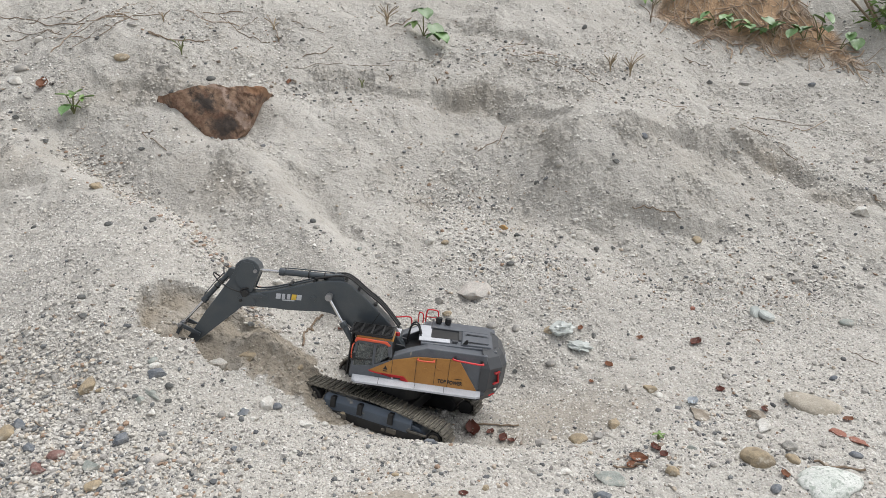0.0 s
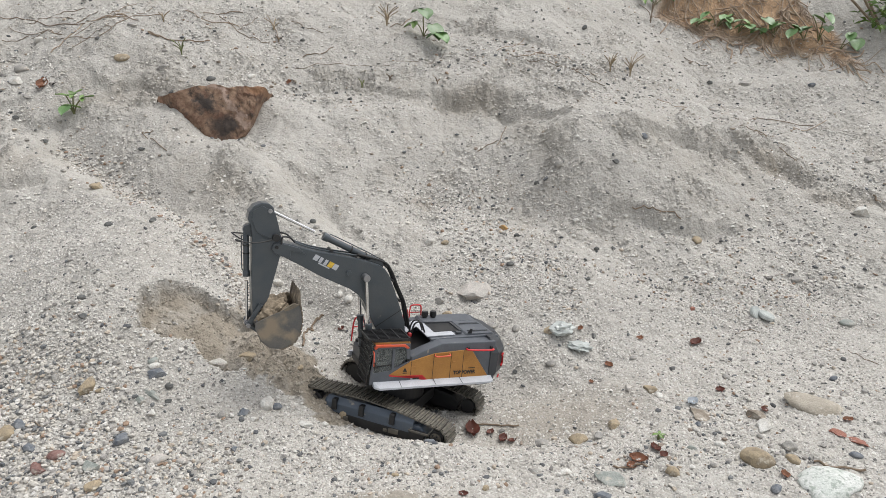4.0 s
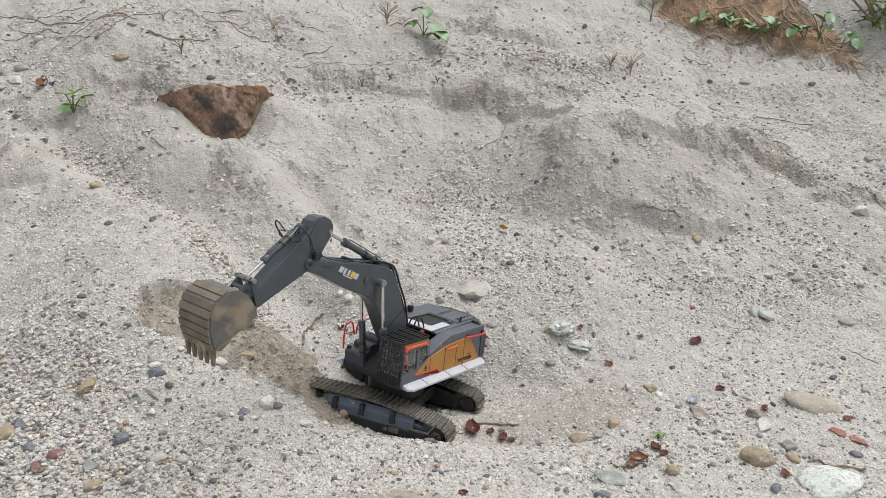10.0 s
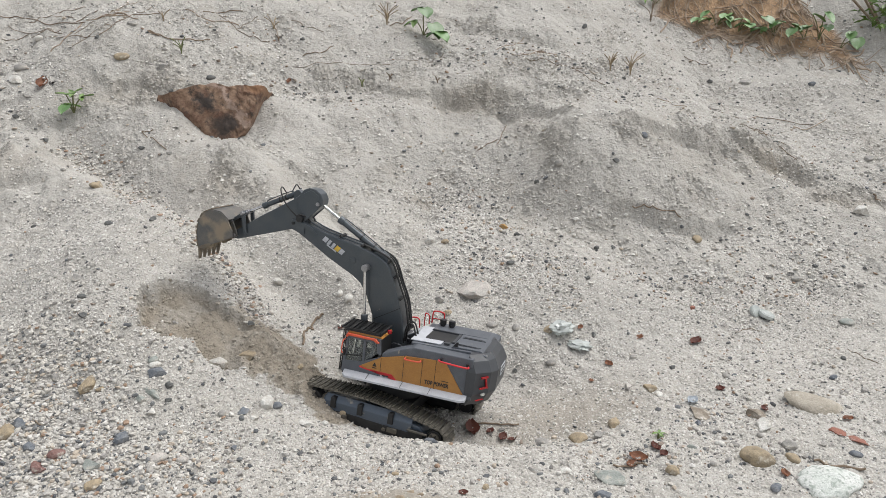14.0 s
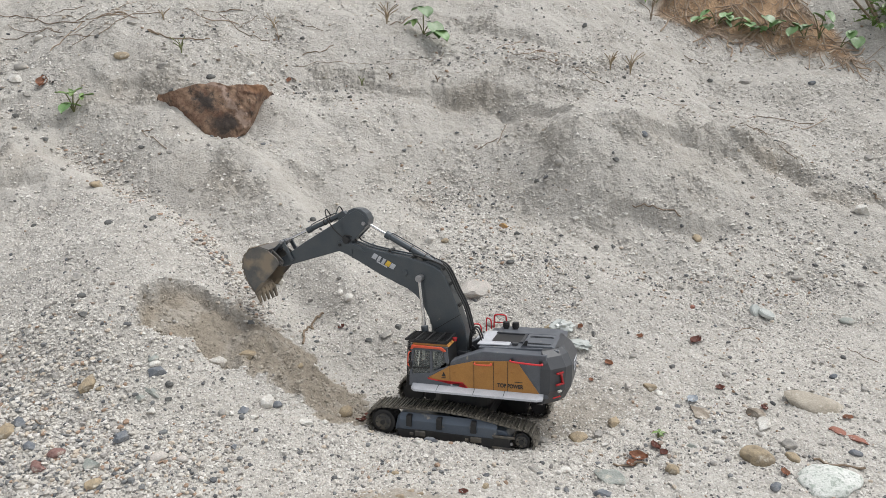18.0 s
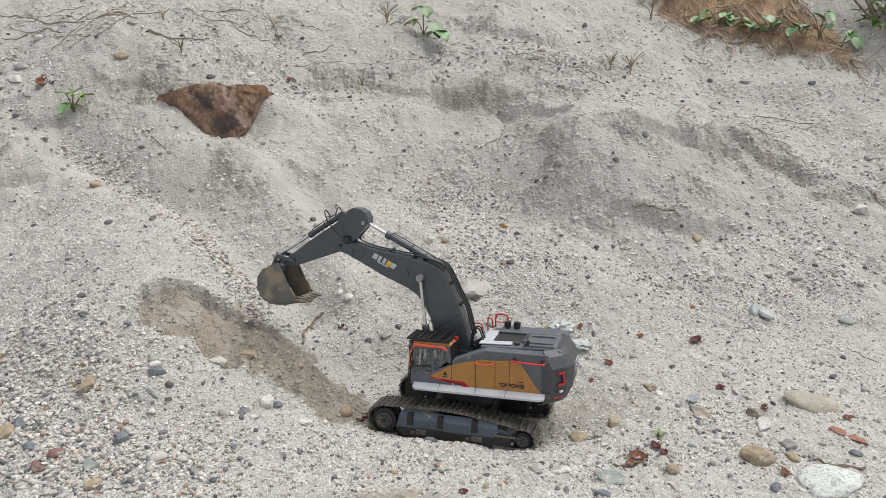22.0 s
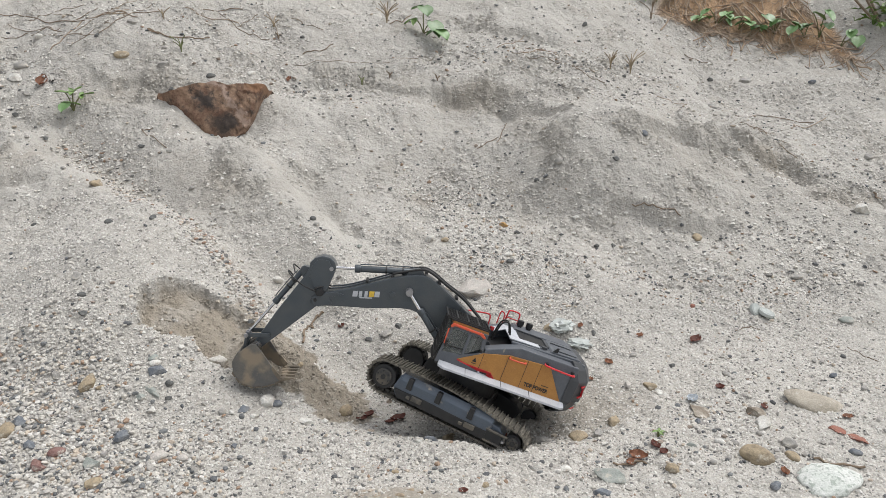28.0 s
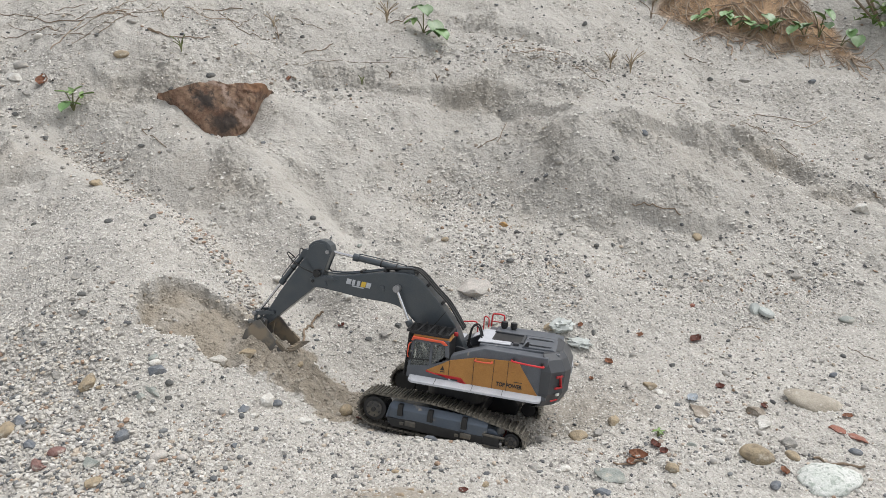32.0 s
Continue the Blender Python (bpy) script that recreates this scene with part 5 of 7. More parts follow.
def dead_leaf(x, y, size, mat, turn):
    """A curled dry leaf."""
    bm = bmesh.new()
    rows = []
    for i in range(7):
        t = i / 6
        half = 0.30 * size * math.sin(math.pi * min(t * 1.05, 1)) ** 0.8 + 0.002
        lift = 0.20 * size * (t - 0.5) ** 2 * 2
        rows.append([bm.verts.new(((t - 0.5) * size, s * half, lift + abs(s) ** 1.5 * 0.16 * size + 0.03 * size * math.sin(9 * t + 3 * s))) for s in (-1, -0.5, 0, 0.5, 1)])
    for a, b in zip(rows, rows[1:]):
        for i in range(4):
            bm.faces.new((a[i], a[i + 1], b[i + 1], b[i]))
    bmesh.ops.solidify(bm, geom=bm.faces[:], thickness=0.0007)
    ob = part("dry_leaf", bm, mat, None, "", 60)
    sy = (at(x, y + 0.02) - at(x, y - 0.02)) / 0.04
    ob.matrix_basis = Matrix.Translation((x, y, at(x, y) + 0.0015)) @ pose(0, 0, 0, math.degrees(math.atan(sy)) * 0.8, 0, 0) @ pose(0, 0, 0, 8, 0, turn)
    word = {"maroon_dry_leaf": "curled maroon dry leaf on the sand", "rust_dry_leaf": "curled rust brown dry leaf on the sand",
            "dark_dry_leaf": "dark curled dry leaf on the sand", "pale_blue_scrap": "pale blue plastic scrap on the sand"}[mat.name]
    return tagged(ob, word, "dry leaf" if "leaf" in mat.name else "plastic scrap", "dry leaves" if "leaf" in mat.name else "")


stone(-1.430, 1.247, 0.0427, 0.0285, WHITE_STONE, 'round', 106)
stone(-1.343, 1.214, 0.0210, 0.0163, GREY_STONE, 'angular', 152)
stone(-1.438, 1.124, 0.0500, 0.0318, GREY_STONE, 'round', 131)
stone(-1.434, 1.073, 0.0540, 0.0270, WHITE_STONE, 'angular', 0)
stone(-1.093, 1.258, 0.0359, 0.0179, GREY_STONE, 'angular', 21)
stone(-1.194, 1.188, 0.0202, 0.0157, DARK_STONE, 'angular', 147)
stone(-1.089, 1.120, 0.0560, 0.0258, TAN_STONE, 'round', 107)
stone(-0.935, 1.080, 0.0332, 0.0249, GREY_STONE, 'angular', 169)
stone(-0.777, 1.068, 0.0330, 0.0185, DARK_STONE, 'round', 138)
stone(-0.653, 1.117, 0.0349, 0.0226, WHITE_STONE, 'round', 149)
stone(-0.890, 0.999, 0.0161, 0.0161, DARK_STONE, 'angular', 119)
stone(-0.320, 1.122, 0.0201, 0.0161, DARK_STONE, 'angular', 166)
stone(-1.233, 0.834, 0.0222, 0.0162, DARK_STONE, 'angular', 148)
stone(-1.377, 0.939, 0.0195, 0.0151, DARK_STONE, 'angular', 172)
stone(-1.370, 1.005, 0.0261, 0.0174, GREY_STONE, 'angular', 93)
stone(-1.094, 0.646, 0.0185, 0.0148, GREY_STONE, 'angular', 167)
stone(-0.958, 0.555, 0.0476, 0.0282, TAN_STONE, 'angular', 142)
stone(-0.822, 0.311, 0.0275, 0.0168, DARK_STONE, 'round', 26)
stone(-0.719, 0.326, 0.0169, 0.0246, DARK_STONE, 'angular', 81)
stone(-0.635, 0.520, 0.0182, 0.0132, WHITE_STONE, 'round', 150)
stone(-0.617, 0.562, 0.0186, 0.0135, GREY_STONE, 'round', 66)
stone(-0.829, 0.765, 0.0224, 0.0149, GREY_STONE, 'angular', 2)
stone(-0.917, 0.783, 0.0226, 0.0132, DARK_STONE, 'angular', 60)
stone(-0.728, 0.645, 0.0211, 0.0140, GREY_STONE, 'angular', 129)
stone(-1.080, 0.433, 0.0154, 0.0103, DARK_STONE, 'angular', 179)
stone(-0.934, 0.293, 0.0145, 0.0096, GREY_STONE, 'angular', 90)
stone(-0.362, 0.537, 0.0194, 0.0177, DARK_STONE, 'round', 69)
stone(-0.349, 0.510, 0.0191, 0.0128, GREY_STONE, 'angular', 104)
stone(-0.164, 0.774, 0.0123, 0.0140, DARK_STONE, 'angular', 110)
stone(-0.038, 0.557, 0.0286, 0.0239, WHITE_STONE, 'angular', 97)
stone(0.005, 0.560, 0.0222, 0.0174, TAN_STONE, 'round', 157)
stone(-0.065, 0.468, 0.0217, 0.0155, WHITE_STONE, 'angular', 106)
stone(-0.094, 0.435, 0.0154, 0.0123, GREY_STONE, 'angular', 152)
stone(-0.231, 0.496, 0.0179, 0.0146, GREEN_STONE, 'angular', 62)
stone(-0.180, 0.485, 0.0171, 0.0140, GREY_STONE, 'angular', 7)
stone(-0.274, 0.457, 0.0138, 0.0107, GREY_STONE, 'angular', 171)
stone(0.635, 0.874, 0.0220, 0.0238, SLATE, 'round', 33)
stone(0.571, 1.625, 0.0221, 0.0221, DARK_STONE, 'angular', 123)
stone(1.048, 1.488, 0.0260, 0.0213, DARK_STONE, 'angular', 79)
stone(1.187, 1.478, 0.0675, 0.0265, GREY_STONE, 'angular', 176)
stone(1.425, 1.442, 0.0275, 0.0250, SLATE, 'angular', 37)
stone(0.994, 1.289, 0.0405, 0.0122, GREY_STONE, 'angular', 20)
stone(0.764, 1.634, 0.0222, 0.0173, WHITE_STONE, 'angular', 94)
stone(0.336, 1.431, 0.0243, 0.0155, GREY_STONE, 'angular', 49)
stone(0.241, 1.465, 0.0182, 0.0137, DARK_STONE, 'angular', 149)
stone(1.424, 0.983, 0.0444, 0.0222, GREY_STONE, 'angular', 127)
stone(1.277, 0.728, 0.0528, 0.0385, WHITE_STONE, 'angular', 28)
stone(1.248, 0.899, 0.0208, 0.0208, GREY_STONE, 'angular', 119)
stone(0.359, 0.811, 0.0266, 0.0266, GREY_STONE, 'round', 54)
stone(0.529, 0.781, 0.0232, 0.0178, DARK_STONE, 'angular', 0)
stone(0.508, 0.771, 0.0160, 0.0124, GREY_STONE, 'angular', 18)
stone(0.293, 0.810, 0.0159, 0.0177, DARK_STONE, 'angular', 116)
stone(0.179, 0.632, 0.0295, 0.0246, OCHRE_STONE, 'angular', 165)
stone(0.215, 0.583, 0.0226, 0.0194, DARK_STONE, 'angular', 165)
stone(0.398, 0.680, 0.0221, 0.0187, WHITE_STONE, 'angular', 174)
stone(0.467, 0.675, 0.0156, 0.0138, WHITE_STONE, 'round', 33)
stone(0.146, 0.736, 0.0157, 0.0157, WHITE_STONE, 'angular', 113)
stone(0.385, 0.627, 0.0181, 0.0132, WHITE_STONE, 'angular', 1)
stone(0.442, 0.584, 0.0178, 0.0145, DARK_STONE, 'angular', 85)
stone(0.749, 0.631, 0.0424, 0.0248, TAN_STONE, 'round', 117)
stone(0.137, 0.816, 0.0126, 0.0108, DARK_STONE, 'angular', 119)
stone(0.551, 0.694, 0.0156, 0.0104, WHITE_STONE, 'angular', 124)
stone(0.179, 0.479, 0.0307, 0.0215, WHITE_STONE, 'angular', 99)
stone(0.182, 0.448, 0.0212, 0.0151, DARK_STONE, 'round', 144)
stone(0.386, 0.411, 0.0137, 0.0107, DARK_STONE, 'angular', 80)
stone(0.603, 0.413, 0.0165, 0.0115, DARK_STONE, 'angular', 160)
stone(0.659, 0.368, 0.0192, 0.0128, BRICK, 'angular', 144)
stone(0.336, 0.379, 0.0136, 0.0121, GREY_STONE, 'angular', 18)
stone(0.392, 0.395, 0.0168, 0.0122, WHITE_STONE, 'angular', 75)
stone(1.019, 0.793, 0.0195, 0.0156, GREY_STONE, 'angular', 96)
stone(1.091, 0.594, 0.0243, 0.0169, WHITE_STONE, 'angular', 141)
stone(1.132, 0.602, 0.0301, 0.0207, GREY_STONE, 'angular', 165)
stone(0.992, 0.499, 0.0353, 0.0159, GREY_STONE, 'angular', 158)
stone(-0.777, 0.053, 0.0206, 0.0123, DARK_STONE, 'round', 48)
stone(-0.790, 0.041, 0.0177, 0.0096, GREY_STONE, 'angular', 33)
stone(-0.757, 0.007, 0.0200, 0.0120, DARK_STONE, 'angular', 52)
stone(-0.821, 0.124, 0.0367, 0.0155, GREY_STONE, 'angular', 2)
stone(-0.683, 0.015, 0.0131, 0.0092, GREY_STONE, 'angular', 156)
stone(-0.696, -0.125, 0.0276, 0.0451, TAN_STONE, 'angular', 36)
stone(-0.575, -0.088, 0.0349, 0.0212, SLATE, 'angular', 90)
stone(-0.571, -0.126, 0.0184, 0.0416, GREEN_STONE, 'angular', 172)
stone(-0.589, -0.064, 0.0227, 0.0139, GREEN_STONE, 'round', 176)
stone(-0.584, -0.072, 0.0251, 0.0126, WHITE_STONE, 'round', 59)
stone(-0.548, -0.105, 0.0160, 0.0172, DARK_STONE, 'angular', 91)
stone(-0.614, -0.079, 0.0189, 0.0151, WHITE_STONE, 'angular', 21)
stone(-0.657, -0.079, 0.0177, 0.0152, GREY_STONE, 'angular', 113)
stone(-0.590, -0.142, 0.0170, 0.0170, GREEN_STONE, 'angular', 56)
stone(-0.540, -0.135, 0.0133, 0.0121, DARK_STONE, 'angular', 104)
stone(-0.488, 0.008, 0.0400, 0.0300, WHITE_STONE, 'angular', 39)
stone(-0.768, -0.108, 0.0219, 0.0180, GREY_STONE, 'angular', 29)
stone(-0.672, -0.129, 0.0174, 0.0124, TAN_STONE, 'angular', 160)
stone(-0.596, -0.227, 0.0319, 0.0237, SLATE, 'angular', 176)
stone(-0.815, -0.215, 0.0354, 0.0380, TAN_STONE, 'round', 9)
stone(-0.800, -0.194, 0.0330, 0.0178, SLATE, 'angular', 33)
stone(-0.758, -0.246, 0.0246, 0.0197, SLATE, 'angular', 55)
stone(-0.719, -0.287, 0.0334, 0.0191, MAROON_STONE, 'angular', 11)
stone(-0.698, -0.263, 0.0312, 0.0216, MAROON_STONE, 'round', 138)
stone(-0.627, -0.285, 0.0371, 0.0255, GREEN_STONE, 'angular', 112)
stone(-0.605, -0.326, 0.0295, 0.0159, TAN_STONE, 'angular', 76)
stone(-0.562, -0.164, 0.0216, 0.0168, WHITE_STONE, 'angular', 68)
stone(-0.518, -0.258, 0.0344, 0.0206, PINK_STONE, 'round', 44)
stone(-0.475, -0.258, 0.0226, 0.0158, PINK_STONE, 'round', 44)
stone(-0.340, -0.085, 0.0230, 0.0193, SLATE, 'round', 19)
stone(-0.396, -0.125, 0.0284, 0.0130, SLATE, 'angular', 144)
stone(-0.374, -0.138, 0.0164, 0.0176, WHITE_STONE, 'angular', 120)
stone(-0.356, -0.086, 0.0410, 0.0338, WHITE_STONE, 'angular', 167)
stone(-0.432, -0.148, 0.0201, 0.0166, GREY_STONE, 'round', 178)
stone(-0.473, -0.130, 0.0144, 0.0108, GREY_STONE, 'angular', 35)
stone(-0.273, -0.141, 0.0303, 0.0187, WHITE_STONE, 'angular', 173)
stone(-0.234, -0.130, 0.0154, 0.0130, WHITE_STONE, 'angular', 52)
stone(-0.391, -0.218, 0.0125, 0.0125, SLATE, 'angular', 1)
stone(-0.294, -0.233, 0.0112, 0.0090, GREY_STONE, 'angular', 18)
stone(-0.259, 0.257, 0.0172, 0.0114, WHITE_STONE, 'angular', 2)
stone(-0.264, 0.327, 0.0161, 0.0220, WHITE_STONE, 'round', 148)
stone(-0.241, 0.314, 0.0203, 0.0276, WHITE_STONE, 'round', 62)
stone(-0.432, 0.369, 0.0276, 0.0245, WHITE_STONE, 'angular', 22)
stone(-0.112, 0.262, 0.0172, 0.0172, DARK_STONE, 'angular', 135)
stone(-0.142, 0.238, 0.0312, 0.0170, GREY_STONE, 'angular', 171)
stone(-0.183, 0.222, 0.0198, 0.0127, DARK_STONE, 'angular', 32)
stone(-0.441, 0.132, 0.0165, 0.0110, DARK_STONE, 'angular', 92)
stone(-0.424, 0.020, 0.0437, 0.0180, TAN_STONE, 'angular', 60)
stone(-0.308, 0.013, 0.0174, 0.0125, TAN_STONE, 'angular', 144)
stone(-0.203, -0.059, 0.0345, 0.0320, TAN_STONE, 'round', 27)
stone(0.014, -0.079, 0.0342, 0.0245, TAN_STONE, 'angular', 53)
stone(-0.021, -0.181, 0.0294, 0.0181, SLATE, 'angular', 107)
stone(-0.046, -0.194, 0.0135, 0.0158, WHITE_STONE, 'angular', 8)
stone(0.083, 0.366, 0.0960, 0.0640, PINK_STONE, 'angular', 60, 0.46)
stone(-0.009, 0.345, 0.0236, 0.0296, GREY_STONE, 'angular', 8)
stone(0.009, 0.301, 0.0261, 0.0174, TAN_STONE, 'angular', 152)
stone(0.122, 0.271, 0.0286, 0.0157, GREY_STONE, 'round', 76)
stone(0.182, 0.264, 0.0186, 0.0229, GREY_STONE, 'round', 19)
stone(0.263, 0.257, 0.0286, 0.0229, TAN_STONE, 'angular', 100)
stone(0.319, 0.256, 0.0217, 0.0173, GREY_STONE, 'angular', 137)
stone(0.375, 0.251, 0.0116, 0.0218, DARK_STONE, 'angular', 26)
stone(0.260, 0.175, 0.0264, 0.0194, GREY_STONE, 'round', 178)
stone(0.173, 0.175, 0.0124, 0.0110, DARK_STONE, 'angular', 60)
stone(0.414, 0.046, 0.0267, 0.0187, PINK_STONE, 'angular', 133)
stone(0.457, 0.027, 0.0343, 0.0184, TAN_STONE, 'angular', 95)
stone(0.469, 0.002, 0.0261, 0.0117, WHITE_STONE, 'round', 106)
stone(0.532, -0.078, 0.0577, 0.0138, UMBER_STONE, 'angular', 81)
stone(0.635, -0.095, 0.0384, 0.0256, UMBER_STONE, 'angular', 9)
stone(0.632, -0.136, 0.0453, 0.0302, WHITE_STONE, 'angular', 32)
stone(0.640, 0.069, 0.0195, 0.0153, GREY_STONE, 'round', 141)
stone(0.713, 0.059, 0.0170, 0.0128, WHITE_STONE, 'angular', 44)
stone(0.880, 0.064, 0.0205, 0.0161, SLATE, 'round', 71)
stone(0.957, 0.166, 0.0188, 0.0125, DARK_STONE, 'round', 92)
stone(1.049, 0.327, 0.0410, 0.0171, GREEN_STONE, 'round', 36)
stone(0.764, -0.167, 0.0337, 0.0168, BRICK, 'angular', 125)
stone(0.797, -0.187, 0.0411, 0.0103, BRICK, 'angular', 170)
stone(0.769, -0.229, 0.0249, 0.0125, SLATE, 'round', 26)
stone(0.580, -0.240, 0.0620, 0.0500, TAN_STONE, 'round', 152)
stone(0.644, -0.245, 0.0313, 0.0192, TAN_STONE, 'round', 148)
stone(0.650, -0.211, 0.0319, 0.0221, GREY_STONE, 'angular', 62)
stone(0.532, -0.187, 0.0216, 0.0168, WHITE_STONE, 'round', 172)
stone(0.559, -0.191, 0.0193, 0.0145, GREY_STONE, 'round', 158)
stone(0.681, -0.303, 0.1236, 0.0404, SPECKLED, 'round', 145)
stone(0.578, -0.322, 0.0182, 0.0216, SLATE, 'angular', 116)
stone(0.269, -0.142, 0.0398, 0.0316, TAN_STONE, 'angular', 32)
stone(0.353, -0.093, 0.0343, 0.0270, TAN_STONE, 'angular', 86)
stone(0.203, -0.116, 0.0360, 0.0288, GREY_STONE, 'angular', 39)
stone(0.312, -0.132, 0.0239, 0.0191, GREY_STONE, 'angular', 60)
stone(0.474, -0.194, 0.0212, 0.0165, GREEN_STONE, 'angular', 95)
stone(0.304, -0.278, 0.0607, 0.0217, GREEN_STONE, 'angular', 32)
stone(0.278, -0.327, 0.0317, 0.0169, SLATE, 'angular', 88)
stone(0.416, -0.268, 0.0270, 0.0247, TAN_STONE, 'round', 161)
stone(0.222, -0.264, 0.0239, 0.0098, WHITE_STONE, 'angular', 124)
stone(0.166, -0.260, 0.0197, 0.0109, GREY_STONE, 'angular', 85)
stone(0.494, -0.255, 0.0139, 0.0116, GREY_STONE, 'round', 51)
stone(0.074, -0.316, 0.0147, 0.0105, TAN_STONE, 'angular', 90)
stone(-0.086, -0.276, 0.0150, 0.0096, TAN_STONE, 'round', 92)
stone(0.616, -0.169, 0.0148, 0.0111, GREY_STONE, 'round', 11)
stone(0.515, -0.113, 0.0148, 0.0123, SLATE, 'angular', 17)
stone(0.458, 0.182, 0.0171, 0.0114, GREY_STONE, 'angular', 179)
stone(0.533, 0.116, 0.0182, 0.0126, DARK_STONE, 'angular', 71)
stone(0.897, 0.275, 0.0178, 0.0114, GREY_STONE, 'angular', 13)
stone(0.875, 0.142, 0.0183, 0.0122, GREY_STONE, 'angular', 95)
stone(0.915, 0.002, 0.0204, 0.0145, GREY_STONE, 'angular', 63)
stone(0.875, -0.120, 0.0163, 0.0123, GREY_STONE, 'angular', 41)
stone(0.748, -0.001, 0.0139, 0.0097, WHITE_STONE, 'angular', 13)
twig([(-1.658, 1.426), (-1.567, 1.416), (-1.411, 1.309), (-1.265, 1.263)], 0.0040, DRY_TWIG)
twig([(-1.399, 1.235), (-1.263, 1.201), (-1.178, 1.190), (-1.107, 1.298), (-1.009, 1.335)], 0.0030, DRY_TWIG)
twig([(-1.033, 1.220), (-0.956, 1.218), (-0.871, 1.227), (-0.823, 1.245)], 0.0050, DRY_TWIG)
twig([(-1.031, 1.234), (-0.989, 1.211)], 0.0060, DRY_TWIG)
twig([(-1.434, 1.405), (-1.368, 1.403), (-1.337, 1.429)], 0.0030, DRY_TWIG)
twig([(-0.746, 1.328), (-0.713, 1.367), (-0.687, 1.401)], 0.0025, DRY_TWIG)
twig([(-0.821, 1.384), (-0.745, 1.321), (-0.684, 1.313), (-0.627, 1.310)], 0.0030, DRY_TWIG)
twig([(-0.886, 1.399), (-0.806, 1.409), (-0.744, 1.415)], 0.0040, DRY_TWIG)
twig([(-0.205, 1.493), (-0.157, 1.508), (-0.125, 1.583)], 0.0040, DRY_TWIG)
twig([(-0.173, 1.312), (-0.050, 1.317), (0.002, 1.366)], 0.0020, DRY_TWIG)
twig([(0.253, 1.353), (0.343, 1.317), (0.447, 1.316), (0.548, 1.290)], 0.0030, DRY_TWIG)
twig([(0.447, 1.316), (0.520, 1.244), (0.581, 1.239)], 0.0030, DRY_TWIG)
twig([(1.043, 1.192), (1.156, 1.265), (1.247, 1.235), (1.339, 1.210)], 0.0030, DRY_TWIG)
twig([(1.055, 1.163), (1.106, 1.136), (1.145, 1.036), (1.184, 0.937)], 0.0030, DRY_TWIG)
twig([(0.997, 1.671), (1.050, 1.614), (1.090, 1.594)], 0.0030, DRY_TWIG)
twig([(-0.305, 0.294), (-0.326, 0.284), (-0.336, 0.231), (-0.331, 0.159)], 0.0060, DRY_TWIG)
twig([(0.569, 0.699), (0.601, 0.689), (0.634, 0.682), (0.677, 0.684), (0.708, 0.670)], 0.0040, DRY_TWIG)
twig([(0.998, 0.221), (1.010, 0.167), (1.032, 0.148)], 0.0020, DRY_TWIG)
twig([(-0.906, 0.850), (-0.937, 0.839), (-0.839, 0.774)], 0.0030, DRY_TWIG)
twig([(-0.777, -0.186), (-0.744, -0.212)], 0.0030, DRY_TWIG)
twig([(0.746, 0.293), (0.797, 0.312), (0.814, 0.301)], 0.0020, DRY_TWIG)
twig([(0.114, 0.970), (0.181, 1.000)], 0.0030, DRY_TWIG)
twig([(0.062, -0.022), (0.117, -0.026), (0.163, -0.034)], 0.0040, DRY_TWIG)
twig([(0.314, -0.246), (0.350, -0.249), (0.375, -0.249)], 0.0040, DRY_TWIG)
twig([(0.683, -0.244), (0.715, -0.264), (0.763, -0.271)], 0.0050, DRY_TWIG)
twig([(-1.580, 1.337), (-1.466, 1.289), (-1.339, 1.238)], 0.0025, DRY_TWIG)
twig([(-1.516, 1.355), (-1.443, 1.381), (-1.323, 1.303)], 0.0025, DRY_TWIG)
twig([(-0.528, 1.220), (-0.376, 1.283), (-0.193, 1.304)], 0.0020, DRY_TWIG)
twig([(0.181, 0.979), (0.217, 1.078)], 0.0030, DRY_TWIG)
twig([(1.365, 0.829), (1.380, 0.805)], 0.0060, DRY_TWIG)
dead_leaf(0.062, -0.041, 0.0469, MAROON_LEAF, 96)
dead_leaf(0.101, -0.046, 0.019, MAROON_LEAF, 216)
dead_leaf(0.126, -0.065, 0.024, MAROON_LEAF, 60)
dead_leaf(0.144, -0.074, 0.018, MAROON_LEAF, 183)
dead_leaf(-0.159, -0.037, 0.0318, MAROON_LEAF, 234)
dead_leaf(-0.171, -0.065, 0.0223, MAROON_LEAF, 184)
dead_leaf(-0.096, -0.029, 0.0376, MAROON_LEAF, 213)
dead_leaf(-0.113, -0.048, 0.0223, MAROON_LEAF, 198)
dead_leaf(0.365, -0.227, 0.0343, RUST_LEAF, 343)
dead_leaf(0.349, -0.243, 0.0219, RUST_LEAF, 12)
dead_leaf(0.405, -0.196, 0.0246, MAROON_LEAF, 110)
dead_leaf(0.415, -0.216, 0.0190, MAROON_LEAF, 35)
dead_leaf(0.491, 0.251, 0.0221, RUST_LEAF, 213)
dead_leaf(0.344, 0.264, 0.0152, RUST_LEAF, 220)
dead_leaf(0.395, 0.155, 0.0230, RUST_LEAF, 305)
dead_leaf(0.343, 0.102, 0.0122, RUST_LEAF, 72)
dead_leaf(0.629, 0.243, 0.0362, MAROON_LEAF, 217)
dead_leaf(0.529, -0.034, 0.0290, PALE_SCRAP, 34)
dead_leaf(0.604, 0.008, 0.0265, MAROON_LEAF, 267)
dead_leaf(0.663, -0.075, 0.0177, MAROON_LEAF, 89)
dead_leaf(0.817, -0.111, 0.0220, RUST_LEAF, 187)
dead_leaf(0.611, -0.285, 0.0210, RUST_LEAF, 85)
dead_leaf(-0.253, 0.251, 0.0171, MAROON_LEAF, 221)
dead_leaf(-0.538, 1.174, 0.0248, RUST_LEAF, 256)
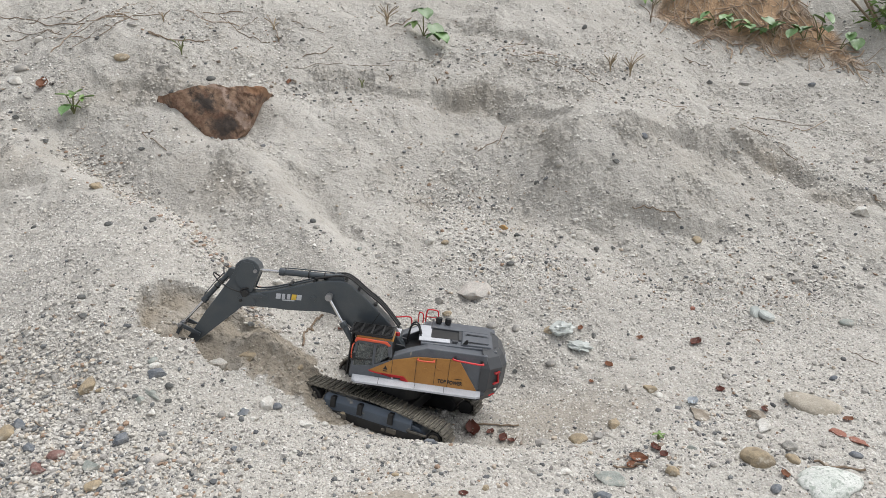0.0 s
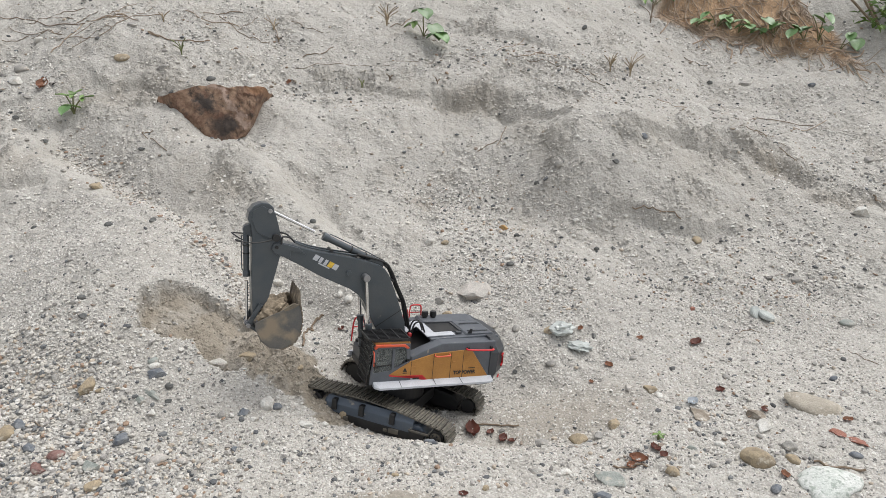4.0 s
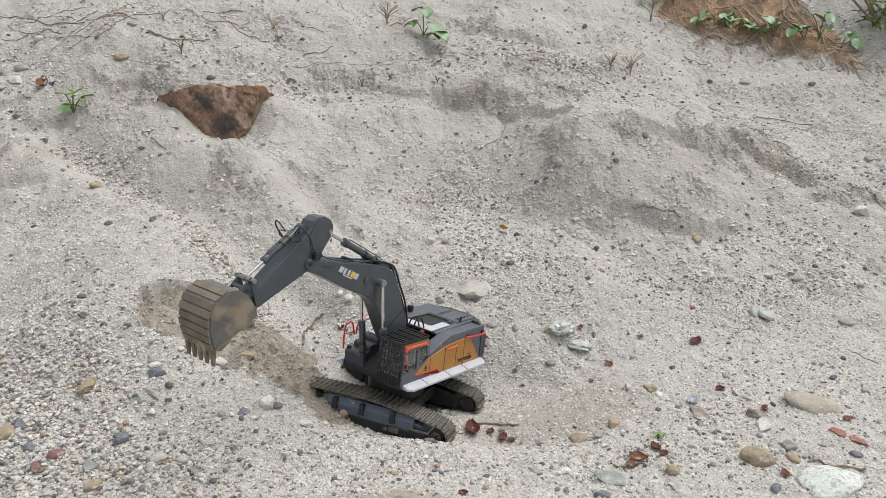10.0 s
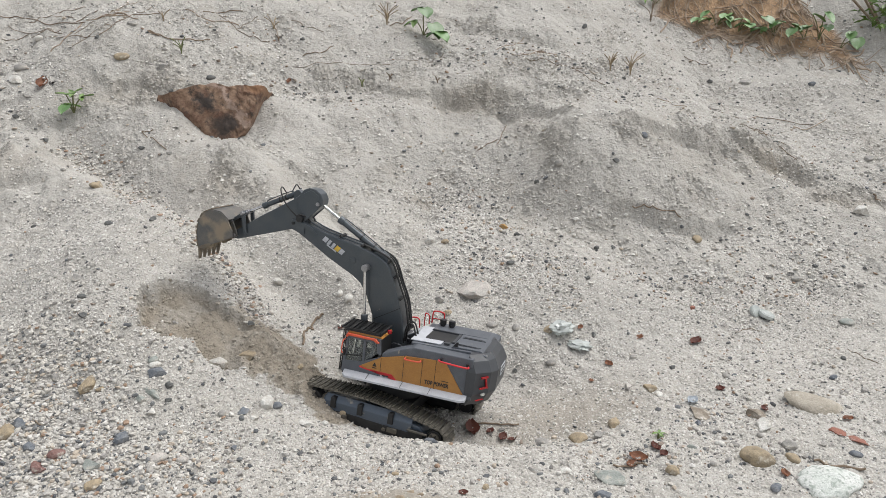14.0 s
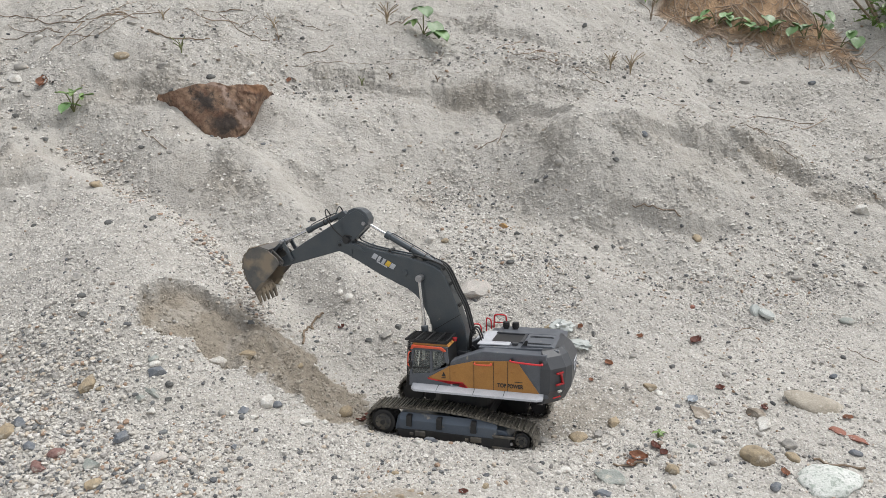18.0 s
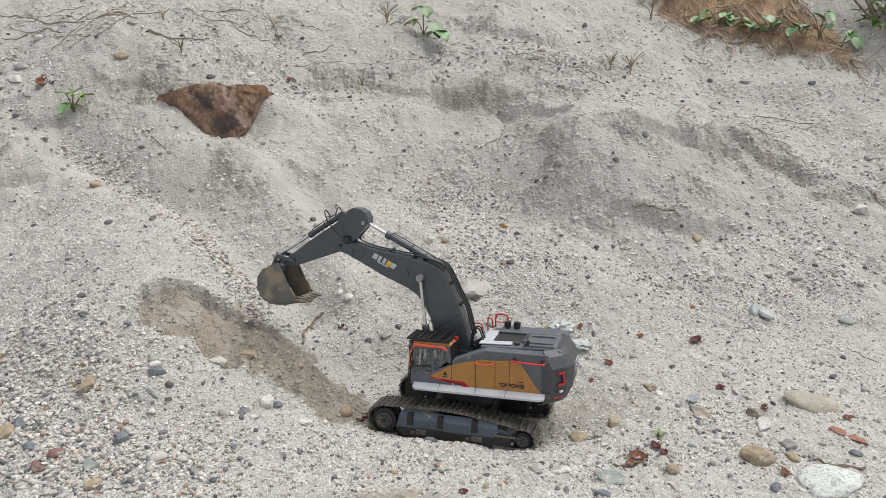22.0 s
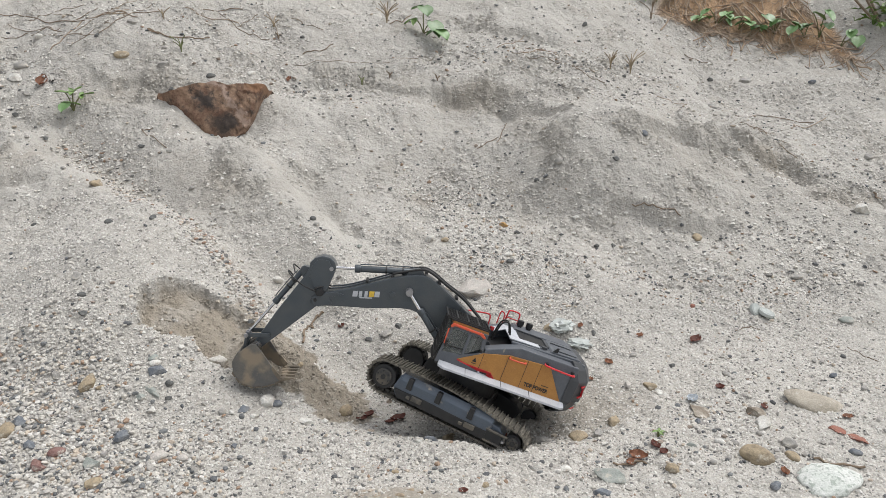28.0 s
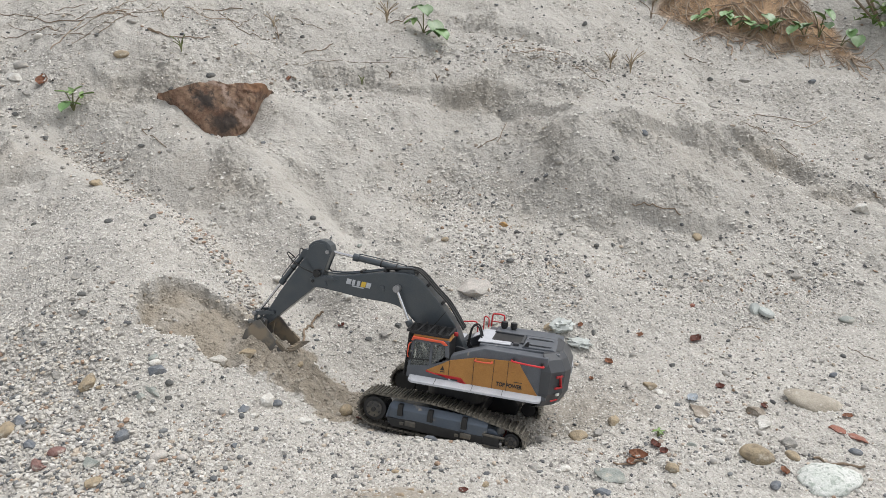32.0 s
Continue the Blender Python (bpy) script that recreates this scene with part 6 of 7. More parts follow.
dead_leaf(-1.330, 1.044, 0.0563, RUST_LEAF, 94)
dead_leaf(-1.298, 1.043, 0.0194, DARK_LEAF, 173)
dead_leaf(0.035, -0.340, 0.0170, MAROON_LEAF, 353)


# small dark and grey chips strewn over the bank, and the tangle of thin twigs at its top
rs = np.random.RandomState(31)
for cx, cy, rx, ry, count in ((0.42, 1.52, 0.22, 0.14, 16), (0.85, 1.25, 0.30, 0.14, 20), (1.25, 1.05, 0.20, 0.14, 12), (-0.35, 1.25, 0.30, 0.12, 10), (-1.2, 0.85, 0.25, 0.12, 10), (0.75, 0.55, 0.5, 0.12, 14), (-0.5, 1.5, 0.3, 0.1, 8)):
    for _ in range(count):
        w = 0.008 + 0.011 * rs.rand() ** 2
        stone(cx + rs.uniform(-rx, rx), cy + rs.uniform(-ry, ry), w, w * rs.uniform(0.6, 0.9), (DARK_STONE, GREY_STONE, UMBER_STONE, WHITE_STONE)[rs.choice(4, p=(0.4, 0.3, 0.15, 0.15))], "angular", rs.uniform(0, 180))
for cx, cy, count in ((-1.28, 1.27, 12), (-0.62, 1.33, 4), (0.35, 1.40, 6), (1.05, 1.12, 4)):
    for _ in range(count):
        x, y, a, l = cx + rs.normal(0, 0.13), cy + rs.normal(0, 0.05), rs.normal(0, 0.5), rs.uniform(0.06, 0.20)
        twig([(x + l * t * math.cos(a) + rs.normal(0, 0.006), y + l * t * math.sin(a) + rs.normal(0, 0.006)) for t in (-0.5, 0, 0.5)], rs.uniform(0.0020, 0.0038), (DRY_TWIG, ROOT)[rs.randint(2)])

# ---- the large rust-brown boulder in the bank ----
def rock_material():
    """Rust-brown rock: mottled, with two sooty patches and a pale vein."""
    m = material("rust_brown_rock", (0.135, 0.075, 0.050), (0.30, 0.20, 0.135), 26, 0.95, 0, 1.0, 170, ((0.060, 0.046, 0.038), 34.0, 0.52), detail=15.0)
    n, k = m.node_tree.nodes, m.node_tree.links
    for node in list(n):
        if node.bl_idname == "ShaderNodeTexNoise":
            node.inputs["Roughness"].default_value = 0.72
        if node.bl_idname == "ShaderNodeMapRange" and node.inputs["From Max"].default_value - node.inputs["From Min"].default_value > 0.2:
            node.inputs["From Min"].default_value, node.inputs["From Max"].default_value = 0.40, 0.60
    sh = n["Principled BSDF"]
    col = sh.inputs["Base Color"].links[0].from_socket
    pos = n.new("ShaderNodeTexCoord").outputs["Object"]
    warp = n.new("ShaderNodeTexNoise")
    warp.inputs["Scale"].default_value, warp.inputs["Detail"].default_value, warp.inputs["Roughness"].default_value = 28.0, 8.0, 0.7
    k.new(pos, warp.inputs["Vector"])
    shift = n.new("ShaderNodeVectorMath")
    shift.operation = "MULTIPLY_ADD"
    shift.inputs[1].default_value, shift.inputs[2].default_value = (0.10, 0.10, 0.10), (-0.05, -0.05, -0.05)
    k.new(warp.outputs["Color"], shift.inputs[0])
    moved = n.new("ShaderNodeVectorMath")
    k.new(pos, moved.inputs[0])
    k.new(shift.outputs[0], moved.inputs[1])
    for centre, size, low, high, tone in (((-0.005, -0.05, 0.018), (1, 0.3, 1), 0.020, 0.038, (0.028, 0.027, 0.027)), ((0.045, -0.05, -0.052), (0.8, 0.3, 1), 0.022, 0.044, (0.030, 0.027, 0.026)),
                                          ((0.150, -0.05, 0.070), (0.5, 0.3, 1.4), 0.016, 0.034, (0.27, 0.15, 0.085)), ((0.075, -0.05, 0.000), None, 0.003, 0.013, (0.36, 0.27, 0.22)), ((-0.125, -0.05, -0.015), None, 0.003, 0.010, (0.34, 0.21, 0.14))):
        away = n.new("ShaderNodeVectorMath")
        away.operation = "SUBTRACT"
        away.inputs[1].default_value = centre
        k.new(moved.outputs[0], away.inputs[0])
        if size:
            flat = n.new("ShaderNodeVectorMath")
            flat.operation = "MULTIPLY"
            flat.inputs[1].default_value = size
            k.new(away.outputs[0], flat.inputs[0])
            far = n.new("ShaderNodeVectorMath")
            far.operation = "LENGTH"
            k.new(flat.outputs[0], far.inputs[0])
            reach = far.outputs["Value"]
        else:
            far = n.new("ShaderNodeVectorMath")
            far.operation = "DOT_PRODUCT"
            far.inputs[1].default_value = (0.80, 0.0, 0.60)
            k.new(away.outputs[0], far.inputs[0])
            plus = n.new("ShaderNodeMath")
            plus.operation = "ABSOLUTE"
            k.new(far.outputs["Value"], plus.inputs[0])
            reach = plus.outputs[0]
        fade = n.new("ShaderNodeMapRange")
        fade.inputs["From Min"].default_value, fade.inputs["From Max"].default_value = high, low
        fade.inputs["To Max"].default_value = 0.85
        k.new(reach, fade.inputs["Value"])
        x = n.new("ShaderNodeMix")
        x.data_type = "RGBA"
        k.new(fade.outputs["Result"], x.inputs["Factor"])
        k.new(col, x.inputs["A"])
        x.inputs["B"].default_value = (*tone, 1)
        col = x.outputs["Result"]
    k.new(col, sh.inputs["Base Color"])
    return m


ROCK = rock_material()
outline = [(-0.181, 0.014), (-0.160, 0.045), (-0.077, 0.0595), (0.015, 0.0765), (0.090, 0.074), (0.133, 0.075), (0.160, 0.068), (0.152, 0.050),
           (0.135, 0.010), (0.115, -0.040), (0.096, -0.078), (0.058, -0.102), (-0.018, -0.102), (-0.077, -0.084), (-0.136, -0.042)]
bm = prism(outline, -0.045, 0.08)
bmesh.ops.triangulate(bm, faces=bm.faces)
for _ in range(4):
    bmesh.ops.subdivide_edges(bm, edges=bm.edges[:], cuts=1, use_grid_fill=True)
for v in bm.verts:
    n3 = Vector((noise.noise(v.co * 9), noise.noise(v.co * 9 + Vector((5, 0, 0))), noise.noise(v.co * 9 + Vector((0, 5, 0)))))
    # a dull edge runs down the front between a broad face and a narrow one
    back = max(0.0, -0.075 - v.co.x - 0.9 * v.co.z) * 0.55 + max(0.0, v.co.x - 0.02 + 0.3 * v.co.z) * 0.12 if v.co.y < 0 else 0
    v.co += n3 * 0.009 + Vector((0, back, 0)) + 0.010 * Vector((0, -abs(noise.noise(v.co * 26)), 0.6 * noise.noise(v.co * 34))) + 0.005 * Vector((0, noise.noise(v.co * 75), 0)) + 0.0025 * Vector((0, noise.noise(v.co * 170), 0))
boulder = part("boulder", bm, ROCK, None, "", 50)
boulder.matrix_basis = pose(-0.745, 0.965, 0.497, -20, 0, 0) @ Matrix.Diagonal((1.10, 1, 1.06, 1))
tagged(boulder, "rust brown boulder with black patches sunk in sand", "boulder")

PALE_TAN = stone_paint("pale_tan_stone", (0.40, 0.36, 0.295), (0.33, 0.295, 0.235))
# tan slab, plastic scraps and glass
bm = bmesh.new()
bmesh.ops.create_icosphere(bm, subdivisions=3, radius=0.5)
for v in bm.verts:
    v.co *= 1 + 0.25 * noise.noise(v.co * 2.5 + Vector((3, 1, 0))) + 0.06 * noise.noise(v.co * 9)
bmesh.ops.scale(bm, vec=(0.118, 0.062, 0.030), verts=bm.verts)
ob = part("slab_stone", bm, PALE_TAN, None, "", 40)
ob.matrix_basis = pose(0.775, -0.062, at(0.775, -0.062) + 0.002, 10, 8, -22)
tagged(ob, "flat tan slab of stone sunk in the sand", "stone")
CLEAR = material("cloudy_white_plastic", (0.74, 0.78, 0.75), (0.62, 0.66, 0.63), 60, 0.25)
CLEAR.node_tree.nodes["Principled BSDF"].inputs["Transmission Weight"].default_value = 0.35
for x, y, w, d, h, turn in ((0.296, 0.256, 0.060, 0.050, 0.034, 20), (0.335, 0.222, 0.060, 0.046, 0.018, -30)):
    bm = bmesh.new()
    bmesh.ops.create_icosphere(bm, subdivisions=3, radius=0.5)
    for v in bm.verts:
        v.co *= 0.8 + 0.7 * abs(noise.noise(v.co * 4 + Vector((x * 90, 0, 0)))) + 0.3 * noise.noise(v.co * 9)
    bmesh.ops.scale(bm, vec=(w, d, h), verts=bm.verts)
    ob = part("plastic_film", bm, CLEAR, None, "", 20)
    ob.matrix_basis = pose(x, y, at(x, y) + h * 0.25, 0, 0, turn)
    tagged(ob, "crumpled clear plastic film on the sand", "plastic scrap", "plastic scraps")
for x, y, r, tilt in ((0.822, 0.360, 0.018, 60), (0.848, 0.350, 0.021, 15)):
    bm = rod((0, 0, -0.004), (0, 0, 0.006), r, 28, None, 0.002)
    ob = part("plastic_dish", bm, CLEAR, None, "", 40)
    part("rim", rod((0, 0, 0.004), (0, 0, 0.007), r * 0.82, 28), CLEAR, ob)
    ob.matrix_basis = pose(x, y, at(x, y) + 0.006, tilt, 12, 30)
    tagged(ob, "pale green-white plastic dish on gravel", "plastic scrap", "plastic dishes")

# ---- plants ----
def leaf_paint(name, base, other):
    m = material(name, base, other, 25, 0.45, 0, 0.15, 200, vary=0.25)
    m.node_tree.nodes["Principled BSDF"].inputs["Transmission Weight"].default_value = 0.05
    return m


LEAF = leaf_paint("green_leaf", (0.075, 0.175, 0.045), (0.125, 0.235, 0.065))
LIGHT_LEAF = leaf_paint("light_green_leaf", (0.17, 0.27, 0.06), (0.12, 0.23, 0.05))
BUSH_LEAF = leaf_paint("bush_leaf", (0.06, 0.12, 0.018), (0.10, 0.17, 0.02))
STEM = material("green_stem", (0.12, 0.15, 0.05), (0.18, 0.16, 0.08), 60, 0.6)


def leaf_mesh(wide):
    bm = bmesh.new()
    rows = []
    for i in range(6):
        t = i / 5
        half = wide * 0.5 * math.sin(math.pi * (0.08 + 0.92 * t) ** 0.8) ** 0.75 * (1 - 0.1 * t)
        if i == 5:
            half = 0.004
        rows.append([bm.verts.new((t, s * half, 0.10 * abs(s) - 0.22 * (t - 0.3) ** 2 + 0.02 * math.sin(7 * t + 2 * s))) for s in (-1, -0.5, 0, 0.5, 1)])
    for a, b in zip(rows, rows[1:]):
        for i in range(4):
            bm.faces.new((a[i], a[i + 1], b[i + 1], b[i]))
    me = bpy.data.meshes.new("leaf")
    for f in bm.faces:
        f.smooth = True
    bm.to_mesh(me)
    bm.free()
    return me


BROAD, NARROW = leaf_mesh(0.95), leaf_mesh(0.5)
BROAD.materials.append(LEAF)
NARROW.materials.append(LIGHT_LEAF)


def plant(name, x, y, stems, label, category, group=""):
    """stems: (lean x, lean y, height, leaves of (size, heading, tilt, broad))."""
    base = tagged(new(name), label, category, group)
    base.matrix_basis = pose(x, y, at(x, y) - 0.003)
    for lx, ly, h, leaves in stems:
        part("stem", tube([(0, 0, 0), (lx * 0.4, ly * 0.4, h * 0.6), (lx, ly, h)], 0.0022, 6, None, 3), STEM, base)
        for size, head, tilt, broad in leaves:
            ob = new("leaf", BROAD if broad else NARROW)
            ob.parent = base
            ob.matrix_basis = Matrix.Translation((lx, ly, h)) @ pose(0, 0, 0, 0, 0, head) @ pose(0, 0, 0, 0, tilt, 0) @ Matrix.Scale(size, 4)
    return base


plant("seedling", -1.19, 0.945, ((-0.012, -0.01, 0.030, ((0.045, -100, 35, 1), (0.040, 20, 10, 0), (0.034, 150, 0, 0))), (0.03, 0, 0.050, ((0.042, 10, -15, 0), (0.032, 100, -20, 0), (0.036, -60, 10, 0))),
      (-0.022, 0.01, 0.058, ((0.040, 170, -10, 0), (0.036, 60, -10, 0), (0.034, -30, 5, 0))), (0.006, 0, 0.062, ((0.034, 40, -30, 0), (0.032, 140, -25, 0), (0.034, -80, 10, 0)))), "small green seedling growing from the sand", "plant")
plant("creeper", -0.075, 1.475, ((0.0, 0, 0.10, ((0.070, -70, 30, 1), (0.050, 160, 10, 1))), (0.035, -0.03, 0.045, ((0.078, -60, 45, 1), (0.05, 100, 0, 1))), (0.055, -0.07, 0.016, ((0.068, -50, 30, 1), (0.05, 40, 10, 1), (0.05, 200, 20, 1))),
      (-0.03, 0.0, 0.055, ((0.05, 200, 20, 0), (0.05, -100, 30, 0)))), "green creeper with broad leaves on the sand", "plant", "creepers")
rs = np.random.RandomState(23)
for x, y, tall, count in ((0.956, 1.95, 0.03, 3), (1.097, 1.80, 0.03, 2), (1.185, 1.80, 0.06, 4), (1.262, 1.745, 0.035, 3), (1.335, 1.705, 0.03, 2), (1.395, 1.70, 0.045, 3), (1.505, 1.655, 0.05, 3), (1.565, 1.655, 0.065, 3), (1.63, 1.60, 0.04, 2)):
    stems = []
    for j in range(count):
        out, reach = rs.uniform(-0.06, 0.06), rs.uniform(0.3, 1.5) + max(0.0, x - 1.2) * 1.2
        stems.append((out, rs.uniform(-0.03, 0.01), tall * reach, ((rs.uniform(0.040, 0.066), -90 + rs.uniform(-90, 90), rs.uniform(15, 50), int(rs.rand() < 0.8)), (rs.uniform(0.025, 0.045), rs.uniform(0, 360), rs.uniform(0, 35), 1))))
    plant("vine", x, y + 0.06, stems, "green vine with broad leaves on the clay bank", "vine", "vines on the clay bank")
plant("seedling", 0.421, -0.16, ((0.0, 0, 0.016, ((0.014, -60, 10, 0), (0.013, 60, 0, 0), (0.014, 180, 10, 0))), (0.006, 0.004, 0.012, ((0.012, 20, 10, 0), (0.012, -110, 10, 0)))), "tiny pale green seedling between dry leaves", "plant")

# shrub at the far corner: short limbs and a loose crown of many leaves
shrub = tagged(new("shrub"), "dense dark green shrub beyond the sand bank", "shrub")
shrub.matrix_basis = pose(1.83, 1.70, at(1.83, 1.70) - 0.02)
rs = np.random.RandomState(5)
for i in range(7):
    a = rs.uniform(0, 6.28)
    tip = (0.16 * math.cos(a), 0.10 * math.sin(a), rs.uniform(0.10, 0.26))
    part("limb", tube([(0, 0, -0.02), (tip[0] * 0.5, tip[1] * 0.5, tip[2] * 0.4), tip], 0.005, 6, None, 3), DRY_TWIG, shrub)
own = bmesh.new()
for i in range(520):
    p = Vector((rs.normal(0.06, 0.065), rs.normal(0, 0.07), abs(rs.normal(0.07, 0.06))))
    m = Matrix.Translation(p) @ Euler((rs.uniform(-0.9, 0.9), rs.uniform(-0.6, 0.9), rs.uniform(0, 6.28))).to_matrix().to_4x4()
    s = rs.uniform(0.025, 0.05)
    vs = [own.verts.new(m @ Vector(c)) for c in ((0, 0, 0), (s * 0.45, -s * 0.24, 0.004), (s, 0, -0.006), (s * 0.45, s * 0.24, 0.004))]
    own.faces.new(vs)
ob = part("crown", own, BUSH_LEAF, shrub)

# dry stalks, grass tufts, and the tangle of roots on the clay
STRAW = material("dry_straw", (0.36, 0.29, 0.19), (0.24, 0.18, 0.115), 60, 0.8)


def tuft(x, y, count, height, mat, label):
    base = tagged(new("grass_tuft"), label, "grass", "dry grass tufts")
    base.matrix_basis = pose(x, y, at(x, y) - 0.002)
    rs = np.random.RandomState(int(abs(x * 977)))
    for _ in range(count):
        a, l = rs.uniform(0, 6.28), rs.uniform(0.2, 0.8)
        h = height * rs.uniform(0.6, 1.1)
        part("blade", tube([(0, 0, 0), (0.2 * l * h * math.cos(a), 0.2 * l * h * math.sin(a), h * 0.6), (l * h * math.cos(a), l * h * math.sin(a), h)], 0.0016, 5, None, 3), mat, base)


GREEN_BLADE = material("green_blade", (0.19, 0.21, 0.09), (0.13, 0.15, 0.06), 60, 0.7)
for x, y, c, h, m, l in ((-0.287, 1.204, 4, 0.04, GREEN_BLADE, "thin green grass tuft on the sand"), (-0.895, 1.153, 7, 0.055, GREEN_BLADE, "thin olive grass tuft on the sand"), (0.62, 1.34, 8, 0.075, STRAW, "dry straw tuft on the bank"),
                         (0.70, 1.36, 8, 0.085, STRAW, "dry straw tuft on the bank"), (-0.216, 1.50, 9, 0.075, STRAW, "dry straw tuft on the bank"), (-0.621, 1.362, 4, 0.05, STRAW, "dry straw tuft on the bank"),
                         (-0.60, 1.33, 5, 0.025, DRY_TWIG, "dark dry stalks on the bank"), (-0.19, 1.235, 6, 0.028, DRY_TWIG, "dark dry stalks on the bank"), (-0.02, 1.22, 6, 0.025, DRY_TWIG, "dark dry stalks on the bank"),
                         (0.90, 1.86, 5, 0.12, DRY_TWIG, "dark dry stalks on the bank"), (-1.0, 1.30, 4, 0.05, STRAW, "dry straw tuft on the bank")):
    tuft(x, y, c, h, m, l)
own = bmesh.new()
rs = np.random.RandomState(9)
for i in range(520):
    x = rs.uniform(0.98, 1.66)
    y = 1.86 - 0.46 * (x - 0.99) + 0.42 * rs.rand() ** (2.2 if i % 2 else 0.7)
    if x + 0.40 * (y - 1.517) > 1.68 or hump(x, y, 1.36, 1.86, 0.13, 0.07) > 0.45 + 0.5 * rs.rand():
        continue
    a, l = rs.normal(-1.0, 1.1), rs.uniform(0.04, 0.15)
    pts = []
    for t in (0, 0.35, 0.7, 1.0):
        px, py = x + l * t * math.cos(a) + rs.normal(0, 0.008), y + l * t * math.sin(a) + rs.normal(0, 0.008)
        pts.append((px, py, at(px, py) + 0.003 + abs(rs.normal(0, 0.010))))
    tube(pts, 0.0009 + 0.0034 * rs.rand() ** 3, 5, own, 3)
tagged(part("dry_roots", own, ROOT, None), "tangle of dry brown roots and straw on clay", "roots", kind="stuff")

# ---- sand in the bucket, and the clumps that drop from it ----
def lump(name, size, seed, label, rough=0.3):
    bm = bmesh.new()
    bmesh.ops.create_icosphere(bm, subdivisions=5 if max(size) > 0.04 else 2, radius=0.5)
    for v in bm.verts:
        q = v.co * 4 + Vector((seed, 0, 0))
        v.co *= 1 + rough * noise.noise(q) + 0.5 * rough * noise.noise(q * 3.1) + 0.30 * rough * noise.noise(q * 8) + 0.16 * rough * noise.noise(q * 19)
    bmesh.ops.scale(bm, vec=size, verts=bm.verts)
    ob = part(name, bm, DUG_SAND, None, "", 60)
    return tagged(ob, label, "sand")


LOAD = lump("sand_load", (0.076, 0.070, 0.058), 2, "heaped load of damp brown sand", 0.26)
CLUMPS = [lump("sand_clump", (s * 0.7, s * 0.7, s * 1.9), 10 + i, "small clump of damp brown sand") for i, s in enumerate(np.random.RandomState(4).uniform(0.006, 0.014, 60))]
for c in CLUMPS:
    c["group"] = "falling sand clumps"


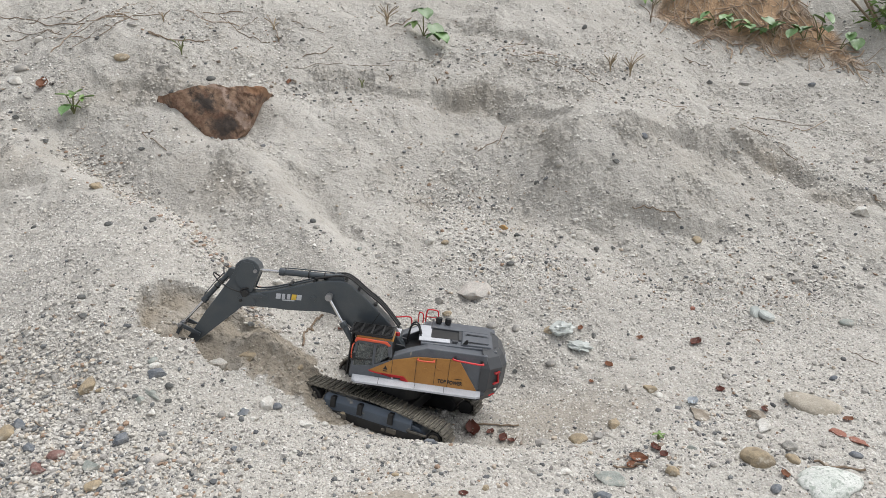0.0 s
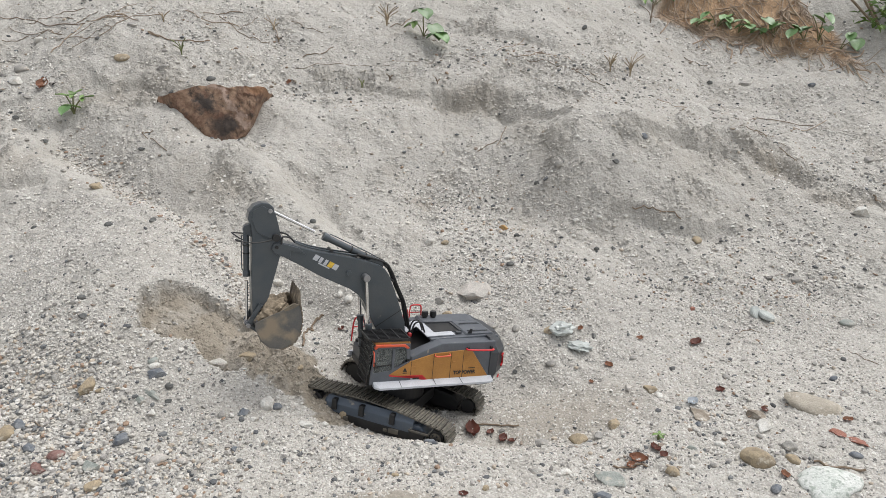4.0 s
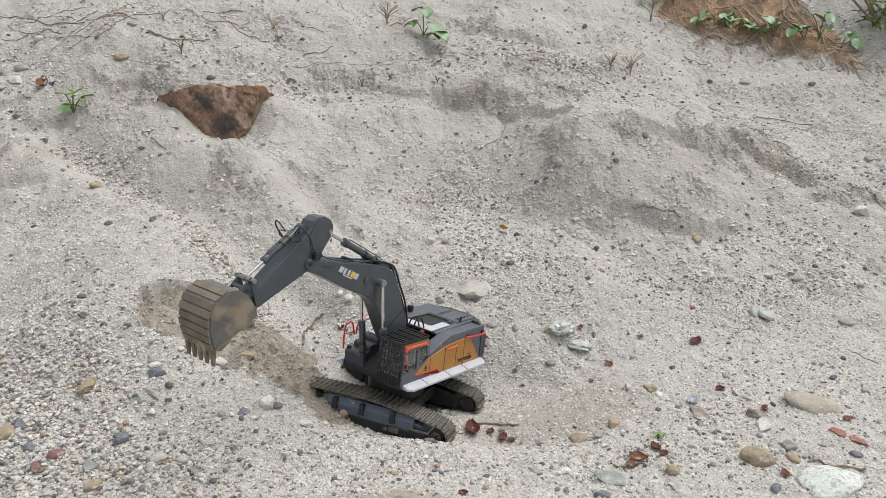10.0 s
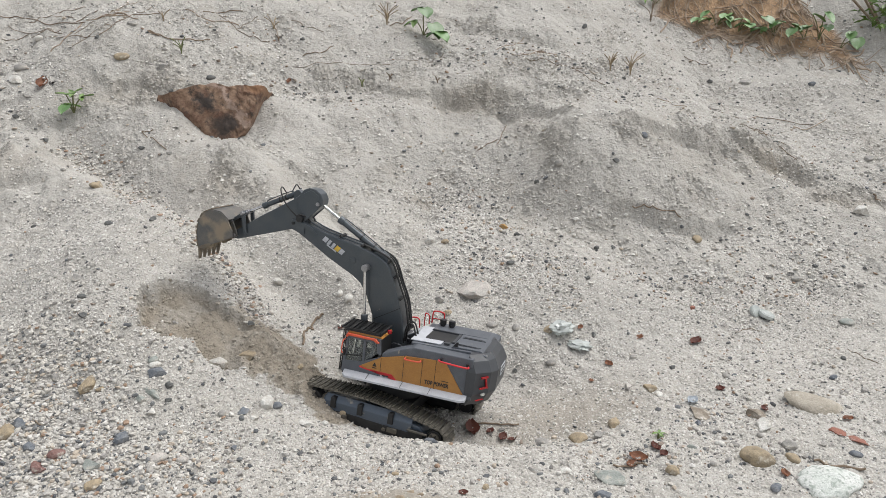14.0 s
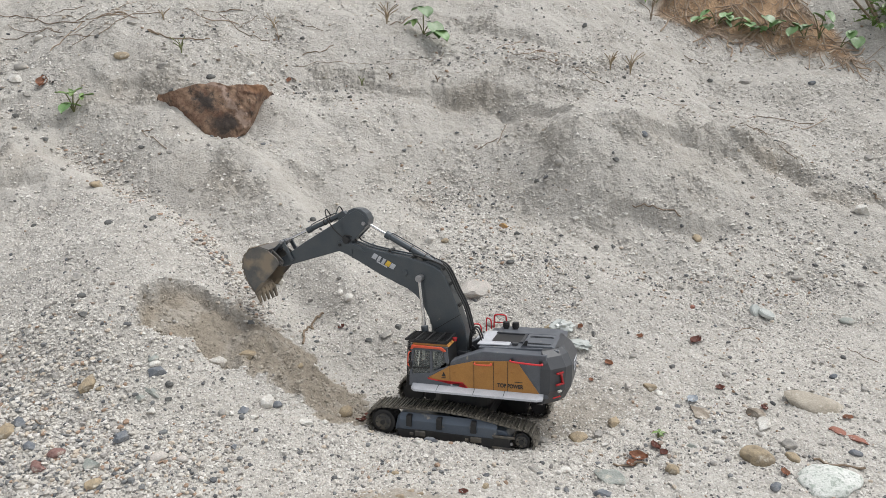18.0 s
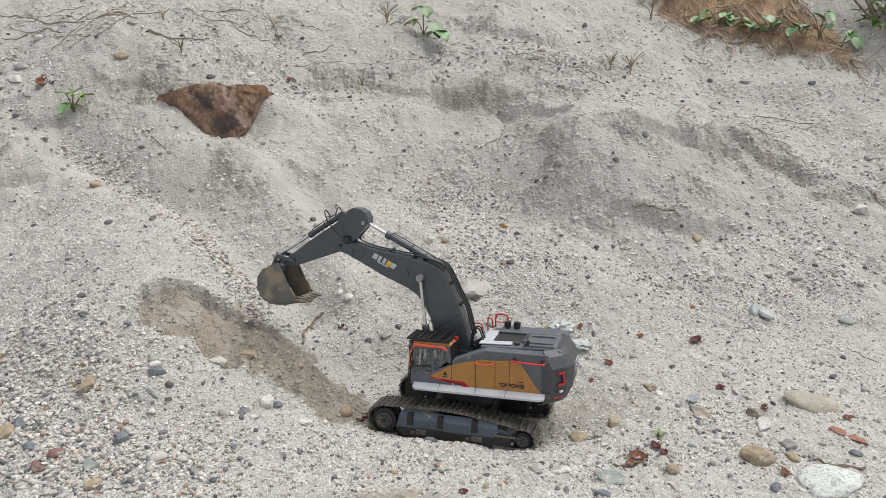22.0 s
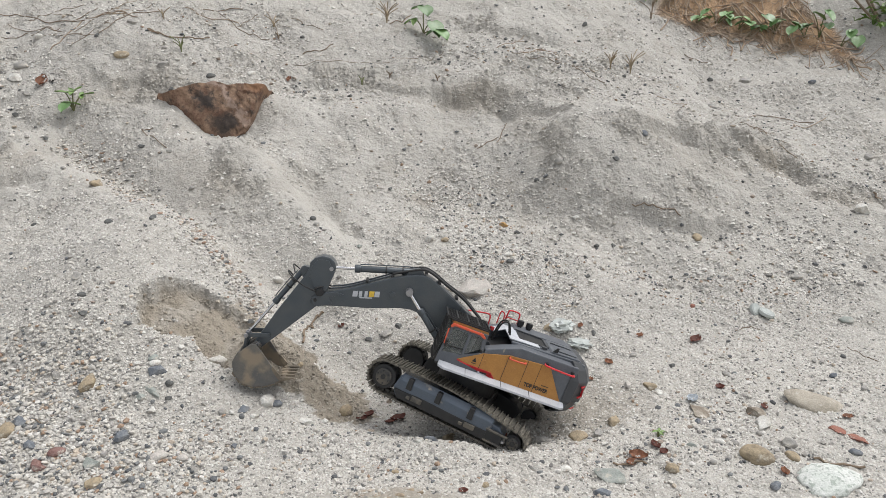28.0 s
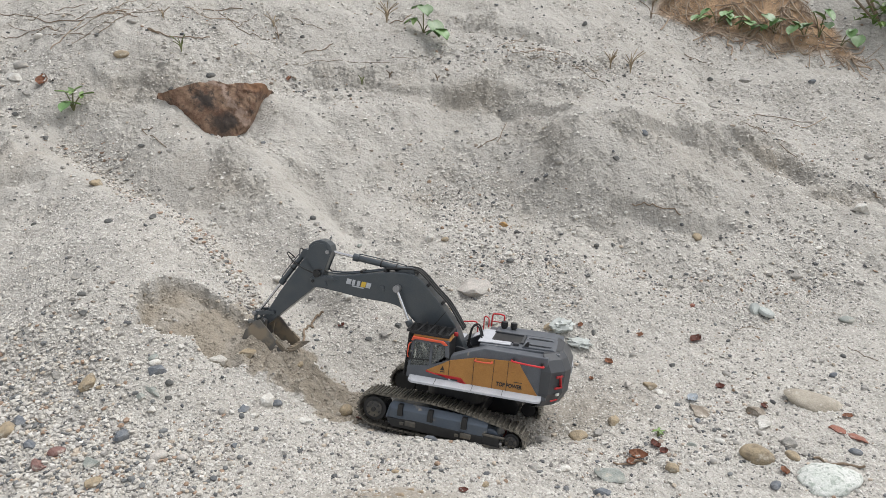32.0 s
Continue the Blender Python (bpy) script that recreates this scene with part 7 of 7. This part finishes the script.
def motions():
    """Keys of all that moves: the machine's stand, its slewing, boom, stick and bucket, and the sand that it carries."""
    # seconds; place of the slewing ring; lean about x and y; heading; slewing; boom, stick
    stand = (
        (0, -0.0928, 0.0328, 0.1163, -6.4, 7.6, -201.9, 19.8, 9.9, -46.0),
        (0.5, -0.0930, 0.0330, 0.1162, -6.4, 7.5, -201.9, 20.0, 10.1, -46.1),
        (1, -0.0943, 0.0328, 0.1168, -6.4, 5.8, -201.9, 20.2, 18.4, -49.7),
        (1.5, -0.0940, 0.0326, 0.1168, -6.4, 6.1, -201.9, 20.7, 20.8, -58.3),
        (2, -0.0940, 0.0326, 0.1168, -6.4, 6.1, -201.9, 20.5, 21.3, -64.7),
        (2.5, -0.0939, 0.0325, 0.1169, -6.4, 6.1, -201.9, 21.1, 21.3, -78.0),
        (3, -0.0940, 0.0323, 0.1173, -6.4, 5.9, -201.9, 20.4, 25.8, -88.1),
        (3.5, -0.0932, 0.0323, 0.1179, -6.4, 5.5, -201.9, 23.8, 39.1, -77.0),
        (4.5, -0.0937, 0.0325, 0.1167, -6.4, 5.6, -201.9, 73.1, 38.8, -80.0),
        (5.5, -0.0937, 0.0325, 0.1167, -6.4, 5.6, -201.9, 112.6, 34.7, -72.7),
        (6, -0.0937, 0.0325, 0.1167, -6.4, 5.6, -201.9, 112.6, 34.7, -70.7),
        (6.5, -0.0937, 0.0325, 0.1167, -6.4, 5.6, -201.9, 112.6, 34.7, -59.7),
        (7, -0.0937, 0.0325, 0.1167, -6.4, 5.6, -201.9, 112.6, 34.7, -48.7),
        (7.5, -0.0937, 0.0325, 0.1167, -6.4, 5.6, -201.9, 112.6, 34.2, -39.7),
        (8, -0.0937, 0.0325, 0.1167, -6.4, 5.6, -201.9, 112.6, 33.7, -32.2),
        (8.5, -0.0937, 0.0325, 0.1167, -6.4, 5.6, -201.9, 112.6, 34.7, -32.2),
        (9, -0.0937, 0.0325, 0.1167, -6.4, 5.6, -201.9, 112.6, 35.7, -33.7),
        (9.5, -0.0937, 0.0325, 0.1167, -6.4, 5.6, -201.9, 101.9, 35.7, -28.7),
        (10, -0.0936, 0.0342, 0.1165, -6.3, 5.3, -201.9, 72.9, 38.7, -26.6),
        (10.5, -0.0935, 0.0320, 0.1175, -6.4, 4.9, -201.9, 46.1, 38.2, -20.2),
        (11, -0.0937, 0.0313, 0.1176, -6.4, 5.7, -201.9, 31.0, 38.7, -18.0),
        (11.5, -0.0938, 0.0317, 0.1171, -6.4, 6.2, -201.9, 24.0, 39.2, -18.2),
        (12, -0.0941, 0.0323, 0.1163, -6.3, 6.6, -201.9, 11.6, 40.5, -19.5),
        (12.5, -0.0934, 0.0326, 0.1161, -6.3, 6.4, -201.9, 8.8, 41.2, -18.7),
        (13, -0.0934, 0.0326, 0.1161, -6.3, 6.4, -201.9, 8.8, 41.2, -18.7),
        (13.5, -0.0939, 0.0322, 0.1163, -6.3, 6.6, -201.9, 10.7, 40.6, -18.6),
        (14, -0.0944, 0.0324, 0.1162, -6.3, 6.5, -201.9, 5.7, 41.6, -19.2),
        (14.5, -0.0940, 0.0326, 0.1162, -6.2, 6.2, -201.9, 0.0, 42.4, -19.6),
        (15.2, -0.0829, 0.0271, 0.1175, -6.6, 5.2, -201.3, -0.3, 42.3, -17.4),
        (16.5, -0.0018, -0.0126, 0.1276, -9.2, -2.4, -197.2, -1.0, 42.2, -12.3),
        (17, 0.0431, -0.0139, 0.1201, -9.3, -0.6, -197.2, 0.0, 40.5, -14.5),
        (17.5, 0.0464, -0.0142, 0.1188, -9.3, -0.8, -197.2, 0.0, 40.5, -15.2),
        (18, 0.0456, -0.0145, 0.1188, -9.3, -0.7, -197.2, 0.7, 40.2, -17.1),
        (18.5, 0.0458, -0.0143, 0.1185, -9.3, -0.7, -197.2, 0.6, 40.2, -18.8),
        (19, 0.0462, -0.0142, 0.1185, -9.3, -0.7, -197.2, 0.8, 40.2, -18.8),
        (19.5, 0.0475, -0.0141, 0.1189, -9.3, -0.1, -197.2, 0.9, 38.4, -21.1),
        (20, 0.0487, -0.0127, 0.1170, -9.4, 0.3, -197.2, 1.3, 23.6, -38.7),
        (20.5, 0.0612, -0.0126, 0.1220, -9.4, 4.7, -197.2, 1.5, 17.4, -41.6),
        (21, 0.0482, -0.0129, 0.1188, -9.4, -0.5, -197.2, 1.0, 24.9, -36.9),
        (21.5, 0.0498, -0.0140, 0.1203, -9.3, -0.0, -197.2, 0.4, 38.6, -19.4),
        (22, 0.0486, -0.0138, 0.1201, -9.3, -0.1, -197.2, 0.8, 39.1, -19.7),
        (22.5, 0.0218, -0.0134, 0.1260, -9.4, -0.8, -197.2, 0.9, 38.2, -19.1),
        (23, 0.0218, -0.0125, 0.1244, -9.4, -0.9, -197.2, 1.6, 25.9, -35.4),
        (23.5, 0.0299, -0.0129, 0.1258, -9.4, 2.3, -197.2, 2.5, 20.3, -38.7),
        (24, 0.0214, -0.0135, 0.1241, -9.4, -0.8, -197.2, 1.9, 32.8, -27.8),
        (24.5, 0.0201, -0.0149, 0.1266, -9.5, -1.4, -197.2, 14.2, 36.3, -21.9),
        (25, 0.0195, -0.0156, 0.1264, -9.5, -1.4, -197.2, 17.3, 27.1, -32.4),
        (25.5, 0.0227, -0.0154, 0.1260, -9.5, -0.3, -197.2, 16.6, 21.3, -35.6),
        (26.5, 0.0411, -0.0159, 0.1325, -9.5, 6.3, -197.2, 17.1, 12.8, -42.0),
        (27.5, 0.0595, -0.0164, 0.1391, -9.5, 12.9, -197.2, 17.6, 4.2, -48.3),
        (28, 0.0833, -0.0166, 0.1449, -9.5, 20.8, -197.2, 20.0, -4.6, -58.4),
        (28.5, 0.0586, -0.0175, 0.1351, -9.5, 12.0, -197.2, 18.2, 6.4, -52.6),
        (29, 0.0237, -0.0163, 0.1236, -9.6, -0.4, -197.2, 17.9, 21.6, -39.3),
        (29.5, 0.0218, -0.0154, 0.1231, -9.6, -0.9, -197.2, 17.7, 23.1, -37.4),
        (30, 0.0216, -0.0155, 0.1234, -9.6, -1.1, -197.2, 17.4, 32.0, -27.4),
        (30.5, 0.0230, -0.0127, 0.1214, -9.6, -0.7, -197.2, 4.0, 33.2, -28.1),
        (31, 0.0230, -0.0126, 0.1212, -9.6, -0.6, -197.2, 3.4, 25.4, -38.0),
        (31.5, 0.0379, -0.0137, 0.1242, -9.5, 5.0, -197.2, 4.1, 18.1, -43.9),
        (32, 0.0402, -0.0138, 0.1245, -9.5, 5.6, -197.2, 4.2, 17.4, -44.4),
    )
    curl = ((0, -62), (1, -72), (1.5, -80), (2, -93), (2.5, -113), (3, -130), (3.5, -142), (6, -142), (6.5, -112), (7, -80), (7.5, -66), (8, -57), (8.3, -34),
            (8.7, -8), (9, 10), (9.5, -1), (10, -20), (11, -25), (13, -25), (14, -21), (17, -24), (17.5, -33), (18, -46), (18.5, -80), (19, -107), (24, -112), (25.5, -108), (27.5, -102), (28, -100), (29, -108), (32, -107))
    times = np.unique(np.concatenate([np.arange(0, 32.01, 0.25), [r[0] for r in stand]]))
    track = [eased(times, [r[0] for r in stand], [r[c] for r in stand]) for c in range(1, 10)]
    track.append(eased(times, [r[0] for r in curl], [r[1] for r in curl]))
    rows = {k: [] for k in ("root", "upper", "boom", "stick", "bucket", "rocker", "push", *MOVERS)}
    for t, x, y, z, rx, ry, head, slew, b, s, c in zip(times, *track):
        turn = pose(0, 0, 0, 0, 0, slew)
        arm = turn @ pose(0, ARM_Y, 0)
        foot = Vector(BOOM_FOOT)
        spot = lambda origin, deg, p: origin + Vector((p[0] * math.cos(radians(deg)) - p[1] * math.sin(radians(deg)), p[0] * math.sin(radians(deg)) + p[1] * math.cos(radians(deg))))
        knee = spot(foot, b, (BOOM_LEN, 0))
        tip = spot(knee, s, (STICK_LEN, 0))
        put = lambda p, deg: arm @ pose(p.x, 0, p.y, 0, -deg, 0)
        toward = lambda p, q: math.degrees(math.atan2(q.y - p.y, q.x - p.x))
        rows["root"].append((t, pose(x, y, z) @ pose(0, 0, 0, rx, 0, 0) @ pose(0, 0, 0, 0, ry, 0) @ pose(0, 0, 0, 0, 0, head)))
        rows["upper"].append((t, turn))
        rows["boom"].append((t, put(foot, b)))
        rows["stick"].append((t, put(knee, s)))
        rows["bucket"].append((t, put(tip, s + c)))
        heel, pin = Vector((0.070, -0.045)), spot(foot, b, (0.1735, 0.0681))
        for k in ("left", "right"):
            rows["boom_barrel_" + k].append((t, put(heel, toward(heel, pin))))
            rows["boom_rod_" + k].append((t, put(pin, toward(pin, heel))))
        a, e = spot(foot, b, (0.166, 0.108)), spot(knee, s, (-0.0655, 0.0287))
        rows["stick_barrel"].append((t, put(a, toward(a, e))))
        rows["stick_rod"].append((t, put(e, toward(e, a))))
        # four-bar linkage of the bucket
        pivot, ear = spot(knee, s, (0.124, 0.003)), spot(tip, s + c, (-0.0108, 0.0307))
        gap = min((ear - pivot).length, 0.0755)
        along = (0.041 ** 2 - 0.036 ** 2 + gap * gap) / (2 * gap)
        d = (ear - pivot).normalized()
        joint = pivot + d * along + Vector((-d.y, d.x)) * math.sqrt(max(0.041 ** 2 - along * along, 0))
        rows["rocker"].append((t, put(pivot, toward(pivot, joint))))
        rows["push"].append((t, put(joint, toward(joint, ear))))
        lug = spot(knee, s, (-0.019, 0.062))
        rows["bucket_barrel"].append((t, put(lug, toward(lug, joint))))
        rows["bucket_rod"].append((t, put(joint, toward(joint, lug))))
    for k, ob in (("root", excavator), ("upper", upper), ("boom", boom), ("stick", stick), ("bucket", bucket), ("rocker", rocker), ("push", push), *MOVERS.items()):
        walk(ob, rows[k])
    # the crawlers turn as the machine rolls back and forth
    drive = ((0, 0), (14.5, 0), (15.2, 0.003), (16.5, 0.090), (17, 0.136), (22, 0.140), (22.5, 0.113), (32, 0.113))
    fine = np.unique(np.concatenate([np.arange(14.5, 17.01, 0.25), np.arange(22, 22.51, 0.125), [0, 32]]))
    gone = eased(fine, [d[0] for d in drive], [d[1] for d in drive])
    for ob, s0, y in SHOES:
        walk(ob, [(t, shoe_pose(s0 - g, y)) for t, g in zip(fine, gone)])
    for ob, mid in WHEELS:
        walk(ob, [(t, Matrix.Translation(mid) @ pose(0, 0, 0, 0, math.degrees(-g / 0.033), 0)) for t, g in zip(fine, gone)])
    # the load rides in the bucket from the bank to the heap; it slides out at 8.3 s
    rest = pose(-0.10, -0.415, at(-0.10, -0.415) - 0.034, 0, 0, 90)
    ride = [(t, a @ b @ pose(0.030, 0, 0.010)) for (t, a), (_, b) in zip(rows["root"], rows["bucket"])]
    walk(LOAD, [r for r in ride if r[0] <= 8.25] + [(8.5, pose(-0.10, -0.44, 0.12, 60, 0, 90)), (8.75, rest), (32, rest)])
    rs = np.random.RandomState(6)
    for i, c in enumerate(CLUMPS):
        dx, start = rs.uniform(-0.048, 0.048), 8.25 + 0.6 * i / len(CLUMPS)
        x, y = -0.10 + dx * 1.4, -0.44 + rs.uniform(-0.05, 0.08)
        inside = [(t, m @ pose(0.020 * rs.rand(), dx * 0.8, 0.01)) for t, m in ride if t <= 8.0]
        end = pose(x, y, at(x, y) - 0.004, 60 + 30 * rs.rand(), 0, 90)
        walk(c, inside + [(start, pose(-0.10 + dx, -0.43, 0.20, 0, 0, 90)), (start + 0.2, end), (32, end)])


def eased(times, keys, values):
    """A smooth curve through the values that never overshoots."""
    k, v = np.array(keys, float), np.array(values, float)
    h, d = np.diff(k), np.diff(v) / np.diff(k)
    m = np.zeros(len(k))
    same = d[:-1] * d[1:] > 0
    w1, w2 = 2 * h[1:] + h[:-1], h[1:] + 2 * h[:-1]
    m[1:-1][same] = ((w1 + w2) / (w1 / np.where(same, d[:-1], 1) + w2 / np.where(same, d[1:], 1)))[same]
    i = np.clip(np.searchsorted(k, times, "right") - 1, 0, len(k) - 2)
    t = (times - k[i]) / h[i]
    return (2 * t ** 3 - 3 * t * t + 1) * v[i] + (t ** 3 - 2 * t * t + t) * h[i] * m[i] + (3 * t * t - 2 * t ** 3) * v[i + 1] + (t ** 3 - t * t) * h[i] * m[i + 1]


motions()
